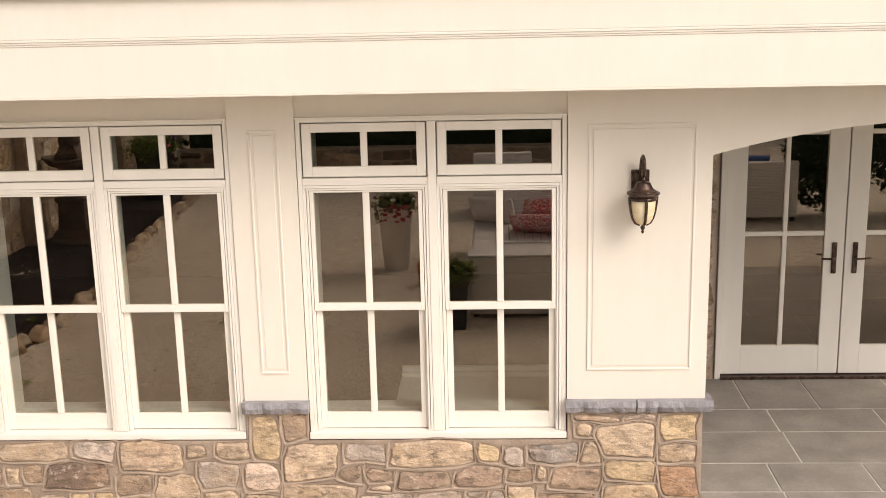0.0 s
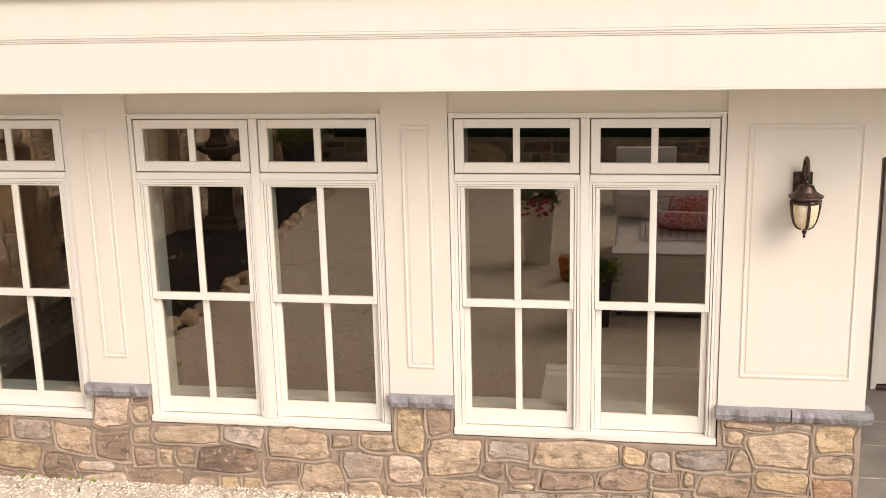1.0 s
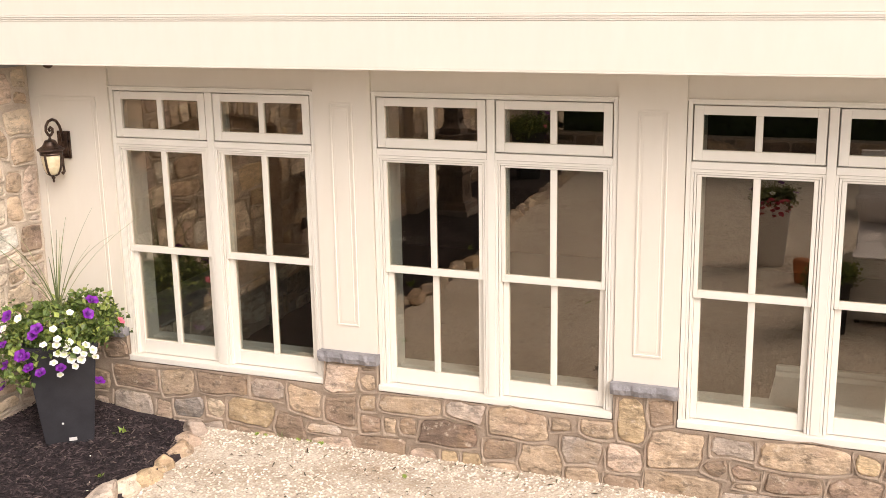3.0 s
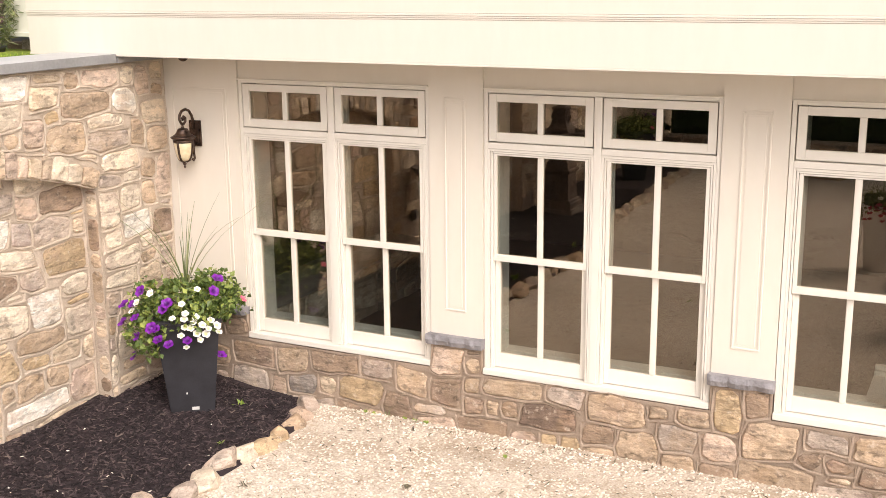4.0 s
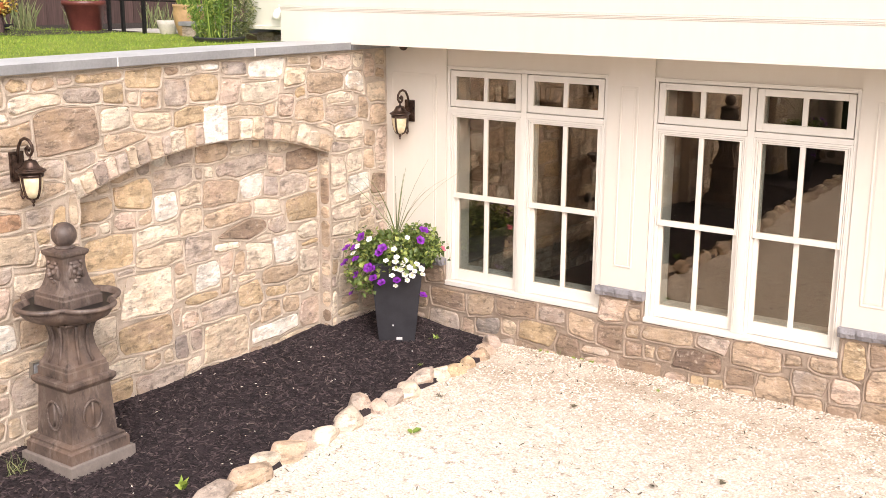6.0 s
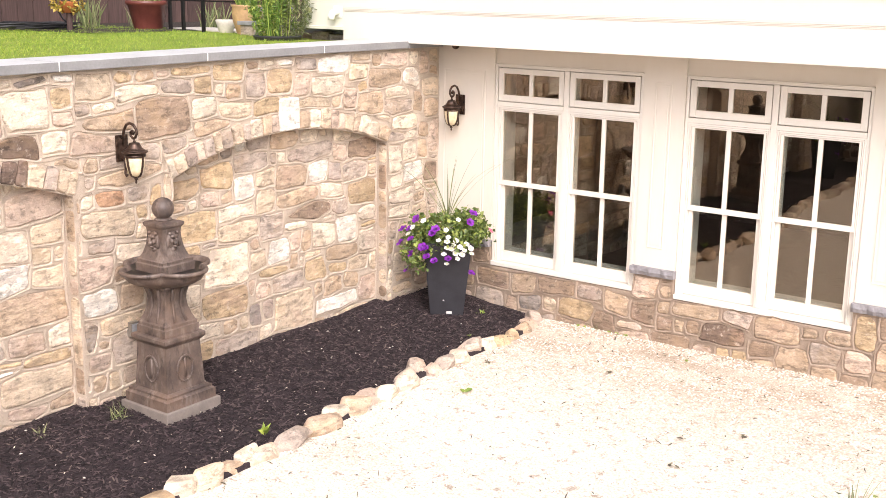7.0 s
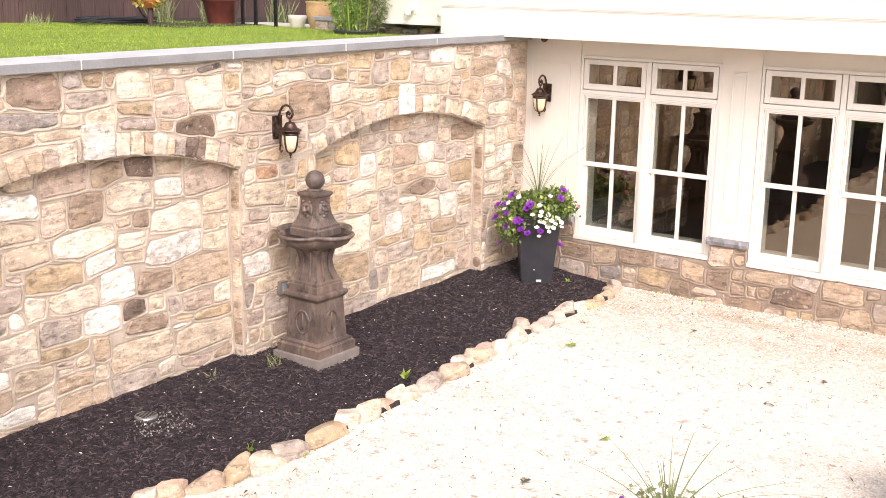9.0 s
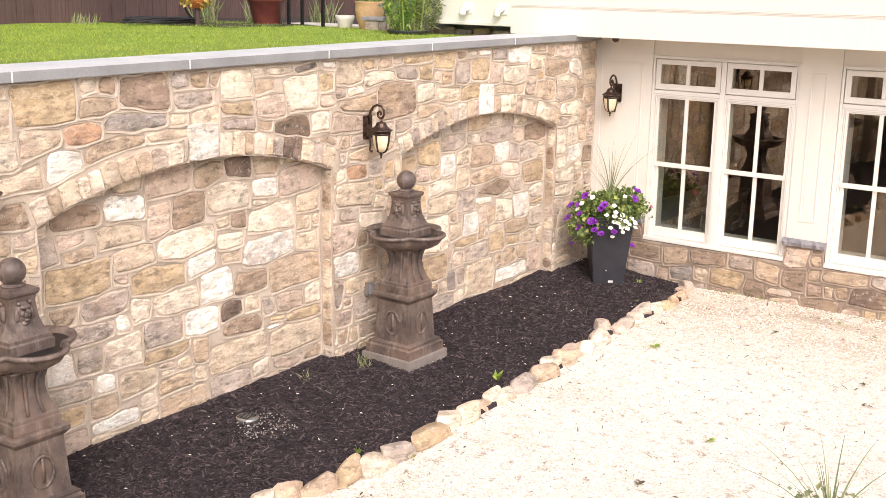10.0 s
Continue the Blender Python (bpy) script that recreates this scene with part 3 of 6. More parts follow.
def arch_circle(a):
    y0, y1, zs, rise = a
    half = (y1 - y0) / 2
    r = (half * half + rise * rise) / (2 * rise)
    return (y0 + y1) / 2, zs + rise - r, r


def arch_z(a, y):
    cy, cz, r = arch_circle(a)
    return cz + math.sqrt(max(0.0, r * r - (y - cy) ** 2))


wall = thing("retaining_wall", "tan fieldstone retaining wall with blind arches and pale mortar", "stone wall", kind="structure")
outline = [(WALL_END, -0.4), ]
for a in reversed(ARCHES):
    outline.append((a[0], -0.4))
    steps = 16
    outline += [(a[0] + (a[1] - a[0]) * i / steps, arch_z(a, a[0] + (a[1] - a[0]) * i / steps) + fall(a[0] + (a[1] - a[0]) * i / steps)) for i in range(steps + 1)]
    outline.append((a[1], -0.4))
outline += [(6.6, -0.4), (6.6, WALL_TOP), (4.5, WALL_TOP), (WALL_END, WALL_TOP + top_fall(WALL_END))]
bm = bmesh.new()
vs = [bm.verts.new((WX, y, z)) for y, z in outline]
f = bm.faces.new(vs)
r = bmesh.ops.extrude_face_region(bm, geom=[f])
bmesh.ops.translate(bm, vec=(RX - WX - 0.02, 0, 0), verts=[g for g in r["geom"] if isinstance(g, bmesh.types.BMVert)])
bmesh.ops.triangulate(bm, faces=[g for g in bm.faces if len(g.verts) > 4])
bmesh.ops.recalc_face_normals(bm, faces=bm.faces)
part("face_mortar", bm, MORTAR, wall)
part("core", boxes((-6.45, RX - 0.012, WALL_END, 6.9, -0.4, 2.3)), MORTAR, wall)

RING = 0.165
KEYSTONES = [(4.47, 0.25, 0.12), (0.95, 0.28, 0.09), (-2.5, 0.2, 0.06)]     # large keystone of each arch: along, width, extra height
rng = random.Random(41)
# named stones: along the wall, up, width, height, tone
FACE_NEAR_HOUSE = [
    (3.14, 2.19, 0.48, 0.29, "brown"),
    (4.08, 2.36, 0.24, 0.18, "grey"),
    (4.36, 2.38, 0.31, 0.16, "ochre"),
    (4.63, 2.32, 0.21, 0.18, "pink"),
    (4.94, 2.28, 0.37, 0.15, "cream"),
    (3.85, 2.19, 0.35, 0.10, "buff"),
    (3.51, 2.20, 0.29, 0.11, "cream"),
    (4.20, 2.14, 0.31, 0.12, "ochre"),
    (2.91, 2.39, 0.35, 0.12, "cream"),
    (3.26, 2.41, 0.28, 0.13, "grey"),
    (2.49, 2.46, 0.26, 0.17, "buff"),
    (2.64, 2.19, 0.38, 0.14, "tan"),
    (2.45, 2.06, 0.33, 0.16, "pink"),
    (3.80, 2.48, 0.33, 0.10, "ochre"),
    (4.69, 2.50, 0.24, 0.11, "slate"),
    (5.92, 2.47, 0.36, 0.14, "pink"),
    (5.54, 2.07, 0.32, 0.17, "tan"),
    (5.95, 2.04, 0.40, 0.12, "grey"),
    (6.13, 2.29, 0.19, 0.11, "white"),
    (2.56, 1.49, 0.43, 0.18, "buff"),
    (2.59, 1.63, 0.27, 0.14, "rust"),
    (2.85, 1.66, 0.22, 0.11, "grey"),
    (2.78, 1.78, 0.56, 0.14, "tan"),
]
FACE_FAR = [
    (-0.31, 2.41, 0.43, 0.24, "ochre"),
    (0.46, 2.43, 0.39, 0.19, "brown"),
    (0.10, 2.36, 0.30, 0.11, "tan"),
    (0.39, 2.27, 0.39, 0.16, "slate"),
    (-0.05, 2.20, 0.24, 0.19, "rust"),
    (-0.35, 2.21, 0.27, 0.12, "buff"),
    (0.22, 2.08, 0.45, 0.19, "tan"),
    (0.63, 2.14, 0.33, 0.14, "buff"),
    (-0.20, 2.02, 0.24, 0.20, "white"),
    (1.32, 2.14, 0.28, 0.11, "slate"),
    (0.83, 2.36, 0.29, 0.11, "grey"),
    (0.76, 2.48, 0.13, 0.09, "slate"),
    (1.25, 2.39, 0.26, 0.15, "cream"),
    (1.29, 2.28, 0.31, 0.12, "ochre"),
    (1.62, 2.24, 0.33, 0.14, "pink"),
    (1.83, 2.09, 0.34, 0.19, "dark"),
    (1.94, 2.34, 0.30, 0.27, "cream"),
    (-0.50, 1.96, 0.29, 0.09, "buff"),
    (-0.36, 1.82, 0.23, 0.17, "ochre"),
    (-0.54, 1.76, 0.20, 0.10, "brown"),
]
beads = ([], [])


def on_face(u, w, d):
    return (WX + d, u, w + fall(u) * (1 - 0.4 * min(1.0, max(0.0, (w - 1.9) / 0.6))))


def trim_face(poly, cu, cv):
    """Keeps a stone of the wall face clear of the coping, the house and the arches with their rings."""
    poly = clip(clip(poly, (0, -1), -(WALL_TOP - 0.012)), (-1, 0), -6.585)
    for a in ARCHES:
        cy, cz, r = arch_circle(a)
        if len(poly) < 3:
            break
        if a[0] - 0.35 < cu < a[1] + 0.35:
            d = math.hypot(cu - cy, cv - cz)
            inside = a[0] < cu < a[1]
            if cv > a[2] - 0.12 and d > r - 0.05 and inside:
                n = ((cu - cy) / d, (cv - cz) / d)
                poly = clip(poly, n, n[0] * cy + n[1] * cz + r + RING + 0.004)
            elif inside:
                side = 1 if cu - a[0] > a[1] - cu else -1
                poly = clip(poly, (side, 0), side * (a[1] if side > 0 else a[0]))
            else:
                side = 1 if cu > a[1] else -1
                edge = a[1] if side > 0 else a[0]
                if cv > a[2]:
                    t = math.asin((edge - cy) / r)
                    n = (side * math.cos(t), -side * math.sin(t))
                    if d < r + RING + 0.12:
                        poly = clip(poly, n, n[0] * edge + n[1] * a[2] + 0.008)
                else:
                    poly = clip(poly, (side, 0), side * edge + 0.004)
    return poly


lay(masonry(-4.6, 6.62, -0.05, WALL_TOP, rng, on_face, WALL_TONES, FACE_NEAR_HOUSE + FACE_FAR, trim_face, order=lambda u: abs(u - 3.2), beads=beads), wall, 300)
tagged(raw_mesh("mortar_joints", beads[0], beads[1], MORTAR, wall), kind="stuff")

for k, a in enumerate(ARCHES):
    cy, cz, r = arch_circle(a)
    t0, t1 = math.asin((a[0] - cy) / r), math.asin((a[1] - cy) / r)
    key_at, key_wide, key_high = KEYSTONES[k]
    ka, kb = math.asin((key_at - key_wide / 2 - cy) / r), math.asin((key_at + key_wide / 2 - cy) / r)
    t = t0
    while t < t1 - 0.012:
        big = abs(t - ka) < 1e-6
        e = kb if big else min(t1, t + rng.uniform(0.065, 0.15) / r)
        if t < ka - 1e-6 < e + 0.03 / r:
            e = ka
        if t1 - e < 0.02:
            e = t1
        top = RING + (key_high if big else rng.uniform(-0.028, 0.018))
        quad = []
        for ang, rad in ((t, r), (e, r), (e, r + top), ((t + e) / 2, r + top + 0.01), (t, r + top)):
            quad.append((cy + math.sin(ang) * rad + rng.uniform(-0.006, 0.006), cz + math.cos(ang) * rad + rng.uniform(-0.004, 0.006)))
        quad = inset(quad, 0.0055)
        v, fc = stone_geometry(quad, rng.uniform(0.016, 0.028), rng, lambda u, z, d: (WX + d, u, z + fall(u)), cut=0.009)
        cu = sum(p[0] for p in quad) / 5
        tone = "white" if big else ("dark" if k == 1 and 1.7 < cu < 1.92 else rng.choice(["buff", "cream", "pink", "tan", "cream", "buff", "grey"]))
        raw_mesh("voussoir", v, fc, STONE[tone], wall)
        t = e

for a in ARCHES[:2]:
    z = 0.02
    while z < a[2] - 0.03:
        h = min(rng.uniform(0.12, 0.27), a[2] - z)
        quad = [(RX + 0.016, z), (WX + 0.004, z + rng.uniform(-0.01, 0.01)), (WX + 0.004, z + h + rng.uniform(-0.01, 0.01)), (RX + 0.016, z + h)]
        v, fc = stone_geometry(inset(quad, 0.009), 0.008, rng, lambda u, w, d: (u, a[1] - d + 0.002, w + fall(a[1])))
        raw_mesh("jamb_stone", v, fc, STONE[rng.choice(["pink", "tan", "grey", "buff", "brown"])], wall)
        z += h

PANEL_NEAR_HOUSE = [
    (5.61, 1.66, 0.45, 0.20, "brown"),
    (4.06, 1.48, 0.22, 0.19, "white"),
    (4.31, 1.52, 0.24, 0.15, "buff"),
    (4.64, 1.50, 0.41, 0.22, "tan"),
    (4.92, 1.48, 0.21, 0.18, "white"),
    (5.21, 1.47, 0.14, 0.15, "slate"),
    (5.44, 1.45, 0.31, 0.17, "grey"),
    (5.61, 1.25, 0.48, 0.24, "ochre"),
    (5.14, 1.31, 0.26, 0.12, "cream"),
    (4.29, 1.34, 0.23, 0.17, "buff"),
    (4.70, 1.31, 0.49, 0.14, "tan"),
    (3.95, 1.30, 0.42, 0.14, "cream"),
    (4.87, 1.16, 0.44, 0.11, "brown"),
    (3.75, 1.63, 0.35, 0.16, "ochre"),
    (4.13, 1.68, 0.37, 0.12, "grey"),
    (4.88, 1.68, 0.50, 0.15, "grey"),
    (4.45, 0.86, 0.22, 0.23, "white"),
    (4.36, 1.11, 0.29, 0.24, "grey"),
    (5.35, 0.91, 0.26, 0.22, "white"),
    (4.88, 0.60, 0.24, 0.19, "ochre"),
    (3.52, 1.23, 0.40, 0.25, "ochre"),
    (3.80, 0.53, 0.46, 0.24, "ochre"),
    (4.14, 0.32, 0.12, 0.16, "slate"),
    (4.60, 0.28, 0.44, 0.33, "buff"),
]
PANEL_MIDDLE = [
    (1.40, 1.82, 0.26, 0.14, "dark"),
    (1.10, 1.82, 0.29, 0.17, "tan"),
    (0.73, 1.83, 0.38, 0.20, "pink"),
    (0.36, 1.67, 0.34, 0.16, "white"),
    (0.93, 1.59, 0.27, 0.22, "brown"),
    (1.30, 1.61, 0.45, 0.23, "cream"),
    (1.62, 1.64, 0.30, 0.11, "white"),
    (2.03, 1.67, 0.39, 0.20, "pink"),
    (-0.02, 1.66, 0.36, 0.14, "brown"),
    (-0.03, 1.24, 0.47, 0.26, "ochre"),
    (0.63, 1.13, 0.46, 0.20, "ochre"),
    (0.87, 1.33, 0.49, 0.20, "cream"),
    (1.00, 1.18, 0.26, 0.13, "white"),
    (1.15, 0.96, 0.30, 0.21, "white"),
    (1.50, 0.90, 0.32, 0.13, "brown"),
    (0.76, 0.94, 0.39, 0.19, "cream"),
    (0.98, 0.77, 0.35, 0.17, "white"),
    (1.31, 0.75, 0.22, 0.14, "dark"),
    (1.42, 0.60, 0.31, 0.16, "brown"),
    (0.14, 1.05, 0.38, 0.19, "grey"),
    (0.29, 0.70, 0.29, 0.22, "cream"),
    (0.64, 0.75, 0.36, 0.19, "grey"),
    (0.00, 0.70, 0.21, 0.17, "grey"),
    (1.98, 0.91, 0.49, 0.23, "tan"),
]


def in_panel(u, w, d):
    return (RX + d, u, w + fall(u))


for k, a in enumerate(ARCHES):
    beads = ([], [])
    panel = thing("arch_panel", "coursed fieldstone infill inside a blind arch", "stone wall", kind="structure", group="blind arches")
    part("panel_mortar", boxes((RX - 0.012, RX, a[0] + 0.002, a[1] - 0.002, -0.35, a[2] + a[3] + 0.03)), MORTAR, panel)

    def trim_panel(poly, cu, cv):
        poly = clip(clip(poly, (1, 0), a[0] + 0.01), (-1, 0), -(a[1] - 0.01))
        return [] if cv > arch_z(a, cu) + 0.06 else poly

    stones = masonry(a[0] + 0.008, a[1] - 0.008, -0.05, a[2] + a[3] + 0.1, rng, in_panel, PANEL_TONES, (PANEL_NEAR_HOUSE, PANEL_MIDDLE, [])[k], trim_panel, big=1.05, wide=1.1, order=lambda u: -u, beads=beads)
    lay(stones, panel, 300 if k < 2 else 0)
    tagged(raw_mesh("mortar_joints", beads[0], beads[1], MORTAR, panel), kind="stuff")

# coping of pale slabs along the top
JOINTS = [6.035, 4.86, 3.53, 2.20, 0.80, -0.55, -1.9, -3.3, -4.7, -6.2, -8.0]
coping = thing("coping", "smooth pale grey stone coping slabs along the wall top", "wall coping", kind="structure")
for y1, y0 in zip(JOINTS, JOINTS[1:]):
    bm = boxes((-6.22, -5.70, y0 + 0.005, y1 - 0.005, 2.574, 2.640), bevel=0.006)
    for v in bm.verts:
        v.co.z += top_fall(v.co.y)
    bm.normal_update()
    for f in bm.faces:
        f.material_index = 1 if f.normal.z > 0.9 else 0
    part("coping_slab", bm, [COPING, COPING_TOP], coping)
for y in JOINTS[1:-1]:
    part("coping_joint", boxes((-6.218, -5.7025, y - 0.0048, y + 0.0048, 2.576 + top_fall(y), 2.638 + top_fall(y))), POT_WHITE, coping, "white mortar joint")
part("coping_slab", boxes((-6.5, -5.70, 6.045, 6.58, 2.574, 2.616)), COPING, coping)

# ---- house front: piers, header, fascia ----
WY = 6.60
WIN = [-5.096, -3.118, -1.149]
WW, SILL, HEAD = 1.577, 0.458, 2.427
PIERS = [(-5.765, WIN[0]), (WIN[0] + WW, WIN[1]), (WIN[1] + WW, WIN[2]), (WIN[2] + WW, 1.257)]
house = thing("wall_north", "cream painted wooden house front with panelled piers", "house wall", kind="structure")
for i, (x0, x1) in enumerate(PIERS):
    part("pier_board", boxes((x0, x1, WY, WY + 0.26, 0.70, 2.634)), PAINT, house)
for x in WIN:
    part("header_board", boxes((x, x + WW, WY + 0.025, WY + 0.26, HEAD + 0.0, 2.634)), PAINT, house)
    part("reveal_sill", boxes((x, x + WW, WY + 0.05, WY + 0.26, 0.3, SILL - 0.002)), MORTAR_DARK, house)


def panel_frame(x0, x1, z0, z1):
    """A raised field inside a shallow moulding on a pier."""
    bm = bmesh.new()
    for a, b, c, d in ((x0, x1, z1 - 0.014, z1), (x0, x1, z0, z0 + 0.014), (x0, x0 + 0.014, z0 + 0.014, z1 - 0.014), (x1 - 0.014, x1, z0 + 0.014, z1 - 0.014)):
        box(bm, a, b, WY - 0.007, WY + 0.001, c, d, 0.004)
    box(bm, x0 + 0.03, x1 - 0.03, WY - 0.004, WY + 0.001, z0 + 0.03, z1 - 0.03, 0.003)
    return bm


for x0, x1, z0, z1 in ((-5.70, -5.20, 0.89, 2.36), (-3.405, -3.245, 0.885, 2.365), (-1.425, -1.25, 0.88, 2.368), (0.545, 1.165, 0.89, 2.375)):
    part("raised_panel", panel_frame(x0, x1, z0, z1), PAINT, house)

fascia = thing("fascia", "wide cream painted eaves fascia with a fine moulding", "fascia", kind="structure")
FX0, FX1, FY = -6.53, 5.2, 6.04
part("lower_board", boxes((FX0, FX1, FY, FY + 0.05, 2.631, 2.897), bevel=0.004), PAINT, fascia)
for out, z0, z1 in ((0.004, 2.8975, 2.908), (0.008, 2.9085, 2.920), (0.012, 2.9205, 2.9345)):
    part("moulding", boxes((FX0, FX1, FY - out, FY + 0.05, z0, z1), bevel=0.003), PAINT, fascia)
part("upper_board", boxes((FX0, FX1, FY - 0.008, FY + 0.05, 2.935, 3.142), bevel=0.004), PAINT, fascia)
part("top_board", boxes((FX0, FX1, FY - 0.05, FY + 0.05, 3.148, 3.45), bevel=0.004), PAINT, fascia)
part("drip_edge", boxes((FX0, FX1, FY - 0.006, FY + 0.03, 2.622, 2.631)), PAINT, fascia)
part("soffit", boxes((FX0, FX1, FY + 0.052, WY + 0.28, 2.637, 2.674)), PAINT, fascia)
part("end_board", boxes((FX0, FX0 + 0.05, FY + 0.052, 8.60, 2.63, 3.45)), PAINT, fascia)
roof = thing("roof_deck", "plain roof deck over the rooms", "roof", kind="structure")
part("deck", boxes((FX0 + 0.06, FX1, FY + 0.06, 12.4, 3.2, 3.3)), PAINT, roof)

# dome sensor under the soffit
det = thing("soffit_sensor", "small dark dome sensor under the eaves", "sensor", (-5.50, 6.51, 2.6365))
part("base_ring", lathe([(0.048, -0.034), (0.050, -0.030), (0.050, 0.0)], 20), SASH, det, "cream base ring", smooth=True)
bm = lathe([(0.0, -0.080), (0.016, -0.077), (0.030, -0.067), (0.038, -0.052), (0.041, -0.0345)], 18)
part("dome", bm, BRONZE, det, smooth=True)

# arched porch beam beside the piers
bm = bmesh.new()
AX0, AX1, AZ, ARISE = 1.257, 4.15, 2.185, 0.185
pts = [(AX0, 2.634)] + [(AX0 + (AX1 - AX0) * i / 24, AZ + ARISE * (1 - abs(2 * i / 24 - 1) ** 2.1)) for i in range(25)] + [(AX1, 2.634)]
f = bm.faces.new([bm.verts.new((x, WY, z)) for x, z in pts])
r = bmesh.ops.extrude_face_region(bm, geom=[f])
bmesh.ops.translate(bm, vec=(0, 0.3, 0), verts=[g for g in r["geom"] if isinstance(g, bmesh.types.BMVert)])
bmesh.ops.triangulate(bm, faces=[g for g in bm.faces if len(g.verts) > 4])
bmesh.ops.recalc_face_normals(bm, faces=bm.faces)
part("porch_beam", bm, PAINT, house)
part("porch_pier", boxes((AX1, AX1 + 0.32, WY, WY + 0.3, -0.1, 2.62)), PAINT, house)
porch = thing("porch_ceiling", "cream painted porch ceiling", "ceiling", kind="structure")
part("boards", boxes((1.0, 5.2, WY + 0.30, 9.0, 2.625, 2.66)), PAINT, porch)

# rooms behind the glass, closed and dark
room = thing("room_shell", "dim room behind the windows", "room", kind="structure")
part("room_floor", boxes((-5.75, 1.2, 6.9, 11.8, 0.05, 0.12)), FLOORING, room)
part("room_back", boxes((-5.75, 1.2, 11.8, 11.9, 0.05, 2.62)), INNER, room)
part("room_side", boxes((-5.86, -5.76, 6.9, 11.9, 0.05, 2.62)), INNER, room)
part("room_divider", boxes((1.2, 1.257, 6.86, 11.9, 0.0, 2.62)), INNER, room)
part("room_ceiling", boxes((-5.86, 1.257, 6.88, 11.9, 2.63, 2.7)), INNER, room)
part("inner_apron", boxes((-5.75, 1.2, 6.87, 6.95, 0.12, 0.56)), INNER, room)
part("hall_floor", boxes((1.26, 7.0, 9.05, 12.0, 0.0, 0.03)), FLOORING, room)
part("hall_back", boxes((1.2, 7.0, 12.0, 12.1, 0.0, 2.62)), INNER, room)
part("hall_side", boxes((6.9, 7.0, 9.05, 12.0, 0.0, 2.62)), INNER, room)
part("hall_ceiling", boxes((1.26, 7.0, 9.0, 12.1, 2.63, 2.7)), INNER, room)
bench = thing("window_bench", "white painted bench box inside the room", "bench", (0, 0, 0.121))
part("box", boxes((-0.63, 1.15, 6.96, 7.52, 0.0, 0.35)), SASH, bench)
part("top", boxes((-0.66, 1.15, 6.955, 7.55, 0.351, 0.380), bevel=0.006), SASH, bench)
for k in range(3):
    part("moulding", boxes((-0.66, 1.15, 7.555 + 0.045 * k, 7.595 + 0.045 * k, 0.34 + 0.02 * k, 0.372 + 0.028 * k), bevel=0.006), SASH, bench)
part("inner_stool", boxes((-5.75, 1.2, 6.79, 6.90, 0.565, 0.59)), SASH, room)

half = thing("inner_half_wall", "low fieldstone half wall inside the room", "stone wall", kind="structure")
part("half_wall_mortar", boxes((-5.6, -5.095, 6.97, 9.6, 0.121, 0.585)), MORTAR, half)
lay(masonry(6.98, 9.6, 0.13, 0.59, random.Random(61), lambda u, w, d: (-5.09 + d, u, w), ["buff", "cream", "grey", "tan"], [], lambda p, u, v: clip(clip(p, (0, -1), -0.585), (-1, 0), -9.59)), half, 0)
part("half_wall_top", boxes((-5.62, -5.07, 6.97, 9.62, 0.588, 0.612), bevel=0.005), BLUESTONE, half)

# bluestone caps on the stone piers
base = thing("foundation_wall", "fieldstone house base with raised pale mortar joints", "stone wall", kind="structure")
for i, (x0, x1) in enumerate(((-5.765, -5.10), (WIN[0] + WW - 0.015, WIN[1] + 0.01), (WIN[1] + WW - 0.01, WIN[2] + 0.008), (WIN[2] + WW - 0.01, 0.84), (0.846, 1.30))):
    bm = bmesh.new()
    n = max(6, int((x1 - x0) / 0.025))
    cr = random.Random(i)
    rows = []
    for j in range(n + 1):
        x = x0 + (x1 - x0) * j / n
        d = 0.012 * noise.noise(Vector((x * 9, i, 0))) + cr.uniform(-0.004, 0.004)
        rows.append([bm.verts.new(p) for p in ((x, WY + 0.1, 0.70), (x, WY - 0.058 + d, 0.712), (x, WY - 0.066 + d * 1.6 + cr.uniform(-0.004, 0.004), 0.675), (x, WY - 0.048 + d * 2 + cr.uniform(-0.006, 0.006), 0.638), (x, WY + 0.1, 0.636))])
    for a, b in zip(rows, rows[1:]):
        for k in range(5):
            bm.faces.new((a[k], a[(k + 1) % 5], b[(k + 1) % 5], b[k]))
    bm.faces.new(rows[0])
    bm.faces.new(rows[-1][::-1])
    bmesh.ops.recalc_face_normals(bm, faces=bm.faces)
    part("stone_cap", bm, CAPSTONE, base, "rock-faced bluestone cap")

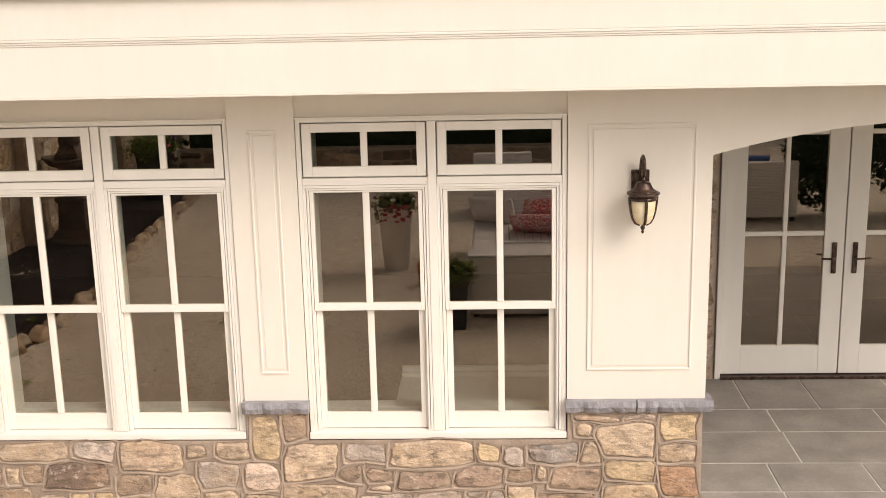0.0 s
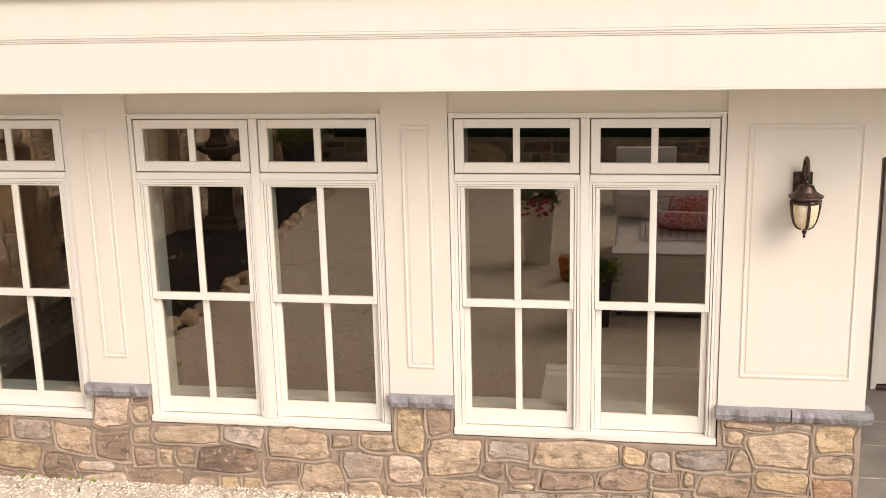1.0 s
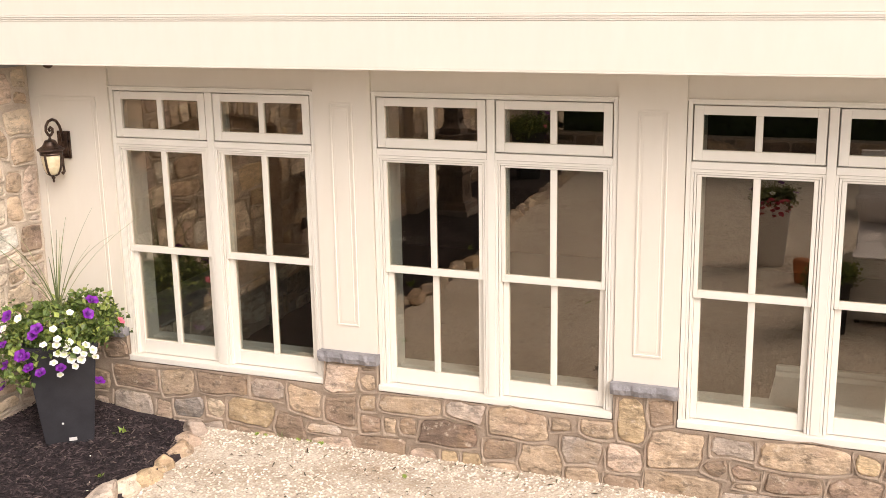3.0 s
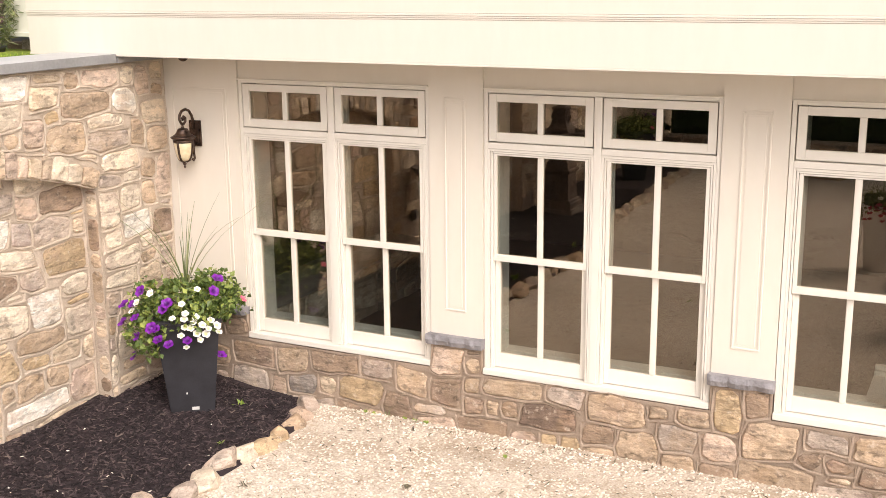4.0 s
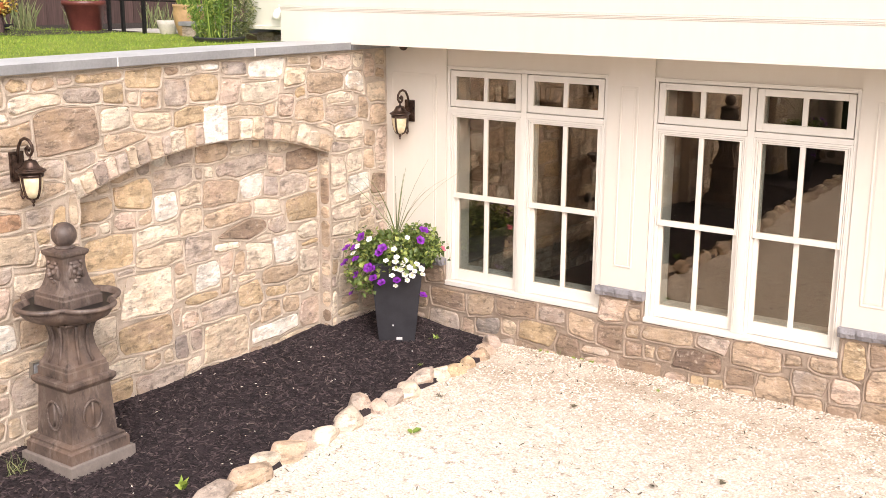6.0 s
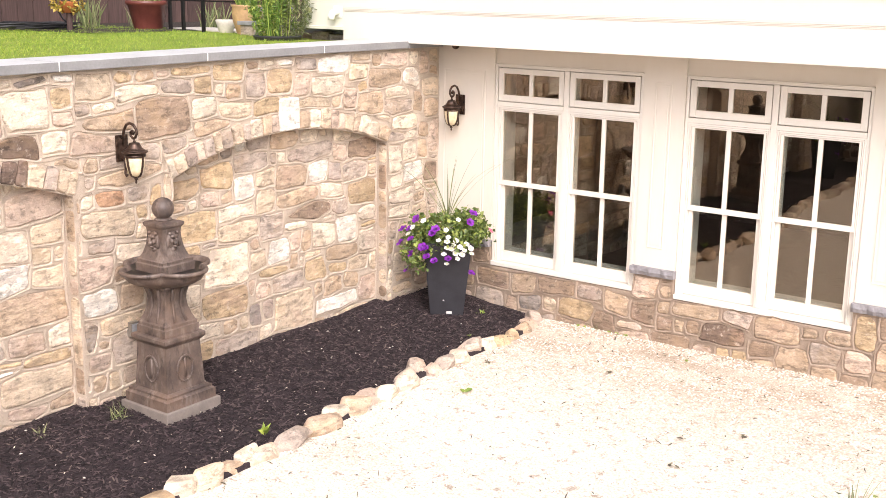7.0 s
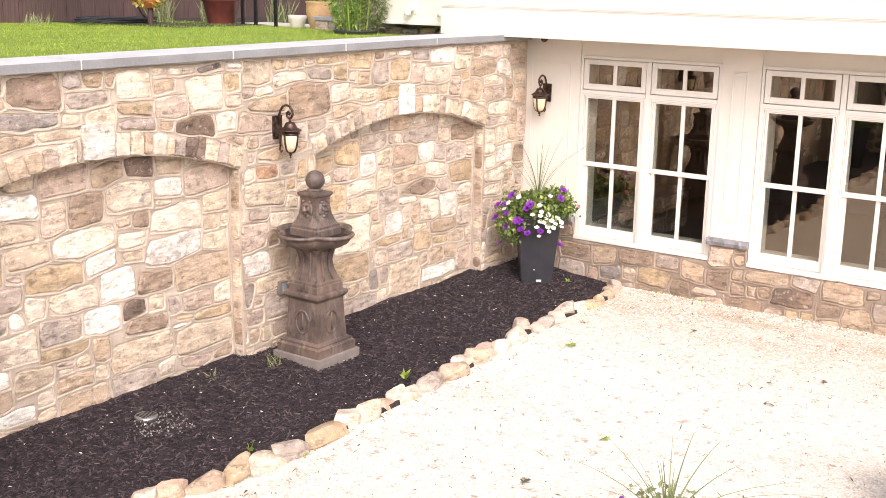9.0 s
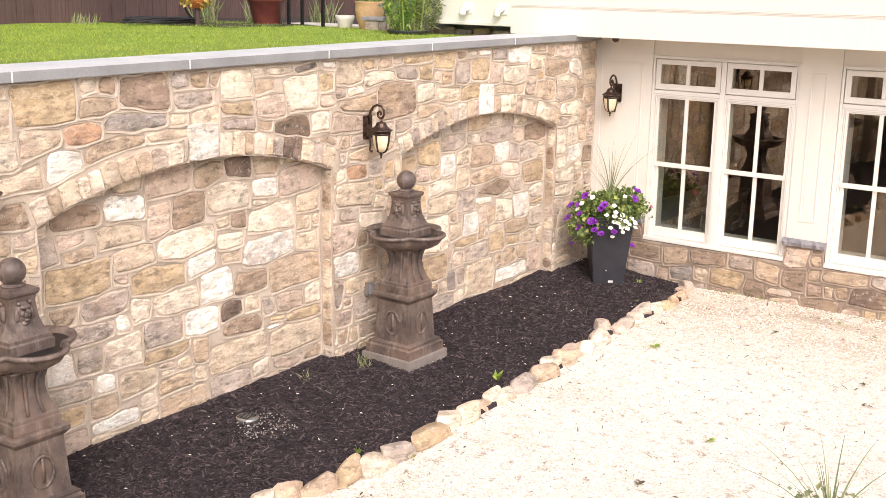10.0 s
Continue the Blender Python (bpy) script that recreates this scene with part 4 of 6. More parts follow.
# fieldstone base of the house
SX1 = 1.245
part("base_mortar", boxes((-5.765, SX1, WY - 0.012, WY + 0.24, -0.3, SILL - 0.008)), MORTAR_DARK, base)
for x0, x1 in PIERS:
    part("pier_mortar", boxes((x0 + 0.004, min(x1, SX1 + 0.002) - 0.004, WY - 0.014, WY + 0.22, SILL - 0.01, 0.64)), MORTAR_DARK, base)
rng = random.Random(7)
BASE_STONES = [
    (-4.32, 0.35, 0.41, 0.16, "brown"),
    (-4.70, 0.33, 0.29, 0.18, "tan"),
    (-5.04, 0.37, 0.31, 0.16, "brown"),
    (-4.63, 0.15, 0.26, 0.15, "slate"),
    (-4.14, 0.17, 0.31, 0.22, "ochre"),
    (-3.66, 0.34, 0.29, 0.17, "tan"),
    (-3.39, 0.26, 0.22, 0.17, "brown"),
    (-3.16, 0.21, 0.13, 0.12, "brown"),
    (-2.89, 0.37, 0.43, 0.14, "tan"),
    (-2.52, 0.39, 0.24, 0.11, "grey"),
    (-2.66, 0.22, 0.35, 0.16, "dark"),
    (-3.10, 0.09, 0.32, 0.11, "brown"),
    (-1.42, 0.48, 0.17, 0.28, "ochre"),
    (-1.24, 0.56, 0.14, 0.15, "brown"),
    (-1.14, 0.30, 0.34, 0.24, "tan"),
    (-0.89, 0.23, 0.13, 0.10, "brown"),
    (-0.41, 0.36, 0.46, 0.15, "tan"),
    (0.35, 0.37, 0.30, 0.12, "slate"),
    (0.79, 0.44, 0.31, 0.24, "tan"),
    (1.14, 0.55, 0.22, 0.17, "ochre"),
    (1.12, 0.18, 0.22, 0.18, "rust"),
    (-0.45, 0.18, 0.28, 0.11, "brown"),
    (-0.12, 0.21, 0.29, 0.11, "brown"),
    (0.48, 0.20, 0.27, 0.13, "brown"),
]
beads = ([], [])


def on_base(u, w, d):
    return (u, WY - 0.014 - d, w)


def trim_base(poly, cu, cv):
    """Stones under the windows end at the sill, those of the piers under the caps."""
    if cv > SILL - 0.02:
        pier = [q for q in PIERS if q[0] - 0.06 < cu < q[1] + 0.06]
        if not pier:
            return []
        poly = clip(clip(clip(poly, (0, -1), -0.632), (1, 0), pier[0][0] + 0.006), (-1, 0), -(pier[0][1] - 0.006))
    else:
        inside = [q for q in PIERS if q[0] < cu < q[1]]
        low = clip(poly, (0, -1), -(SILL - 0.012))
        if inside:
            tall = clip(clip(clip(poly, (0, -1), -0.632), (1, 0), inside[0][0] + 0.006), (-1, 0), -(inside[0][1] - 0.006))
            poly = tall if area(tall) > area(low) else low
        else:
            poly = low
    return clip(clip(poly, (-1, 0), -SX1), (1, 0), -5.755)


lay(masonry(-5.76, SX1 + 0.01, -0.06, 0.64, rng, on_base, BASE_TONES, BASE_STONES, trim_base, wild=0.045, beads=beads), base, 300)
tagged(raw_mesh("mortar_joints", beads[0], beads[1], MORTAR_DARK, base), kind="stuff")

# ---- windows: two double-hung sashes under two transoms ----
def sash(x0, x1, z0, z1, y, stile, top, bottom, deep=0.035):
    """Outer frame members and the middle bar of one sash."""
    mid = (x0 + x1) / 2
    bm = bmesh.new()
    box(bm, x0, x0 + stile, y, y + deep, z0, z1, 0.003)
    box(bm, x1 - stile, x1, y, y + deep, z0, z1, 0.003)
    box(bm, x0 + stile, x1 - stile, y + 0.001, y + deep, z1 - top, z1, 0.003)
    box(bm, x0 + stile, x1 - stile, y + 0.001, y + deep, z0, z0 + bottom, 0.003)
    box(bm, mid - 0.020, mid + 0.020, y + 0.004, y + deep, z0 + bottom, z1 - top, 0.006)
    return bm


def window_unit(name, at):
    w = thing(name, "cream double-hung windows with transoms and divided panes", "window", at, group="court windows", kind="structure")
    H = HEAD - SILL
    # casing all round, the mullion and the transom bar; local x from 0 to WW, y out of the wall is negative
    part("casing", boxes((0.004, 0.030, 0.012, 0.11, 0, H), (WW - 0.030, WW - 0.004, 0.012, 0.11, 0, H), (0.030, WW - 0.030, 0.012, 0.11, H - 0.020, H), bevel=0.003), SASH, w)
    part("drip_cap", boxes((0.003, WW - 0.003, -0.006, 0.05, H + 0.001, H + 0.011), bevel=0.002), SASH, w)
    part("mullion", boxes((0.766, 0.817, 0.010, 0.11, 0.045, H - 0.021), bevel=0.004), SASH, w)
    part("transom_bar", boxes((0.031, 0.765, 0.010, 0.1, 1.580, 1.621), (0.818, WW - 0.031, 0.010, 0.1, 1.580, 1.621), bevel=0.004), SASH, w)
    part("frame_back", boxes((0.002, 0.085, 0.092, 0.125, 0.02, H - 0.02), (0.705, 0.878, 0.092, 0.125, 0.02, H - 0.02), (WW - 0.085, WW - 0.002, 0.092, 0.125, 0.02, H - 0.02), (0.085, 0.705, 0.050, 0.125, 1.55, 1.66), (0.878, WW - 0.085, 0.050, 0.125, 1.55, 1.66)), SASH, w)
    # stepped stops round each opening, with fine shadow lines between them
    for x0, x1 in ((0.0305, 0.7655), (0.8175, WW - 0.0305)):
        for k, (a, b, y, top) in enumerate(((0.0, 0.0165, 0.014, 1.5785), (0.0195, 0.0320, 0.019, 1.5605))):
            part("sash_stop", boxes((x0 + a, x0 + b, y, 0.09, 0.044, top), (x1 - b, x1 - a, y, 0.09, 0.044, top), (x0 + b, x1 - b, y, 0.09, top - (b - a), top), bevel=0.002), SASH, w)
    part("inner_jamb", boxes((0.004, 0.082, 0.126, 0.262, 0.08, H - 0.02), (WW - 0.082, WW - 0.004, 0.126, 0.262, 0.08, H - 0.02), (0.082, WW - 0.082, 0.126, 0.262, H - 0.06, H - 0.02)), SASH, w)
    part("window_sill", boxes((0.002, WW - 0.002, -0.016, 0.12, 0.0, 0.043), bevel=0.006), SASH, w)
    for x0, x1 in ((0.034, 0.762), (0.821, WW - 0.034)):
        tf = part("transom_sash", sash(x0 + 0.004, x1 - 0.004, 1.629, H - 0.027, 0.016, 0.053, 0.052, 0.059), SASH, w)
        up = part("upper_sash", sash(x0 + 0.0315, x1 - 0.0315, 0.812, 1.5455, 0.024, 0.0245, 0.0115, 0.046), SASH, w)
        lo = part("lower_sash", sash(x0 + 0.036, x1 - 0.036, 0.048, 0.846, 0.052, 0.036, 0.040, 0.100), SASH, w)
        part("jamb_liner", boxes((x0 + 0.029, x0 + 0.0345, 0.03, 0.1, 0.046, 0.806), (x1 - 0.0345, x1 - 0.029, 0.03, 0.1, 0.046, 0.806)), SASH, w)
        for sup, y, g0, g1, z0, z1 in ((tf, 0.034, x0 + 0.057, x1 - 0.057, 1.688, H - 0.079), (up, 0.040, x0 + 0.056, x1 - 0.056, 0.858, 1.534), (lo, 0.070, x0 + 0.072, x1 - 0.072, 0.148, 0.806)):
            mid = (g0 + g1) / 2
            for a, b in ((g0 - 0.006, mid - 0.014), (mid + 0.014, g1 + 0.006)):
                p = part("pane", boxes((a, b, y, y + 0.006, z0 - 0.006, z1 + 0.006)), GLASS, sup)
                p.visible_shadow = False
    return w


first = window_unit("window_1", (WIN[0], WY, SILL))
for k, x in enumerate(WIN[1:]):
    c = copy_thing(first, pose(x, WY, SILL))
    c.name = "window_%d" % (k + 2)

# ---- porch back wall and the pair of glazed doors ----
PY = 8.80
back_wall = thing("wall_porch", "fieldstone wall round the porch doors", "stone wall", kind="structure")
part("porch_mortar", boxes((1.0, 1.74, PY, PY + 0.25, -0.1, 2.62), (1.74, 3.70, PY, PY + 0.25, 2.5, 2.62), (3.70, 7.0, PY, PY + 0.25, -0.1, 2.62)), MORTAR, back_wall)
rng = random.Random(19)
lay(masonry(1.27, 1.735, 0.02, 2.5, rng, lambda u, w, d: (u, PY - 0.002 - d, w), BASE_TONES, [], lambda p, u, v: clip(clip(p, (1, 0), 1.27), (-1, 0), -1.732), big=0.9), back_wall, 300)

door = thing("door_1", "pair of cream French doors with divided glass, closed", "door", (1.745, PY, 0.03), group="", kind="structure")
part("door_casing", boxes((0.0, 0.045, -0.03, 0.1, 0, 2.47), (1.905, 1.95, -0.03, 0.1, 0, 2.47), (0.045, 1.905, -0.03, 0.1, 2.42, 2.47), bevel=0.004), SASH, door)
part("threshold", boxes((0.046, 1.904, -0.05, 0.1, 0.0, 0.028), bevel=0.004), BRONZE, door, "dark bronze threshold")
for side in (0, 1):
    x0 = 0.050 if side == 0 else 0.980
    x1 = x0 + 0.920
    leaf = bmesh.new()
    zb, zt, st = 0.035, 2.415, 0.155
    box(leaf, x0, x0 + st, 0, 0.045, zb, zt, 0.004)
    box(leaf, x1 - st, x1, 0, 0.045, zb, zt, 0.004)
    box(leaf, x0 + st, x1 - st, 0.001, 0.045, zb, zb + 0.235, 0.004)
    box(leaf, x0 + st, x1 - st, 0.001, 0.045, zt - 0.13, zt, 0.004)
    mid = (x0 + x1) / 2
    box(leaf, mid - 0.018, mid + 0.018, 0.003, 0.04, zb + 0.235, zt - 0.13, 0.006)
    for z in (1.18, 1.97):
        box(leaf, x0 + st, x1 - st, 0.004, 0.04, z - 0.018, z + 0.018, 0.006)
    lf = part("leaf", leaf, SASH, door)
    for a, b in ((x0 + st - 0.006, mid - 0.012), (mid + 0.012, x1 - st + 0.006)):
        for z0, z1 in ((zb + 0.23, 1.168), (1.192, 1.958), (1.982, zt - 0.125)):
            p = part("pane", boxes((a, b, 0.018, 0.026, z0, z1)), GLASS, lf)
            p.visible_shadow = False
    hx = x1 - 0.075 if side == 0 else x0 + 0.075
    hd = boxes((hx - 0.019, hx + 0.019, -0.012, -0.0005, 0.86, 1.11), bevel=0.008)
    sgn = -1 if side == 0 else 1
    tube([(hx, -0.010, 0.985), (hx, -0.045, 0.985), (hx + sgn * 0.03, -0.052, 0.987), (hx + sgn * 0.11, -0.05, 0.992)], 0.008, 8, hd)
    part("door_handle", hd, BRONZE, lf, "dark bronze lever handle")

# ---- wall lanterns ----
def lantern(name, m):
    L = thing(name, "bronze wall lantern with amber glass and a scrolled arm", "wall lantern", group="wall lanterns")
    c = (0, -0.155)
    part("back_plate", boxes((-0.052, 0.052, -0.018, -0.0005, 0.15, 0.345), (-0.038, 0.038, -0.026, -0.016, 0.17, 0.325), bevel=0.005), BRONZE, L)
    arm = [(0, -0.02, 0.27), (0, -0.028, 0.335), (0, -0.045, 0.385), (0, -0.075, 0.424), (0, -0.115, 0.438), (0, -0.155, 0.428), (0, -0.181, 0.400),
           (0, -0.186, 0.366), (0, -0.168, 0.338), (0, -0.140, 0.332), (0, -0.120, 0.348), (0, -0.120, 0.374), (0, -0.138, 0.386), (0, -0.154, 0.374), (0, -0.146, 0.360)]
    part("arm", tube(arm, 0.0105, 8), BRONZE, L, smooth=True)
    part("tail", tube([(0, -0.022, 0.19), (0, -0.04, 0.15), (0, -0.042, 0.10), (0, -0.035, 0.06), (0, -0.05, 0.045), (0, -0.062, 0.058)], 0.0085, 8), BRONZE, L, smooth=True)
    part("hanger", lathe([(0.006, 0.300), (0.013, 0.307), (0.008, 0.314), (0.008, 0.338)], 10, None, c), BRONZE, L, smooth=True)
    part("roof", lathe([(0.076, 0.2165), (0.080, 0.222), (0.090, 0.229), (0.094, 0.233), (0.093, 0.239), (0.084, 0.243), (0.077, 0.245), (0.073, 0.250), (0.063, 0.255), (0.054, 0.264), (0.047, 0.276), (0.042, 0.287), (0.040, 0.292), (0.034, 0.299), (0.016, 0.304)], 26, None, c), BRONZE, L)
    part("shade", lathe([(0.020, 0.055), (0.040, 0.066), (0.054, 0.088), (0.063, 0.120), (0.069, 0.160), (0.072, 0.215)], 22, None, c), LAMP_GLASS, L, "frosted amber glass", smooth=True)
    part("rim", lathe([(0.0715, 0.196), (0.078, 0.199), (0.078, 0.2155), (0.0715, 0.2158)], 22, None, c), BRONZE, L, smooth=True)
    cage = bmesh.new()
    for k in range(4):
        t = k * math.pi / 2 + 0.12
        pts = [(c[0] + r * math.cos(t), c[1] + r * math.sin(t), z) for r, z in ((0.079, 0.214), (0.075, 0.17), (0.069, 0.13), (0.058, 0.090), (0.043, 0.064), (0.018, 0.052))]
        tube(pts, 0.0085, 6, cage)
    part("cage", cage, BRONZE, L)
    part("finial", lathe([(0.0, 0.0), (0.007, 0.006), (0.009, 0.014), (0.005, 0.022), (0.012, 0.030), (0.014, 0.040), (0.006, 0.048), (0.020, 0.058), (0.026, 0.066)], 12, None, c), BRONZE, L, smooth=True)
    L.matrix_world = m
    return L


lamp = lantern("wall_lantern", pose(-5.485, WY - 0.008, 1.772))
copy_thing(lamp, pose(0.842, WY - 0.008, 1.765))
copy_thing(lamp, pose(WX + 0.012, 2.712, 1.730, 0, 0, 90))
copy_thing(lamp, pose(WX + 0.012, -0.84, 1.70, 0, 0, 90))

# ---- ground: court gravel, planting bed, patio, lawn ----
EDGE = [(-8.0, -4.95), (-5.6, -4.80), (-2.5, -4.66), (-0.9, -4.58), (0.25, -4.42), (0.85, -4.30), (1.6, -4.28), (2.7, -4.28), (4.2, -4.36), (5.2, -4.42), (6.0, -4.38), (6.26, -4.42), (6.6, -4.52)]


def edge_x(y):
    return float(np.interp(y, [e[0] for e in EDGE], [e[1] for e in EDGE]))


def bed_z(x, y):
    f = min(1.0, max(0.0, (edge_x(y) - x) / 1.45))
    corner = max(0.0, (y - 5.2) / 1.4) * f
    return 0.035 + 0.07 * f ** 1.5 + 0.07 * corner + fall(y) + 0.014 * noise.noise(Vector((x * 2.3, y * 2.3, 0))) + 0.010 * noise.noise(Vector((x * 9, y * 9, 4)))


def sheet(name, xs, ys, zf, material, parent=None):
    verts = [(x, y, zf(x, y)) for y in ys for x in xs]
    n = len(xs)
    faces = [(j * n + i, j * n + i + 1, (j + 1) * n + i + 1, (j + 1) * n + i) for j in range(len(ys) - 1) for i in range(n - 1)]
    return raw_mesh(name, verts, faces, material, parent, True)


def court_z(x, y):
    return fall(y) + 0.010 * noise.noise(Vector((x * 1.3, y * 1.3, 2))) + 0.03 * max(0.0, y - 6.25) / 0.35


ground = sheet("ground", [-2000, -60, -4.2 + 30, 60, 2000], [-2000, -60, 40, 2000], lambda x, y: -0.4, LAWN)
tagged(ground, "distant grassy ground", "ground", kind="structure")
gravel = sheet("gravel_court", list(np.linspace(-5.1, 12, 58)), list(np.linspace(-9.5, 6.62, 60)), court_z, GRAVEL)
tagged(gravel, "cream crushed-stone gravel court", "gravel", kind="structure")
bed = sheet("mulch_bed", list(np.linspace(-5.93, -4.15, 40)), list(np.linspace(-8, 6.6, 220)), lambda x, y: bed_z(x, y) if x < edge_x(y) + 0.04 else -0.15 + fall(y), MULCH)
tagged(bed, "planting bed covered in dark shredded mulch", "mulch bed", kind="structure")

rs = np.random.default_rng(5)
# loose gravel
n = 42000
px, py = rs.uniform(-4.5, 2.4, n), 6.58 - 8.2 * rs.uniform(0, 1, n) ** 1.25
keep = px > np.interp(py, [e[0] for e in EDGE], [e[1] for e in EDGE]) + 0.06
keep &= ~((px > 1.2) & (py > 5.7))
px, py = px[keep], py[keep]
pz = np.array([court_z(x, y) for x, y in zip(px, py)]) + 0.001
octa_v = [(1, 0.1, 0), (-0.9, 0, 0.1), (0.1, 1, 0), (0, -0.85, 0), (0.1, 0.1, 0.8), (0, 0, -0.7)]
octa_f = [(0, 2, 4), (2, 1, 4), (1, 3, 4), (3, 0, 4), (2, 0, 5), (1, 2, 5), (3, 1, 5), (0, 3, 5)]
sz = np.stack([rs.uniform(0.007, 0.018, len(px)), rs.uniform(0.006, 0.013, len(px)), rs.uniform(0.005, 0.010, len(px))], 1)
peb = scatter("loose_gravel", octa_v, octa_f, np.stack([px, py, pz], 1), spins(len(px), rs, 0.6), sz, PEBBLE)
tagged(peb, "loose cream gravel chips", "gravel", kind="stuff")

# shredded mulch
n = 30000
py = 6.5 - 9.5 * rs.uniform(0, 1, n) ** 1.1
px = np.array([rs.uniform(-5.85, edge_x(y) - 0.02) for y in py])
pz = np.array([bed_z(x, y) for x, y in zip(px, py)]) + 0.006
chip_v = [(-1, -1, 0), (1, -0.8, 0.1), (1.1, 0.9, -0.1), (-0.9, 1, 0), (0, 0, 0.9)]
chip_f = [(0, 1, 4), (1, 2, 4), (2, 3, 4), (3, 0, 4), (3, 2, 1, 0)]
sz = np.stack([rs.uniform(0.010, 0.034, n), rs.uniform(0.003, 0.008, n), rs.uniform(0.004, 0.008, n)], 1)
chips = scatter("mulch_chips", chip_v, chip_f, np.stack([px, py, pz], 1), spins(n, rs, 0.5), sz, CHIP)
tagged(chips, "dark shredded bark mulch", "mulch", kind="stuff")

# wind-blown scraps of leaf on the gravel and the bed
scrap_v = [(-1, 0, 0), (-0.3, -0.9, 0.5), (0.9, -0.4, 0), (1.1, 0.3, 0.3), (0.2, 0.9, 0.9), (-0.6, 0.7, 0.1)]
scrap_f = [(0, 1, 4, 5), (1, 2, 3, 4)]
n = 3600
px, py = rs.uniform(-4.2, 5.0, n), 6.5 - 9.0 * rs.uniform(0, 1, n) ** 1.15
keep = ~((px > 1.15) & (py > 5.2))
px, py = px[keep], py[keep]
n = len(px)
pz = np.array([court_z(x, y) for x, y in zip(px, py)]) + 0.014
sz = np.stack([rs.uniform(0.003, 0.010, n) + 0.026 * rs.uniform(0, 1, n) ** 6, rs.uniform(0.003, 0.007, n), rs.uniform(0.002, 0.005, n)], 1)
scraps = scatter("leaf_litter", scrap_v, scrap_f, np.stack([px, py, pz], 1), spins(n, rs, 0.5), sz, DEBRIS)
tagged(scraps, "dry leaf scraps scattered on the gravel", "leaf litter", kind="stuff")
n = 110
py = rs.uniform(-2.0, 6.4, n)
px = np.array([rs.uniform(-5.8, edge_x(y) - 0.1) for y in py])
pz = np.array([bed_z(x, y) for x, y in zip(px, py)]) + 0.018
sz = np.stack([rs.uniform(0.005, 0.018, n), rs.uniform(0.004, 0.008, n), rs.uniform(0.004, 0.007, n)], 1)
flecks = scatter("pale_flecks", octa_v, octa_f, np.stack([px, py, pz], 1), spins(n, rs, 0.5), sz, PEBBLE)
tagged(flecks, "pale gravel flecks strayed onto the mulch", "gravel", kind="stuff")

# drain cover in the bed with a patch of gravel round it
n = 130
a, rr = rs.uniform(0, 2 * np.pi, n), 0.05 + 0.2 * rs.uniform(0, 1, n)
px, py = -5.33 + 0.10 + rr * np.cos(a) * 0.9, 0.98 - 0.02 + rr * np.sin(a)
pz = np.array([bed_z(x, y) for x, y in zip(px, py)]) + 0.012
patch = scatter("drain_gravel", octa_v, octa_f, np.stack([px, py, pz], 1), spins(n, rs, 0.6), rs.uniform(0.006, 0.011, n), GRIT)
tagged(patch, "patch of pale gravel by the drain", "gravel", kind="stuff")
drain = thing("drain_cover", "round grey metal drain cover in the mulch", "drain cover", (-5.42, 0.98, bed_z(-5.42, 0.98) + 0.004))
part("cover", lathe([(0.085, -0.02), (0.085, 0.012), (0.078, 0.018), (0.03, 0.022)], 24), STEEL, drain, smooth=True)
slots = bmesh.new()
for k in range(-3, 4):
    box(slots, -0.05, 0.05, k * 0.018 - 0.004, k * 0.018 + 0.004, 0.0205, 0.0235)
part("slot", slots, DARK, drain)

# patio slabs under the porch
patio = thing("patio", "grey-blue bluestone patio slabs with pale joints", "patio", kind="structure")
part("patio_bed", boxes((1.262, 7.0, 5.3, PY, -0.2, 0.027)), PAVING, patio)
PROWS = [5.3, 5.75, 6.27, 6.74, 7.17, 7.70, 8.13, 8.79]
prng = random.Random(3)
for r_, (y0, y1) in enumerate(zip(PROWS, PROWS[1:])):
    x = 1.268 - (0.0 if r_ % 2 == 0 else 0.0)
    first_w = 0.52 if r_ == 3 else prng.uniform(0.35, 0.8)
    while x < 6.9:
        w = first_w if x < 1.3 else (0.62 if r_ == 3 else prng.uniform(0.5, 0.95))
        e = min(6.95, x + w)
        part("slab", boxes((x, e - 0.012, y0, y1 - 0.012, 0.0, 0.030 + prng.uniform(-0.001, 0.002)), bevel=0.003), BLUESTONE, patio)
        x = e

# lawn above the wall
def lawn_z(x, y):
    return 2.44 + 0.02 * noise.noise(Vector((x * 0.6, y * 0.6, 1))) + 0.012 * noise.noise(Vector((x * 2.5, y * 2.5, 5))) + max(top_fall(y), -0.06) - 0.005 * max(0, -6.5 - x)


terrace = sheet("lawn", [-400, -60, -20] + list(np.linspace(-16, -6.2, 40)), [-400, -60, -15] + list(np.linspace(-8, 12, 60)) + [40, 400], lawn_z, LAWN)
tagged(terrace, "bright mown lawn on the upper terrace", "lawn", kind="structure")
n = 75000
px = -6.22 - 9.0 * rs.uniform(0, 1, n) ** 0.9
py = rs.uniform(-4.0, 9.6, n)
keep = ~((px > -6.6) & (py > 6.0)) & ~((px > -10.2) & (py > 8.2)) & ~((px > -13.2) & (py > 9.2))
px, py = px[keep], py[keep]
n = len(px)
pz = np.array([lawn_z(x, y) for x, y in zip(px, py)]) - 0.004
blade_v = [(-1, 0, 0), (1, 0, 0), (0.5, 0.25, 0.6), (0, 0.7, 1)]
blade_f = [(0, 1, 2), (0, 2, 3)]
sz = np.stack([rs.uniform(0.003, 0.005, n), rs.uniform(0.01, 0.035, n), rs.uniform(0.018, 0.042, n)], 1)
blades = scatter("lawn_grass", blade_v, blade_f, np.stack([px, py, pz], 1), spins(n, rs, 0.7), sz, GRASS)
tagged(blades, "short green grass blades", "grass", kind="stuff")

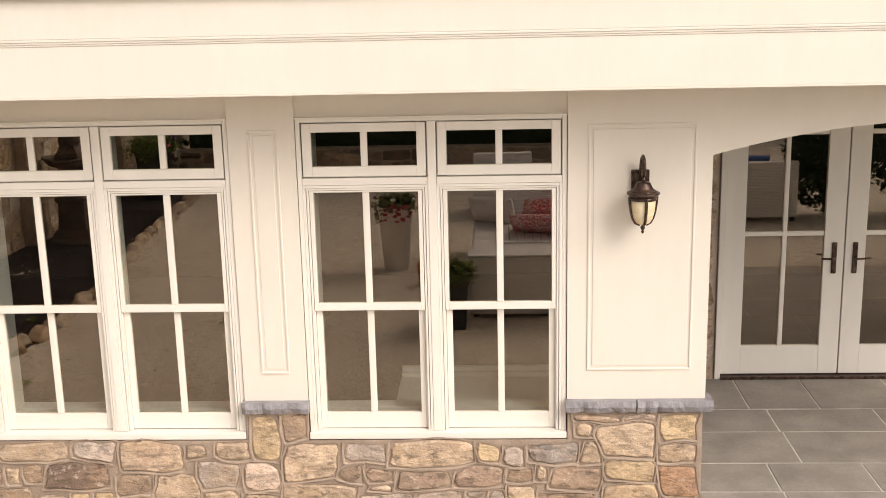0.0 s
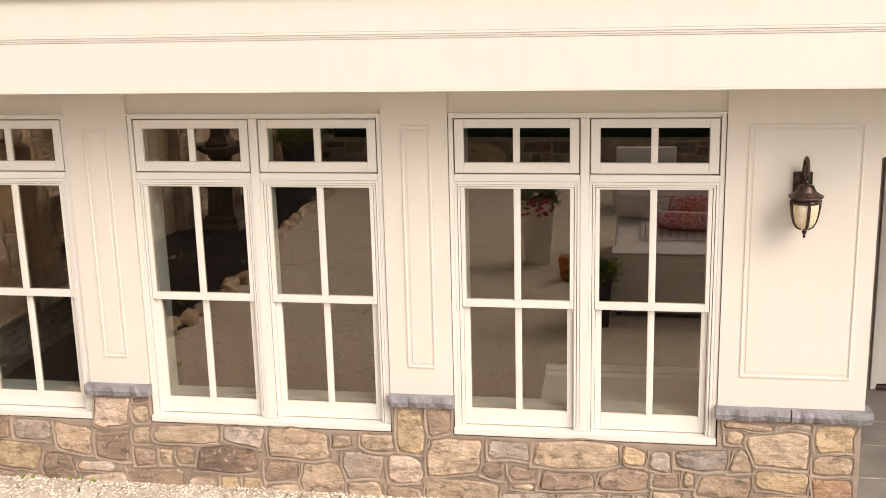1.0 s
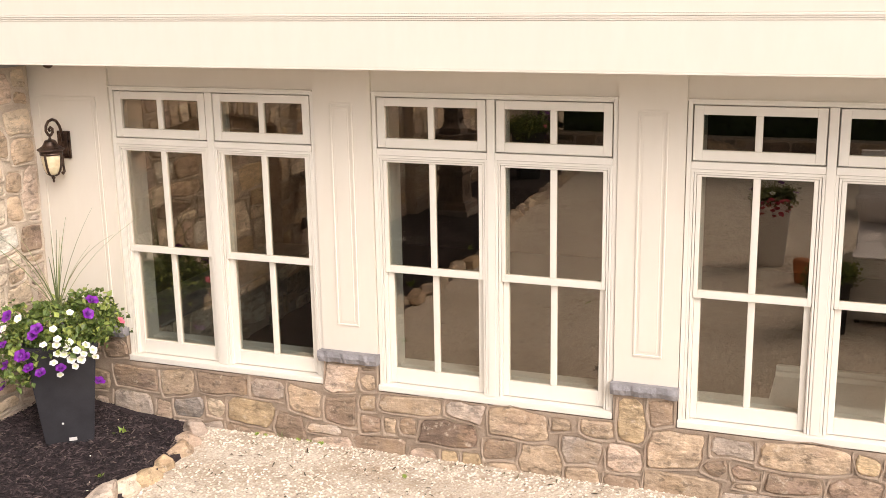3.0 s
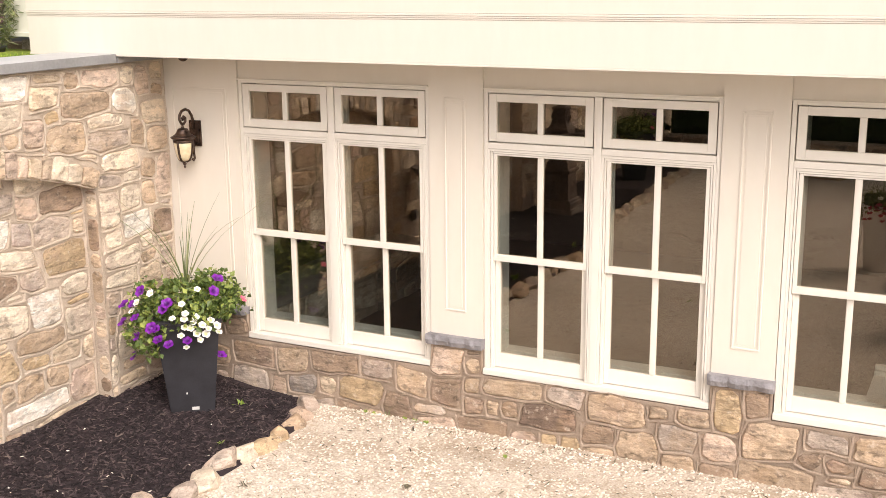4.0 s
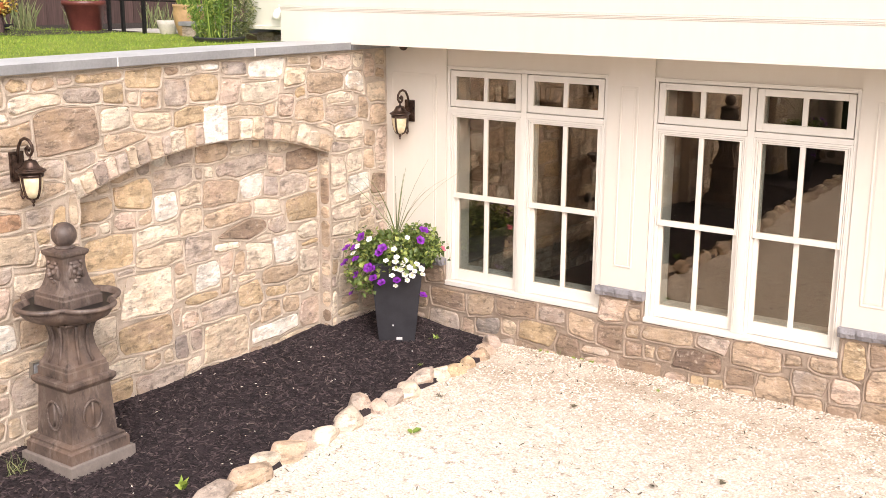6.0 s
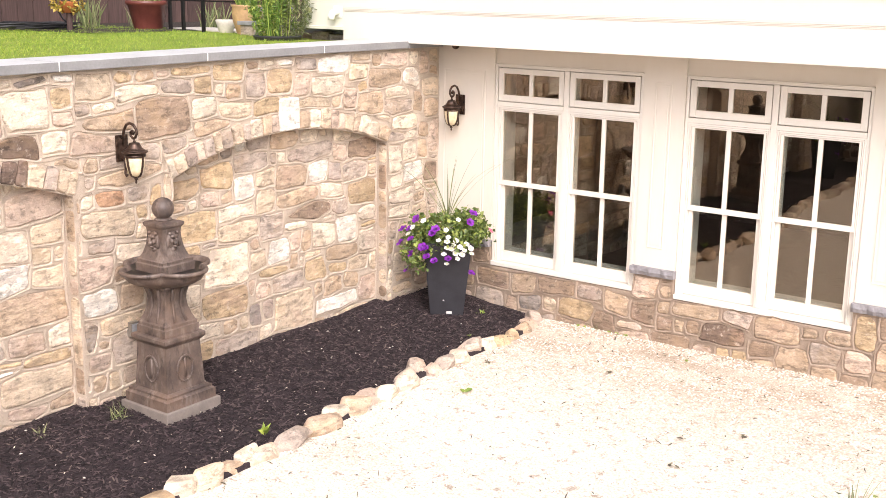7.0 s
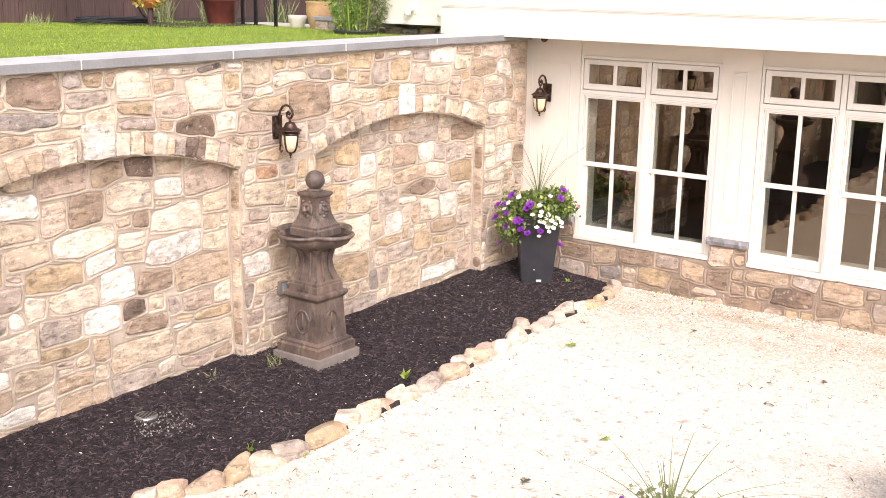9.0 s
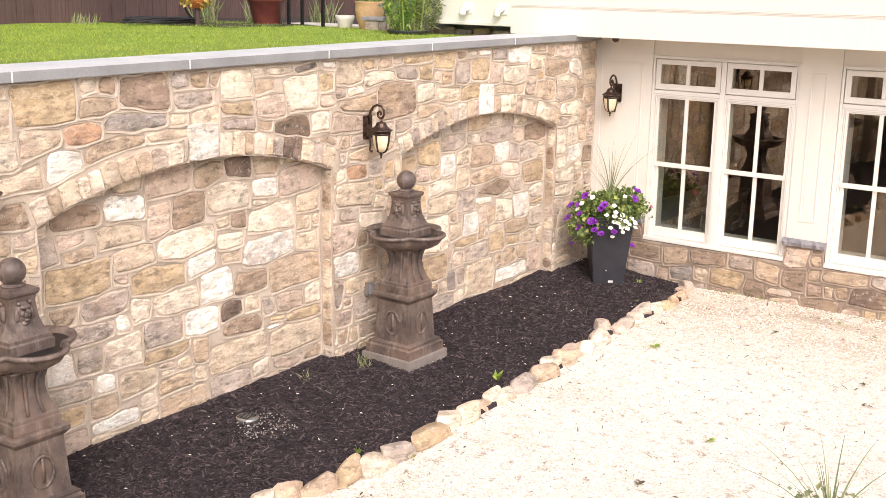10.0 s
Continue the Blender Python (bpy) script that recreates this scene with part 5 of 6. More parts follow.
# drifts of litter along the house and the edging, and a few larger leaf clumps
n = 190
along = rs.uniform(0, 1, n)
px = np.where(along < 0.6, rs.uniform(-4.2, -1.0, n), np.array([edge_x(y) for y in np.linspace(6.2, -1, n)]) + 0.10 + 0.25 * rs.uniform(0, 1, n) ** 2)
py = np.where(along < 0.6, 6.52 - 0.9 * rs.uniform(0, 1, n) ** 2, np.linspace(6.2, -1, n))
pz = np.array([court_z(x, y) for x, y in zip(px, py)]) + 0.014
sz = np.stack([rs.uniform(0.008, 0.03, n), rs.uniform(0.003, 0.008, n), rs.uniform(0.002, 0.005, n)], 1)
drift = scatter("leaf_litter", scrap_v, scrap_f, np.stack([px, py, pz], 1), spins(n, rs, 0.5), sz, DEBRIS)
tagged(drift, "dry leaf scraps drifted along the foundation", "leaf litter", kind="stuff")


def ground_leaf(x, y, size, mat, label, count=4):
    """A few curled leaves lying together."""
    v = [(0, -1, 0.02), (0.45, -0.3, 0.18), (0.4, 0.5, 0.15), (0, 1, 0.05), (-0.4, 0.5, 0.2), (-0.45, -0.3, 0.12), (0, 0, 0.0)]
    f = [(0, 1, 6), (1, 2, 6), (2, 3, 6), (3, 4, 6), (4, 5, 6), (5, 0, 6)]
    off = rs.uniform(-0.8, 0.8, (count, 3)) * np.array([size, size, 0]) + np.array([0, 0, 0.016])
    ob = scatter("fallen_leaf", v, f, off if count > 1 else np.array([[0, 0, 0.014]]), spins(count, rs, 0.4), rs.uniform(0.6, 1, count) * size, mat)
    ob.matrix_world = pose(x, y, court_z(x, y))
    tagged(ob, label, "leaf", "fallen leaves")


ground_leaf(-3.869, 4.512, 0.055, MOSS, "green leaf fallen on the gravel", 2)
ground_leaf(-2.815, 6.288, 0.05, MOSS, "green leaf fallen on the gravel", 1)
ground_leaf(-2.645, 2.82, 0.04, MOSS, "green leaf fallen on the gravel", 3)
for x, y in ((-2.111, 4.665), (-1.778, 4.98), (-1.95, 4.20), (-3.2, 5.6), (-2.75, 1.9)):
    ground_leaf(x, y, 0.032, DEBRIS, "dark dry leaf clump on the gravel", 4)


def weed(x, y, z, tall, spread, count, mat, label, width=0.006, lean=0.5):
    t = rs.uniform(0, 2 * np.pi, count)
    r = 0.4 * spread * np.sqrt(rs.uniform(0, 1, count))
    pos = np.stack([r * np.cos(t), r * np.sin(t), np.full(count, -0.004)], 1)
    szs = np.stack([rs.uniform(0.7, 1.3, count) * width, rs.uniform(0.3, 1.0, count) * spread, rs.uniform(0.5, 1.05, count) * tall], 1)
    ob = scatter("weed", [(-0.6, 0, 0), (0.6, 0, 0), (1, 0.35, 0.62), (-1, 0.35, 0.6), (0, 0.9, 1)], [(0, 1, 2, 3), (3, 2, 4)], pos, spins(count, rs, lean), szs, mat)
    ob.matrix_world = pose(x, y, z)
    tagged(ob, label, "weed", "weeds")


weed(-4.50, 2.87, bed_z(-4.50, 2.87), 0.10, 0.06, 9, MOSS, "bright green sprout between the edging stones", 0.018)
weed(-4.46, 1.09, bed_z(-4.46, 1.09), 0.10, 0.03, 4, MOSS, "bright green sprout between the edging stones", 0.018, 0.2)
weed(-5.473, 2.34, bed_z(-5.473, 2.34), 0.10, 0.15, 26, SPIKE, "thin grassy weed beside the fountain", 0.003, 0.7)
weed(-5.63, 1.808, bed_z(-5.63, 1.808), 0.08, 0.10, 14, SPIKE, "thin grassy weed at the wall foot", 0.003, 0.7)
weed(-4.907, 6.2, bed_z(-4.907, 6.2), 0.05, 0.06, 10, MOSS, "small green weed in the mulch", 0.010, 0.6)
weed(-4.636, 5.592, bed_z(-4.636, 5.592), 0.04, 0.05, 7, MOSS, "small green weed in the mulch", 0.010, 0.6)
weed(-4.20, 1.33, court_z(-4.20, 1.33) + 0.004, 0.04, 0.06, 16, MOSS, "mossy green tuft on the gravel edge", 0.008, 0.6)
weed(-4.15, 5.2, court_z(-4.15, 5.2) + 0.004, 0.03, 0.08, 14, DEBRIS, "dry weed tuft on the gravel edge", 0.004, 0.8)
weed(-3.86, 6.56, court_z(-3.86, 6.56), 0.09, 0.04, 7, SPIKE, "thin weed at the foundation", 0.003, 0.4)
for x in (-4.05, -3.98, -3.72, -3.64, -3.55):
    weed(x, 6.565, court_z(x, 6.565), 0.018, 0.03, 22, MOSS, "low moss along the foundation", 0.006, 0.7)

# ---- edging stones of the bed ----
def rock_mesh(k, half):
    """A split fieldstone with worn corners; half: its half sizes."""
    r = random.Random(100 + k)
    bm = bmesh.new()
    bmesh.ops.create_icosphere(bm, subdivisions=3, radius=1.15)
    off = Vector((k * 7.3, k * 3.1, 0))
    flat = [(Vector((r.uniform(-1, 1), r.uniform(-1, 1), r.uniform(-0.7, 1))).normalized(), r.uniform(0.52, 0.86)) for _ in range(14)]
    flat += [(Vector((r.uniform(-0.25, 0.25), r.uniform(-0.25, 0.25), 1)).normalized(), r.uniform(0.6, 0.8))]
    for v in bm.verts:
        p = v.co.copy()
        for nrm, d in flat:
            over = p.dot(nrm) - d
            if over > 0:
                p -= nrm * over * 0.88
        p *= 1 + 0.05 * noise.noise(p * 1.4 + off) + 0.035 * noise.noise(p * 5 + off)
        v.co = Vector((p.x, p.y, max(p.z, -0.6)))
    low = [min(v.co[i] for v in bm.verts) for i in range(3)]
    top = [max(v.co[i] for v in bm.verts) for i in range(3)]
    for v in bm.verts:
        v.co = Vector([(2 * (v.co[i] - low[i]) / (top[i] - low[i]) - 1) * half[i] for i in range(3)])
    me = bpy.data.meshes.new("edging_rock")
    bm.to_mesh(me)
    bm.free()
    return me


# edging stones by the house: tone, middle along the bed and shift into it, then others to the end of the court
EDGING = [("grey", 6.58, 0.02), ("grey", 6.46, 0.02), ("pink", 6.31, 0.02), ("tan", 6.15, 0.01), ("ochre", 5.95, 0.02), ("ochre", 5.74, 0.0), ("cream", 5.55, 0.03), ("grey", 5.35, 0.04), ("cream", 5.08, -0.03), ("grey", 4.88, 0.0),
          ("pink", 4.70, -0.02), ("grey", 4.62, 0.10), ("cream", 4.33, 0.0), ("cream", 4.05, 0.0), ("pink", 3.88, 0.03), ("tan", 3.67, 0.0), ("cream", 3.48, 0.04), ("tan", 3.24, -0.01), ("grey", 2.92, 0.0),
          ("cream", 2.63, -0.01), ("cream", 2.50, 0.03), ("tan", 2.33, 0.03), ("buff", 2.11, -0.01), ("cream", 1.93, 0.02), ("ochre", 1.61, -0.02), ("grey", 1.29, -0.03), ("cream", 1.03, -0.04), ("ochre", 0.83, 0.02), ("tan", 0.57, 0.0), ("tan", 0.35, 0.02)]
rng = random.Random(12)
ROCK_TONES = ["cream", "grey", "tan", "buff", "ochre", "cream", "grey", "cream", "buff", "grey", "cream", "pink"]
row = list(EDGING)
while row[-1][1] > -7:
    row.append((rng.choice(ROCK_TONES), row[-1][1] - rng.uniform(0.17, 0.32), rng.uniform(-0.03, 0.03)))
for k in range(1, len(row) - 1):
    tone, yc, aside = row[k]
    ln = (row[k - 1][1] - row[k + 1][1]) / 2
    ln = max(ln, 0.13)
    wd, ht = rng.uniform(0.065, 0.085) * (0.75 + 1.1 * ln), rng.uniform(0.065, 0.09) * (0.75 + 1.1 * ln)
    me = rock_mesh(k, (ln * 0.70, wd * 1.25, ht))
    me.materials.append(STONE[tone])
    ob = new("edging_rock", me)
    x = edge_x(yc) - aside
    ob.matrix_world = pose(x, yc, court_z(x, yc) + ht * 0.38, rng.uniform(-9, 9), rng.uniform(-9, 9), 90 + rng.uniform(-10, 10))
    tagged(ob, {"cream": "pale cream fieldstone edging the mulch bed", "white": "whitish fieldstone edging the mulch bed", "ochre": "ochre fieldstone edging the mulch bed", "grey": "grey fieldstone edging the mulch bed",
                "slate": "dark grey fieldstone edging the mulch bed"}.get(tone, "tan rounded fieldstone edging the mulch bed"), "rock", "bed edging")

me = rock_mesh(210, (0.44, 0.30, 0.29))
me.materials.append(STONE["tan"])
boulder = new("boulder", me)
boulder.matrix_world = pose(-2.62, -5.72, fall(-5.72) + 0.25, 0, 0, 8)
tagged(boulder, "large tan boulder on the gravel before the court wall", "rock")

# ---- fountains ----
def foil(t):
    """Radius factor of the four-lobed basin."""
    a = (t + math.pi / 4) % (math.pi / 2) - math.pi / 4
    c, R = 0.155, 0.172
    return (c * math.cos(a) + math.sqrt(max(0.0, R * R - (c * math.sin(a)) ** 2))) / (c + R)


def fountain(at):
    F = thing("garden_fountain", "brown cast-stone tiered fountain with lion faces and ball finial", "fountain", at, group="garden fountains")
    part("slab", boxes((-0.258, 0.258, -0.258, 0.258, -0.05, 0.065), bevel=0.006), SLAB, F, "pale concrete base slab")
    part("plinth", lathe([(0.232, 0.0655), (0.232, 0.135), (0.222, 0.142), (0.214, 0.150), (0.214, 0.165), (0.200, 0.172), (0.184, 0.178)], bm=None, square=True), CAST, F)
    ped = part("pedestal", lathe([(0.178, 0.1785), (0.160, 0.515), (0.162, 0.520)], square=True), CAST, F)
    for q in range(4):
        wreath = bmesh.new()
        m = Matrix.Rotation(q * math.pi / 2, 4, "Z")
        pts = [m @ Vector((0.072 * math.cos(t), -0.1715 - 0.0 * t, 0.335 + 0.098 * math.sin(t))) for t in [2 * math.pi * i / 22 for i in range(23)]]
        tube(pts, 0.0095, 6, wreath)
        tube([m @ Vector((0, -0.173, 0.27)), m @ Vector((0.004, -0.170, 0.34)), m @ Vector((0, -0.166, 0.44))], 0.011, 6, wreath)
        for i in range(18):
            t = 2 * math.pi * i / 18
            bmesh.ops.create_icosphere(wreath, subdivisions=1, radius=0.012, matrix=m @ Matrix.Translation((0.072 * math.cos(t), -0.173, 0.335 + 0.098 * math.sin(t))) @ Matrix.Diagonal((1.2, 0.7, 1.2, 1)))
        part("wreath", wreath, CAST, ped, "raised laurel wreath", smooth=True)
    part("ledge", lathe([(0.163, 0.5205), (0.172, 0.530), (0.186, 0.548), (0.190, 0.556), (0.190, 0.578), (0.182, 0.586), (0.164, 0.590)], square=True), CAST, F)
    part("column", lathe([(0.158, 0.5905), (0.158, 0.645), (0.150, 0.652), (0.150, 0.672), (0.140, 0.684), (0.124, 0.72), (0.106, 0.78), (0.098, 0.84), (0.102, 0.88), (0.114, 0.925), (0.130, 0.945), (0.130, 0.958)], square=True), CAST, F)
    for q in range(4):
        m = Matrix.Rotation(q * math.pi / 2, 4, "Z")
        for dx in (-0.042, 0.042):
            flutes = tube([m @ Vector((dx * 1.25, -0.142, 0.685)), m @ Vector((dx, -0.120, 0.735)), m @ Vector((dx * 0.9, -0.106, 0.81)), m @ Vector((dx, -0.110, 0.89)), m @ Vector((dx * 1.2, -0.124, 0.935))], 0.012, 6)
            part("rib", flutes, CAST, F, smooth=True)
    bowl = bmesh.new()
    prof = [(0.10, 0.950), (0.16, 0.955), (0.225, 0.975), (0.280, 1.010), (0.305, 1.045), (0.313, 1.062), (0.332, 1.068), (0.337, 1.080), (0.332, 1.092), (0.312, 1.094), (0.300, 1.082), (0.288, 1.050), (0.25, 1.03), (0.10, 1.025)]
    rings = []
    N = 64
    for rad, z in prof:
        ring = []
        wide = 1 + 0.09 * min(1.0, max(0.0, (rad - 0.12) / 0.15))
        for i in range(N):
            t = 2 * math.pi * i / N
            k_ = 1 + (foil(t) - 1) * min(1.0, max(0.0, (rad - 0.12) / 0.15))
            ring.append(bowl.verts.new((rad * wide * k_ * math.cos(t), rad * wide * k_ * math.sin(t), z)))
        rings.append(ring)
    for a_, b_ in zip(rings, rings[1:]):
        for i in range(N):
            bowl.faces.new((a_[i], a_[(i + 1) % N], b_[(i + 1) % N], b_[i]))
    bowl.faces.new(rings[0][::-1])
    bowl.faces.new(rings[-1])
    part("basin", bowl, CAST, F, "four-lobed basin", smooth=True)
    # dark sheet added in the bowl in place of its inner shade
    shade_sheet = bmesh.new()
    f_ = shade_sheet.faces.new([shade_sheet.verts.new((0.315 * foil(2 * math.pi * i / N) * math.cos(2 * math.pi * i / N), 0.315 * foil(2 * math.pi * i / N) * math.sin(2 * math.pi * i / N), 1.060)) for i in range(N)])
    part("shade_sheet", shade_sheet, BASIN_DARK, F, "matt dark sheet for the shade inside the basin")
    head = part("head_block", lathe([(0.150, 1.026), (0.150, 1.115), (0.142, 1.125), (0.142, 1.145), (0.130, 1.152), (0.112, 1.185), (0.096, 1.235), (0.086, 1.30), (0.084, 1.345), (0.088, 1.375), (0.100, 1.388), (0.104, 1.40), (0.104, 1.412), (0.094, 1.418), (0.06, 1.426)], square=True), CAST, F)
    for q in range(4):
        faces = bmesh.new()
        m = Matrix.Rotation(q * math.pi / 2, 4, "Z")
        # mane, brow, cheeks, muzzle, jaw, nose and ears
        for dx, dy, dz, sx, sy, sz_ in ((0, -0.090, 1.290, 0.056, 0.024, 0.068), (0, -0.112, 1.322, 0.034, 0.016, 0.016), (-0.022, -0.113, 1.288, 0.017, 0.015, 0.019), (0.022, -0.113, 1.288, 0.017, 0.015, 0.019), (0, -0.124, 1.276, 0.019, 0.020, 0.018),
                                         (0, -0.118, 1.249, 0.016, 0.015, 0.010), (0, -0.129, 1.294, 0.008, 0.012, 0.022), (-0.036, -0.104, 1.345, 0.013, 0.012, 0.013), (0.036, -0.104, 1.345, 0.013, 0.012, 0.013),
                                         (-0.048, -0.098, 1.275, 0.014, 0.014, 0.040), (0.048, -0.098, 1.275, 0.014, 0.014, 0.040), (0, -0.100, 1.226, 0.026, 0.014, 0.020)):
            bmesh.ops.create_icosphere(faces, subdivisions=2, radius=1, matrix=m @ Matrix.Translation((dx, dy, dz)) @ Matrix.Diagonal((sx, sy, sz_, 1)))
        part("lion_mask", faces, CAST, head, "moulded lion mask", smooth=True)
    part("ball_finial", lathe([(0.066, 1.4262), (0.062, 1.436), (0.046, 1.440)] + [(0.080 * math.sin(t), 1.511 - 0.080 * math.cos(t)) for t in [0.62 + (math.pi - 0.65) * i / 14 for i in range(15)]], 28), CAST, F, smooth=True)
    return F


fountain((-5.365, 2.752, 0.062))
fountain((-5.365, -0.86, 0.060 + fall(-0.84) + 0.015))
# socket box on the wall behind the fountain
sock = thing("outlet_box", "grey weatherproof outlet box on the stone wall", "outlet box", (WX + 0.02, 2.725, 0.60))
part("cover", boxes((-0.03, 0.035, -0.038, 0.038, -0.058, 0.058), bevel=0.006), STEEL, sock)
part("flap", boxes((0.035, 0.044, -0.03, 0.03, -0.045, 0.045), bevel=0.003), STEP_GREY, sock)

# ---- planted pots ----
def flower_mesh(material):
    bm = bmesh.new()
    centre = bm.verts.new((0, 0, -0.012))
    ring1, ring2 = [], []
    for i in range(20):
        t = 2 * math.pi * i / 20
        lobe = 0.86 + 0.14 * abs(math.cos(2.5 * t))
        ring1.append(bm.verts.new((0.013 * math.cos(t), 0.013 * math.sin(t), 0.0)))
        ring2.append(bm.verts.new((0.036 * lobe * math.cos(t), 0.036 * lobe * math.sin(t), 0.006 + 0.004 * math.sin(5 * t))))
    for i in range(20):
        j = (i + 1) % 20
        bm.faces.new((centre, ring1[i], ring1[j]))
        bm.faces.new((ring1[i], ring2[i], ring2[j], ring1[j]))
    me = bpy.data.meshes.new("flower")
    bm.to_mesh(me)
    bm.free()
    me.materials.append(material)
    return me


FLOWERS = {k: flower_mesh(m) for k, m in (("purple", PETAL_P), ("white", PETAL_W), ("pink", PETAL_K), ("rose", PETAL_R))}


def pot_shell(b, t, h, wall=0.02, rim=0.012):
    """A hollow tapered square pot with a rolled rim; b, t: half sides at foot and top."""
    bm = lathe([(b - 0.01, 0), (b, 0.01), (t - 0.006, h - 0.04), (t + rim, h - 0.035), (t + rim, h - 0.004), (t + rim - 0.006, h), (t - wall, h), (t - wall - 0.01, h - 0.10)], square=True)
    bmesh.ops.bevel(bm, geom=[e for e in bm.edges if abs(e.verts[0].co.z - e.verts[1].co.z) > 0.02], offset=0.012, segments=2, affect="EDGES")
    return bm


def foliage(rng_, n, cx, cy, zc, rx_, ry_, rz_):
    """Leaf places on and in a mound."""
    d = rng_.normal(size=(n, 3))
    d /= np.linalg.norm(d, axis=1)[:, None]
    r = rng_.uniform(0.55, 1.0, n) ** 0.5
    lump = np.array([1 + 0.22 * noise.noise(Vector((a * 2.2, b * 2.2, c * 2.2 + cx))) for a, b, c in d])
    p = d * (r * lump)[:, None] * np.array([rx_, ry_, rz_]) + np.array([cx, cy, zc])
    return p, d


LEAF_V = [(0, 0, 0), (0.45, 0.5, 0.12), (0, 1.2, -0.1), (-0.45, 0.5, 0.12)]
LEAF_F = [(0, 1, 2), (0, 2, 3)]


def plant(parent, seed, z, spread, flowers, leaves=2600, spikes=26, tall=0.62, droop=0.16, mound_h=0.22, splay=0.75, leaf=LEAF, root=0.15):
    rg = np.random.default_rng(seed)
    rn = random.Random(seed)
    p1, _ = foliage(rg, leaves, 0, 0, z + 0.08, spread * 0.86, spread * 0.86, mound_h * 0.74)
    p2, _ = foliage(rg, leaves // 3, -spread * 0.74, -spread * 0.30, z - 0.07, spread * 0.55, spread * 0.5, droop)
    p3, _ = foliage(rg, leaves // 3, spread * 0.62, spread * 0.35, z + 0.09, spread * 0.55, spread * 0.45, droop)
    tufts = []
    for _ in range(34):
        a, e = rn.uniform(0, 2 * math.pi), rn.uniform(0.0, 1.0)
        c = np.array([math.cos(a) * spread * 1.08, math.sin(a) * spread * 1.08, z + 0.04 + e * mound_h * 0.9]) * np.array([1 - 0.35 * max(0, e), 1 - 0.35 * max(0, e), 1])
        tufts.append(c + rg.normal(size=(leaves // 60, 3)) * np.array([0.045, 0.045, 0.04]))
    pts = np.concatenate([p1, p2, p3] + tufts)
    pts = pts[pts[:, 2] > z - 0.30]
    n_ = len(pts)
    mound = scatter("foliage", LEAF_V, LEAF_F, pts, spins(n_, rg, 1.2), rg.uniform(0.020, 0.050, n_), leaf, parent)
    bm = bmesh.new()
    for i in range(spikes):
        t, lean = rn.uniform(0, 2 * math.pi), rn.uniform(0.05, splay)
        ln = tall * rn.uniform(0.55, 1.0) * (1 + 0.45 * lean)
        w = rn.uniform(0.0035, 0.0068)
        side = Vector((-math.sin(t), math.cos(t), 0))
        prev = None
        for s in range(7):
            f_ = s / 6
            c = Vector((math.cos(t) * lean * ln * f_ ** 1.35, math.sin(t) * lean * ln * f_ ** 1.35, z + root + ln * f_ * (1 - 0.35 * lean * f_)))
            hw = w * (1 - 0.9 * f_) + 0.0006
            cur = (bm.verts.new(c - side * hw), bm.verts.new(c + Vector((0, 0, -0.001)) + Vector((math.cos(t), math.sin(t), 0)) * hw * 0.4), bm.verts.new(c + side * hw))
            if prev:
                bm.faces.new((prev[0], prev[1], cur[1], cur[0]))
                bm.faces.new((prev[1], prev[2], cur[2], cur[1]))
            prev = cur
    part("spike_leaves", bm, SPIKE, parent, "long thin arching spike leaves")
    for kind, x, y_, zz in flowers:
        ob = new("flower", FLOWERS[kind])
        ob.parent = parent
        out = Vector((x, y_, 0.25 + 0.5 * rn.random()))
        q = out.to_track_quat("Z", "Y")
        ob.matrix_local = Matrix.LocRotScale((x, y_, zz), q, (rn.uniform(0.66, 0.90) * (1.5 if kind == "purple" else 1.0),) * 3)
        tagged(ob, kind + " petunia bloom")
    return mound


def tall_pot(at, rz, shell, b, t, h, label, seed, blooms, **more):
    P = thing("flower_pot", label, "planter", at, rz)
    part("pot", pot_shell(b, t, h), shell, P)
    part("soil", boxes((-t + 0.03, t - 0.03, -t + 0.03, t - 0.03, h - 0.09, h - 0.05)), SOIL, P)
    plant(P, seed, h - 0.02, more.pop("spread", t * 1.55), blooms, **more)
    return P


def bloom_ring(seed, spec, spread, z):
    """Places for blooms over the front of the mound."""
    rn = random.Random(seed)
    out = []
    for kind, count, a0, a1, lo, hi in spec:
        for _ in range(count):
            a = radians(rn.uniform(a0, a1))
            hgt = rn.uniform(lo, hi)
            k_ = math.sqrt(max(0.05, 1 - (abs(hgt - 0.05) / 0.34) ** 2))
            out.append((kind, spread * 1.2 * k_ * math.cos(a), spread * 1.2 * k_ * math.sin(a), z + hgt))
    return out


# front of the pot is local -y; it faces the middle of the court
BLOOMS = {   # across the plant and up, in centimetres, as the court sees it
    "purple": [(-43, 87), (-36, 87), (-45, 74), (-35, 77), (-35, 63), (-39, 48), (-24, 69), (-21, 68), (-20, 60), (-13, 56), (-15, 82), (-12, 86), (0, 58), (22, 45), (23, 102), (20, 93), (-30, 96)],
    "white": [(-23, 94), (-33, 88), (9, 95), (-2, 85), (-9, 75), (-1, 74), (5, 71), (-1, 68), (3, 67), (11, 69), (17, 72), (21, 68), (22, 63), (13, 62), (9, 58), (7, 63), (-4, 62), (-1, 53), (-37, 82), (0, 78), (15, 66), (7, 75)],
    "pink": [(40, 86)],
}
blooms = []
for kind, spots in BLOOMS.items():
    for across, up in spots:
        r_, h_ = across / 100, up / 100
        out_ = math.sqrt(max(0.012, 0.155 * (1 - ((h_ - 0.78) / 0.42) ** 2) - r_ * r_ * 0.7))
        blooms.append((kind, r_, -out_, h_ + (out_ - 0.15) * 0.27))
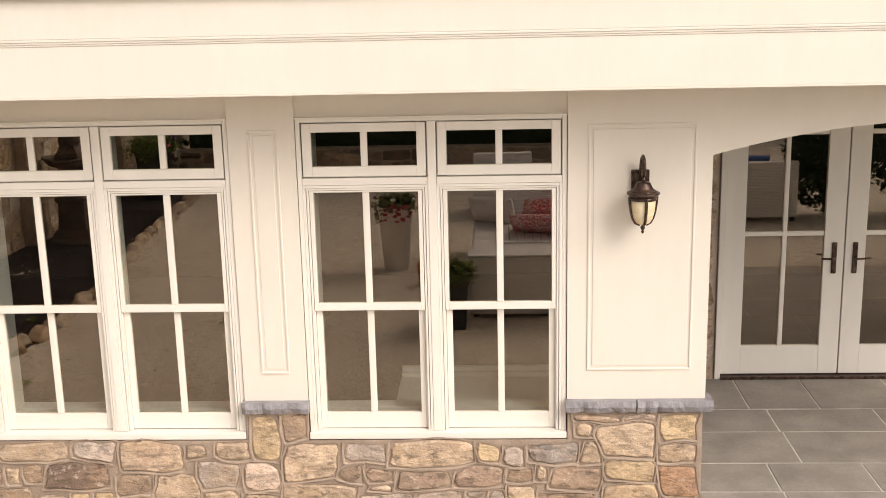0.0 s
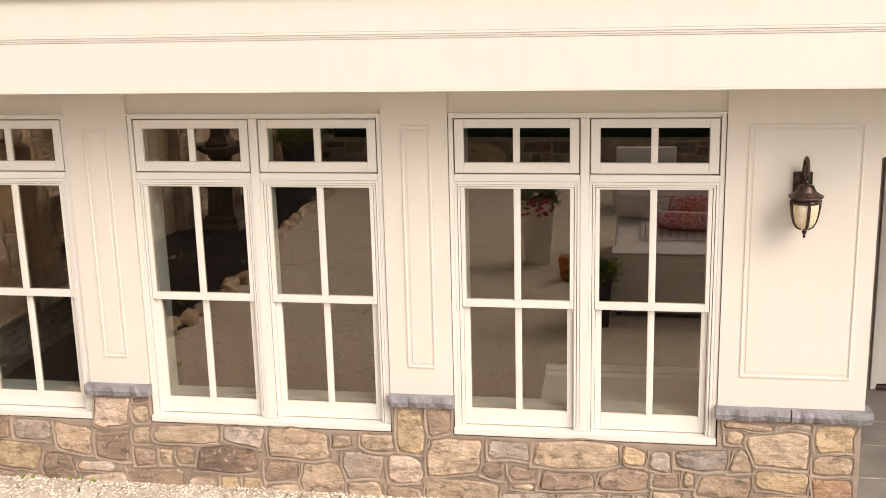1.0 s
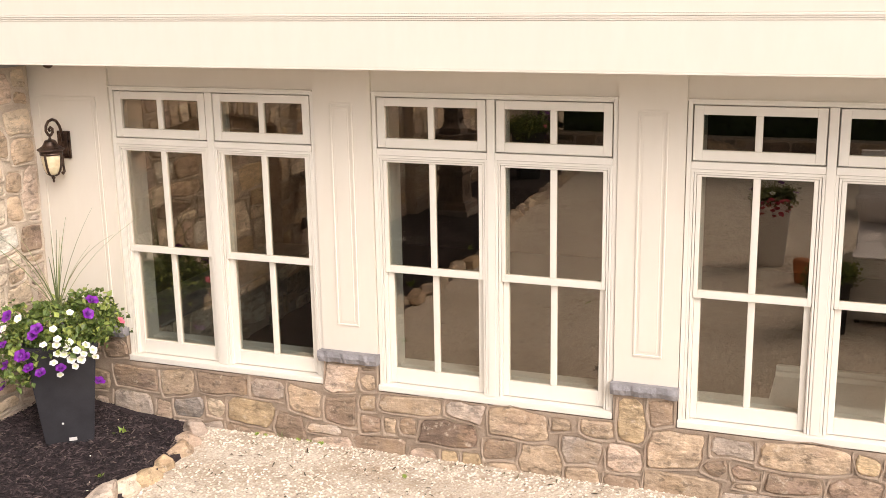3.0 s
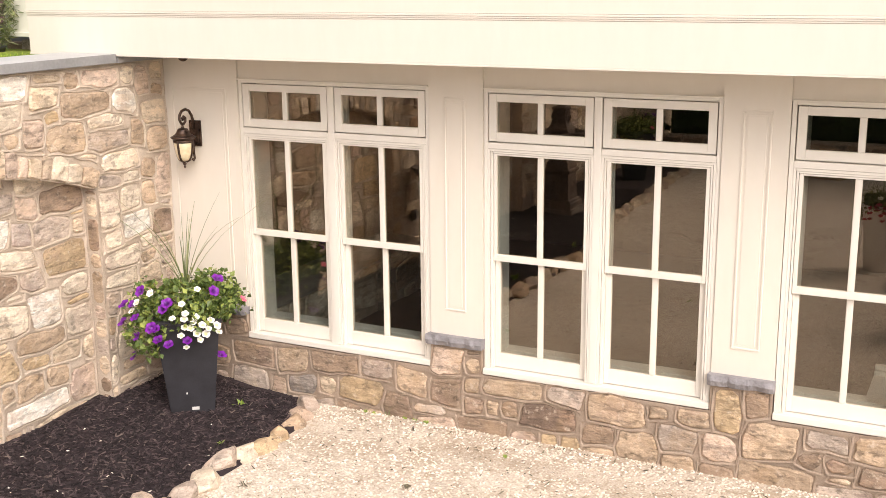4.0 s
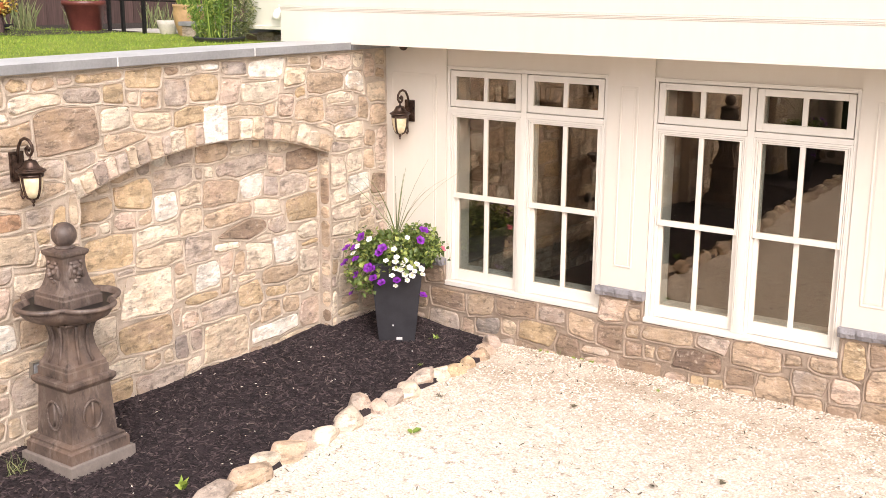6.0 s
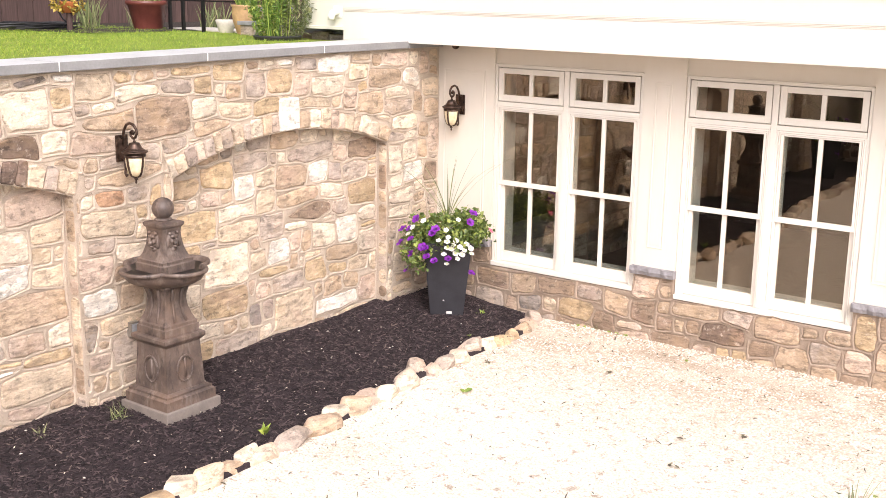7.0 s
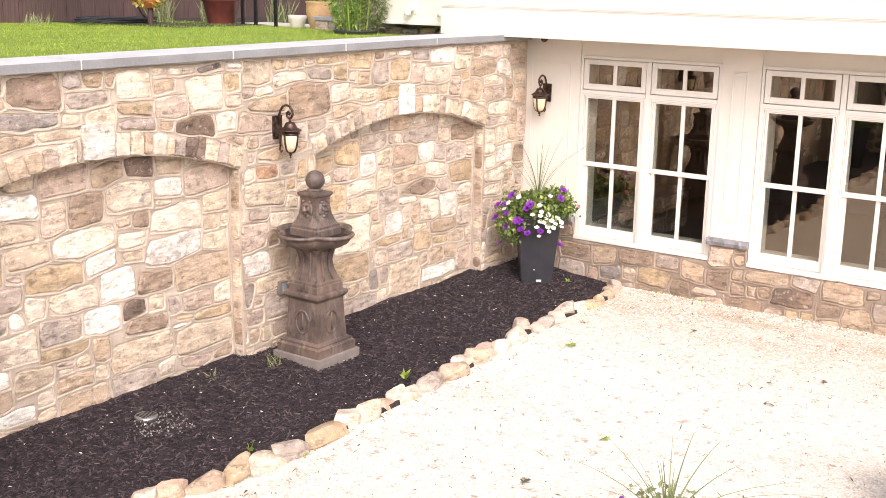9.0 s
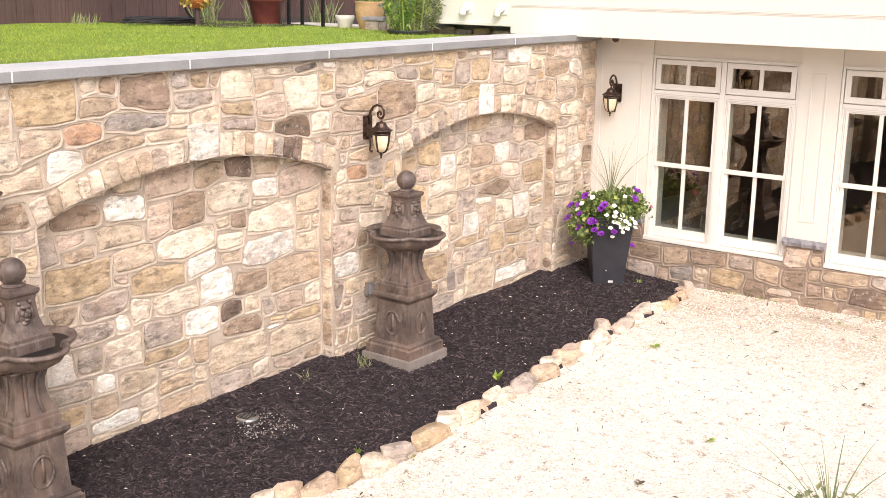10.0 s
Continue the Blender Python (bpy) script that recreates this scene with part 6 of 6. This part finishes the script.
pot = tall_pot((-5.225, 6.045, 0.050), 37.2, POT_BLACK, 0.155, 0.230, 0.75, "charcoal tapered planter with purple and white petunias", 21, blooms, leaves=1550, spikes=17, tall=0.74, droop=0.20, spread=0.345, splay=1.0)
part("tag", boxes((-0.004, 0.048, -0.162, -0.152, 0.045, 0.070), bevel=0.002), TAG, pot, "small pale label")
part("plug", boxes((-0.040, -0.026, -0.182, -0.170, 0.175, 0.188), bevel=0.004), TAG, pot)
copy_thing(pot, pose(-5.27, -3.95, 0.050 + fall(-3.95), 0, 0, 62))


def round_planter(at, label):
    """A tall tapered round pot of thin arching grass, with petunias trailing over the rim."""
    P = thing("flower_pot", label, "planter", at)
    part("pot", lathe([(0.135, 0.0), (0.142, 0.012), (0.196, 0.70), (0.210, 0.705), (0.212, 0.735), (0.204, 0.742), (0.182, 0.742), (0.176, 0.66)], 32), POT_WHITE, P, smooth=True)
    part("soil", lathe([(0.170, 0.66), (0.178, 0.70)], 24), SOIL, P)
    marks = bloom_ring(9, [("rose", 20, 30, 150, -0.16, 0.06), ("purple", 5, 190, 350, 0.06, 0.16), ("white", 3, 0, 180, 0.05, 0.12)], 0.20, 0.73)
    plant(P, 33, 0.70, 0.185, marks, mound_h=0.10, tall=0.34, leaves=800, droop=0.10, spikes=38, splay=1.5, leaf=SPIKE, root=0.03)
    return P


round_planter((-1.13, 0.55, fall(0.55)), "tall round white planter of arching grass and petunias")

# ---- garden furniture of the court, seen mirrored in the glass ----
def daybed(at, rz):
    """Origin under the middle of the near arm's outer face; the seat runs away from it along -y."""
    S = thing("wicker_daybed", "white wicker outdoor daybed with high arms and canvas seat", "daybed", at, rz)
    part("base", boxes((0.0, 1.75, -2.80, -0.29, 0.05, 0.33), bevel=0.02), WICKER, S)
    part("arm", boxes((0.0, 1.75, -0.285, 0.0, 0.04, 0.63), bevel=0.03), WICKER, S)
    part("arm_rim", boxes((-0.006, 1.756, -0.291, 0.006, 0.631, 0.648), bevel=0.008), WICKER, S)
    part("arm", boxes((0.0, 1.75, -3.08, -2.805, 0.04, 0.80), bevel=0.03), WICKER, S)
    part("back_panel", boxes((1.60, 1.75, -2.80, -0.29, 0.331, 0.86), bevel=0.03), WICKER, S)
    for y0 in (-2.79, -1.54):
        part("seat_cushion", boxes((0.01, 1.59, y0, y0 + 1.24, 0.332, 0.45), bevel=0.03), CUSHION, S, "white canvas seat cushion")
    for x0 in (0.04, 1.66):
        for y0 in (-2.95, -0.12):
            part("foot", boxes((x0, x0 + 0.05, y0, y0 + 0.05, 0.0, 0.04)), BLACK_METAL, S)
    return S


def striped_throw(at, rz):
    T = thing("striped_throw", "folded white throw with thin dark stripes on the daybed", "blanket", at, rz)
    part("cloth", boxes((0.0, 1.4, 0.0, 0.78, 0.0, 0.018), bevel=0.006), CUSHION, T)
    for k in range(16):
        part("stripe", boxes((0.05 + 0.085 * k, 0.058 + 0.085 * k, 0.01, 0.77, 0.0185, 0.0205)), RUBBER, T)
    return T


def pillow(at, rx, ry, rz, mat, label, size=0.48):
    bm = bmesh.new()
    bmesh.ops.create_cube(bm, size=1)
    bmesh.ops.subdivide_edges(bm, edges=bm.edges, cuts=5, use_grid_fill=True)
    for v in bm.verts:
        e = max(abs(v.co.x), abs(v.co.y)) * 2
        v.co.z *= 0.17 * (1 - 0.75 * e ** 3)
        v.co.x *= size
        v.co.y *= size * 0.8
    ob = part("throw_pillow", bm, mat, smooth=True)
    ob.matrix_world = pose(*at, rx, ry, rz)
    return tagged(ob, label, "pillow")


sofa_z = fall(2.0) + 0.012
daybed((-0.25, 2.72, sofa_z), 0)
striped_throw((0.02, 0.62, sofa_z + 0.451), 0)
pillow((0.50, 0.98, sofa_z + 0.56), 30, 0, 8, CORAL, "coral and white patterned throw pillow on the daybed", 0.62)
pillow((0.62, 0.62, sofa_z + 0.62), 48, 0, -6, CORAL, "coral and white patterned throw pillow on the daybed", 0.60)
pillow((-0.02, 0.42, sofa_z + 0.62), 50, 0, 14, CUSHION, "white canvas throw pillow on the daybed", 0.5)
blooms = bloom_ring(15, [("pink", 4, 10, 50, 0.08, 0.2)], 0.12, 0.44)
tall_pot((-0.425, 2.93, fall(2.93)), 0, POT_BLACK, 0.15, 0.178, 0.50, "charcoal planter with dark grasses beside the daybed", 44, blooms, spread=0.18, leaves=950, spikes=36, tall=0.30, droop=0.07, mound_h=0.05, splay=0.9, root=0.03)
ribbed = thing("terracotta_pot", "small ribbed terracotta pot on the gravel", "flower pot", (-0.76, 1.30, fall(1.3) + 0.012))
part("pot", lathe([(0.055, 0)] + [(0.06 + 0.0022 * k + (0.006 if k % 2 else 0.0), 0.012 + 0.018 * k) for k in range(13)] + [(0.075, 0.25)], 22), POT_ORANGE, ribbed, smooth=True)

def armchair(at, rz):
    S = thing("wicker_armchair", "white wicker outdoor armchair with blue cushion", "armchair", at, rz)
    part("seat", boxes((-0.42, 0.42, -0.40, 0.40, 0.06, 0.38), bevel=0.02), WICKER, S)
    part("backrest", boxes((-0.42, 0.42, 0.30, 0.42, 0.381, 0.80), bevel=0.025), WICKER, S)
    for x0 in (-0.42, 0.30):
        part("arm", boxes((x0, x0 + 0.12, -0.40, 0.298, 0.381, 0.60), bevel=0.025), WICKER, S)
    part("cushion", boxes((-0.29, 0.29, -0.38, 0.29, 0.382, 0.50), bevel=0.03), CUSHION, S)
    for x0 in (-0.40, 0.35):
        for y0 in (-0.38, 0.33):
            part("foot", boxes((x0, x0 + 0.05, y0, y0 + 0.05, 0.0, 0.06)), BLACK_METAL, S)
    return S


armchair((3.53, 2.42, fall(2.4) + 0.012), -2)
blue = pillow((3.40, 2.62, fall(2.4) + 0.72), 62, 0, 6, POT_BLUE, "blue canvas pillow on the wicker armchair", 0.42)
copy_thing(bpy.data.objects["wicker_armchair"], pose(0.15, -2.75, fall(-2.7) + 0.012, 0, 0, 176))


def shrub(at, wide, deep, tall, seed):
    """A dense clipped shrub: short stems under lobes of small leaves."""
    S = thing("garden_shrub", "dense dark green shrub on the gravel edge", "shrub", at, group="court shrubs")
    rs_, rn = np.random.default_rng(seed), random.Random(seed)
    stems_ = bmesh.new()
    for _ in range(7):
        a = rn.uniform(0, 6.28)
        tube([(0.05 * math.cos(a), 0.05 * math.sin(a), -0.02), (0.12 * wide * math.cos(a), 0.12 * deep * math.sin(a), tall * 0.3), (0.3 * wide * math.cos(a), 0.3 * deep * math.sin(a), tall * 0.7)], 0.012, 6, stems_)
    part("stem", stems_, FENCE, S)
    lobes = [foliage(rs_, 620, rn.uniform(-0.3, 0.3) * wide, rn.uniform(-0.25, 0.25) * deep, tall * rn.uniform(0.32, 0.66), wide * 0.26, deep * 0.28, tall * 0.32)[0] for _ in range(9)]
    q = np.concatenate(lobes)
    q = q[q[:, 2] > 0.02]
    scatter("foliage", LEAF_V, LEAF_F, q, spins(len(q), rs_, 1.3), rs_.uniform(0.04, 0.075, len(q)), HEDGE, S)
    return S


for k, (x, y, wide, tall) in enumerate(((4.55, 2.25, 1.5, 1.5), (5.75, 2.1, 1.6, 1.7))):
    shrub((x, y, fall(y)), wide, 1.1, tall, 50 + k)

# ---- the upper garden ----
fence = thing("garden_fence", "dark brown stained board fence behind the lawn", "fence", kind="structure")
frng = random.Random(2)
fy = 0.5
while fy < 16:
    w = frng.uniform(0.27, 0.31)
    part("plank", boxes((-15.62 + frng.uniform(-0.004, 0.004), -15.595, fy, fy + w - 0.008, 2.25, 4.3), bevel=0.003), FENCE, fence)
    fy += w
for z in (2.6, 3.9):
    part("rail", boxes((-15.67, -15.625, 0.5, 16.0, z, z + 0.09)), FENCE, fence)
border = sheet("border_soil", list(np.linspace(-15.6, -12.6, 12)), list(np.linspace(7.6, 16, 20)), lambda x, y: lawn_z(x, y) + 0.012, SOIL)
tagged(border, "dark planting strip along the fence", "soil", kind="structure")
paving = thing("garden_path", "pale paving along the border", "path", kind="structure")
part("path_slab", boxes((-13.4, -10.9, 9.55, 10.3, 2.2, 2.425)), PAVING, paving)
LZ = 2.395


def round_pot(name, at, profile, mat, label):
    P = thing(name, label, "flower pot", at)
    part("pot", lathe(profile, 28), mat, P, smooth=True)
    return P


red = round_pot("garden_pot", (-13.35, 9.19, LZ - 0.02), [(0.20, 0), (0.21, 0.02), (0.30, 0.40), (0.33, 0.415), (0.335, 0.475), (0.30, 0.48), (0.27, 0.42)], POT_RED, "large dark red glazed garden pot")
tan = round_pot("garden_pot", (-11.16, 9.20, LZ), [(0.14, 0), (0.15, 0.02), (0.205, 0.20), (0.222, 0.32), (0.215, 0.40), (0.225, 0.415), (0.225, 0.44), (0.20, 0.44), (0.19, 0.36)], POT_TAN, "round tan clay pot with grass")
bowl_pot = round_pot("garden_bowl", (-11.85, 9.42, LZ), [(0.09, 0), (0.10, 0.015), (0.14, 0.14), (0.155, 0.20), (0.145, 0.205), (0.12, 0.15)], PAVING, "small pale stone bowl planter")
rg = np.random.default_rng(8)


def tuft(parent, n, z, spread, tall, mat, name="leaves", width=0.008):
    t = rg.uniform(0, 2 * np.pi, n)
    r = spread * np.sqrt(rg.uniform(0, 1, n))
    pos = np.stack([r * np.cos(t), r * np.sin(t), np.full(n, z)], 1)
    szs = np.stack([np.full(n, width), rg.uniform(0.05, 0.3, n) * tall, rg.uniform(0.5, 1.05, n) * tall], 1)
    return scatter(name, blade_v, blade_f, pos, spins(n, rg, 0.35), szs, mat, parent)


tuft(red, 120, 0.42, 0.22, 0.45, BUSH)
tuft(tan, 160, 0.40, 0.16, 0.35, BUSH)
tuft(bowl_pot, 14, 0.16, 0.08, 0.08, BUSH)
tub = thing("bamboo_tub", "low black tub of bright green bamboo-like stems", "planter", (-9.72, 8.35, 2.345))
part("tub", lathe([(0.25, 0), (0.27, 0.02), (0.31, 0.11), (0.325, 0.13), (0.31, 0.135), (0.28, 0.09)], 28), POT_BLACK, tub, smooth=True)
stems = bmesh.new()
srng = random.Random(6)
for i in range(46):
    a, r0 = srng.uniform(0, 6.28), 0.24 * math.sqrt(srng.random())
    x0, y0 = r0 * math.cos(a), r0 * math.sin(a)
    tube([(x0, y0, 0.09), (x0 * 1.25, y0 * 1.25, 0.5), (x0 * 1.6, y0 * 1.6, srng.uniform(0.8, 1.2))], 0.006, 5, stems)
part("stem", stems, BUSH, tub)
p, _ = foliage(rg, 900, 0.20, 0.13, 0.45, 0.20, 0.20, 0.36)
scatter("dry_leaves", LEAF_V, LEAF_F, p, spins(len(p), rg, 1.0), rg.uniform(0.03, 0.07, len(p))[:, None] * np.array([[0.35, 1.5, 1]]), SPIKE, tub)
p, _ = foliage(rg, 2400, -0.07, -0.06, 0.66, 0.30, 0.30, 0.58)
scatter("foliage", LEAF_V, LEAF_F, p, spins(len(p), rg, 1.2), rg.uniform(0.03, 0.065, len(p))[:, None] * np.array([[0.5, 1.2, 1]]), BUSH, tub)

steps_ = thing("stone_steps", "grey slate treads on rough stone blocks", "steps", (-10.75, 9.05, 2.36))
part("tread", boxes((-0.30, 0.12, -0.16, 0.18, 0.20, 0.255), bevel=0.008), STEP_GREY, steps_)
part("tread", boxes((0.02, 0.42, -0.14, 0.24, 0.40, 0.455), bevel=0.008), STEP_GREY, steps_)
for x0, x1, z0, z1, tone in ((-0.27, -0.02, 0.0, 0.198, "grey"), (-0.01, 0.14, 0.0, 0.198, "slate"), (0.15, 0.40, 0.0, 0.20, "tan"), (0.15, 0.40, 0.205, 0.398, "grey")):
    part("block", boxes((x0, x1, -0.13, 0.16, z0, z1), bevel=0.02), STONE[tone], steps_)

rail = thing("metal_rail", "black metal handrail beside the garden path", "railing", (-12.7, 9.32, LZ))
for x in (-0.28, 0.02, 0.47):
    part("post", boxes((x - 0.022, x + 0.022, -0.022, 0.022, -0.1, 0.95)), BLACK_METAL, rail)
part("top_rail", boxes((-0.45, 1.4, -0.015, 0.015, 0.951, 0.975)), BLACK_METAL, rail)
part("mid_rail", boxes((-0.45, 1.4, 0.023, 0.043, 0.46, 0.48)), BLACK_METAL, rail)
part("arm", tube([(-0.28, 0.0, 0.82), (-0.10, 0.0, 0.80), (0.0, 0.0, 0.84), (0.02, 0.0, 0.90)], 0.014, 6), BLACK_METAL, rail, smooth=True)
hose = thing("garden_hose", "black coiled garden hose on the grass", "hose", (-14.2, 7.75, lawn_z(-14.2, 7.75) + 0.02))
hr = random.Random(4)
pts = [((0.34 + hr.uniform(-0.09, 0.09)) * math.cos(i * 0.42), (0.42 + hr.uniform(-0.12, 0.12)) * math.sin(i * 0.42) * 1.5, 0.012 + 0.0009 * i + hr.uniform(0, 0.03)) for i in range(90)]
part("coil", tube(pts, 0.011, 6), RUBBER, hose, smooth=True)
part("riser", tube([(0.05, 0.62, 0.03), (0.0, 0.50, 0.15), (-0.03, 0.36, 0.42), (-0.06, 0.34, 0.8)], 0.014, 6), RUBBER, hose, smooth=True)

stand = thing("plant_stand", "orange pot of yellowing plant on a dark post", "plant stand", (-13.75, 8.05, 2.41))
part("post", lathe([(0.045, -0.1), (0.045, 0.26)], 12), FENCE, stand)
part("pot", lathe([(0.09, 0.2605), (0.13, 0.40), (0.14, 0.42), (0.12, 0.425)], 20), POT_ORANGE, stand, smooth=True)
p, _ = foliage(rg, 260, 0, 0, 0.40, 0.26, 0.26, 0.16)
scatter("foliage", LEAF_V, LEAF_F, p, spins(len(p), rg, 1.2), rg.uniform(0.03, 0.06, len(p)), YELLOW, stand)
for x, y_, tall, k in ((-14.6, 9.0, 0.55, 70), (-14.0, 9.6, 0.45, 60), (-15.1, 6.9, 0.22, 50), (-13.2, 10.4, 0.5, 60), (-12.4, 10.8, 0.45, 60)):
    w = thing("border_plant", "wispy green border plant by the fence", "plant", (x, y_, lawn_z(x, y_)), group="border plants")
    tuft(w, k, 0.0, 0.22, tall, SPIKE)

# side wing of the house behind the wall top, with its vent pipes
wing = thing("house_wing", "pale siding of the house wing with a dark gap under it", "house wing", kind="structure")
part("siding", boxes((-9.56, FX0 - 0.002, 8.65, 8.8, 2.60, 3.6)), PALE, wing)
part("skirt", boxes((-9.60, FX0 - 0.002, 8.60, 8.8, 2.575, 2.615), bevel=0.004), PALE, wing)
part("gap_back", boxes((-10.5, FX0 - 0.01, 9.0, 9.1, 1.9, 2.60)), STEP_GREY, wing)
part("underside", boxes((-9.56, FX0 - 0.01, 8.801, 9.1, 2.605, 2.63)), DARK, wing)
for k, x in enumerate((-10.3, -9.98, -9.7, -9.42, -9.15, -8.85, -8.5, -8.2, -7.9, -7.6, -7.3, -7.0)):
    part("footing_stone", boxes((x - 0.15, x + 0.13, 8.84 + 0.02 * (k % 3), 8.99, 2.2, 2.50 + 0.03 * (k % 2)), bevel=0.03), STONE[("grey", "slate", "brown")[k % 3]], wing)
for x, z in ((-8.92, 2.80), (-8.35, 2.80)):
    v = thing("vent_pipe", "white plastic elbow vent pipe on the siding", "vent pipe", (x, 8.65, z), group="vent pipes")
    part("elbow", tube([(0, -0.002, 0.0), (0, -0.06, 0.0), (-0.01, -0.10, -0.015), (-0.02, -0.115, -0.06), (-0.02, -0.115, -0.10)], 0.045, 14), POT_WHITE, v, smooth=True)
    part("flange", boxes((-0.075, 0.075, -0.014, -0.001, -0.075, 0.075), bevel=0.005), POT_WHITE, v)

# ---- far side of the court: low stone wall and dark hedge ----
far = thing("court_wall", "brown fieldstone wall closing the court", "stone wall", kind="structure")
part("far_mortar", boxes((-5.6, 12, -6.55, -6.2, -0.5, 0.36)), MORTAR, far)
rng = random.Random(77)
lay(masonry(-12, 5.6, -0.3, 0.36, rng, lambda u, w, d: (-u, -6.2 + d, w), ["brown", "grey", "tan", "dark", "slate"], [], lambda p, u, v: clip(p, (0, -1), -0.35), big=1.1), far, 0)
p = np.stack([rg.uniform(-5.5, 12, 20000), rg.uniform(-8.0, -6.62, 20000), 0.1 + 3.3 * rg.uniform(0, 1, 20000) ** 0.85], 1)
p[:, 2] += 0.35 * np.array([noise.noise(Vector((x * 0.7, 0, 0))) for x in p[:, 0]])
hedge = thing("hedge", "dark green clipped hedge behind the court wall", "hedge", kind="structure")
tagged(scatter("hedge_leaves", LEAF_V, LEAF_F, p, spins(len(p), rg, 1.3), rg.uniform(0.09, 0.19, len(p)), HEDGE, hedge), kind="stuff")
part("hedge_core", boxes((-5.5, 12, -7.8, -7.0, -0.4, 2.8)), HEDGE, hedge)
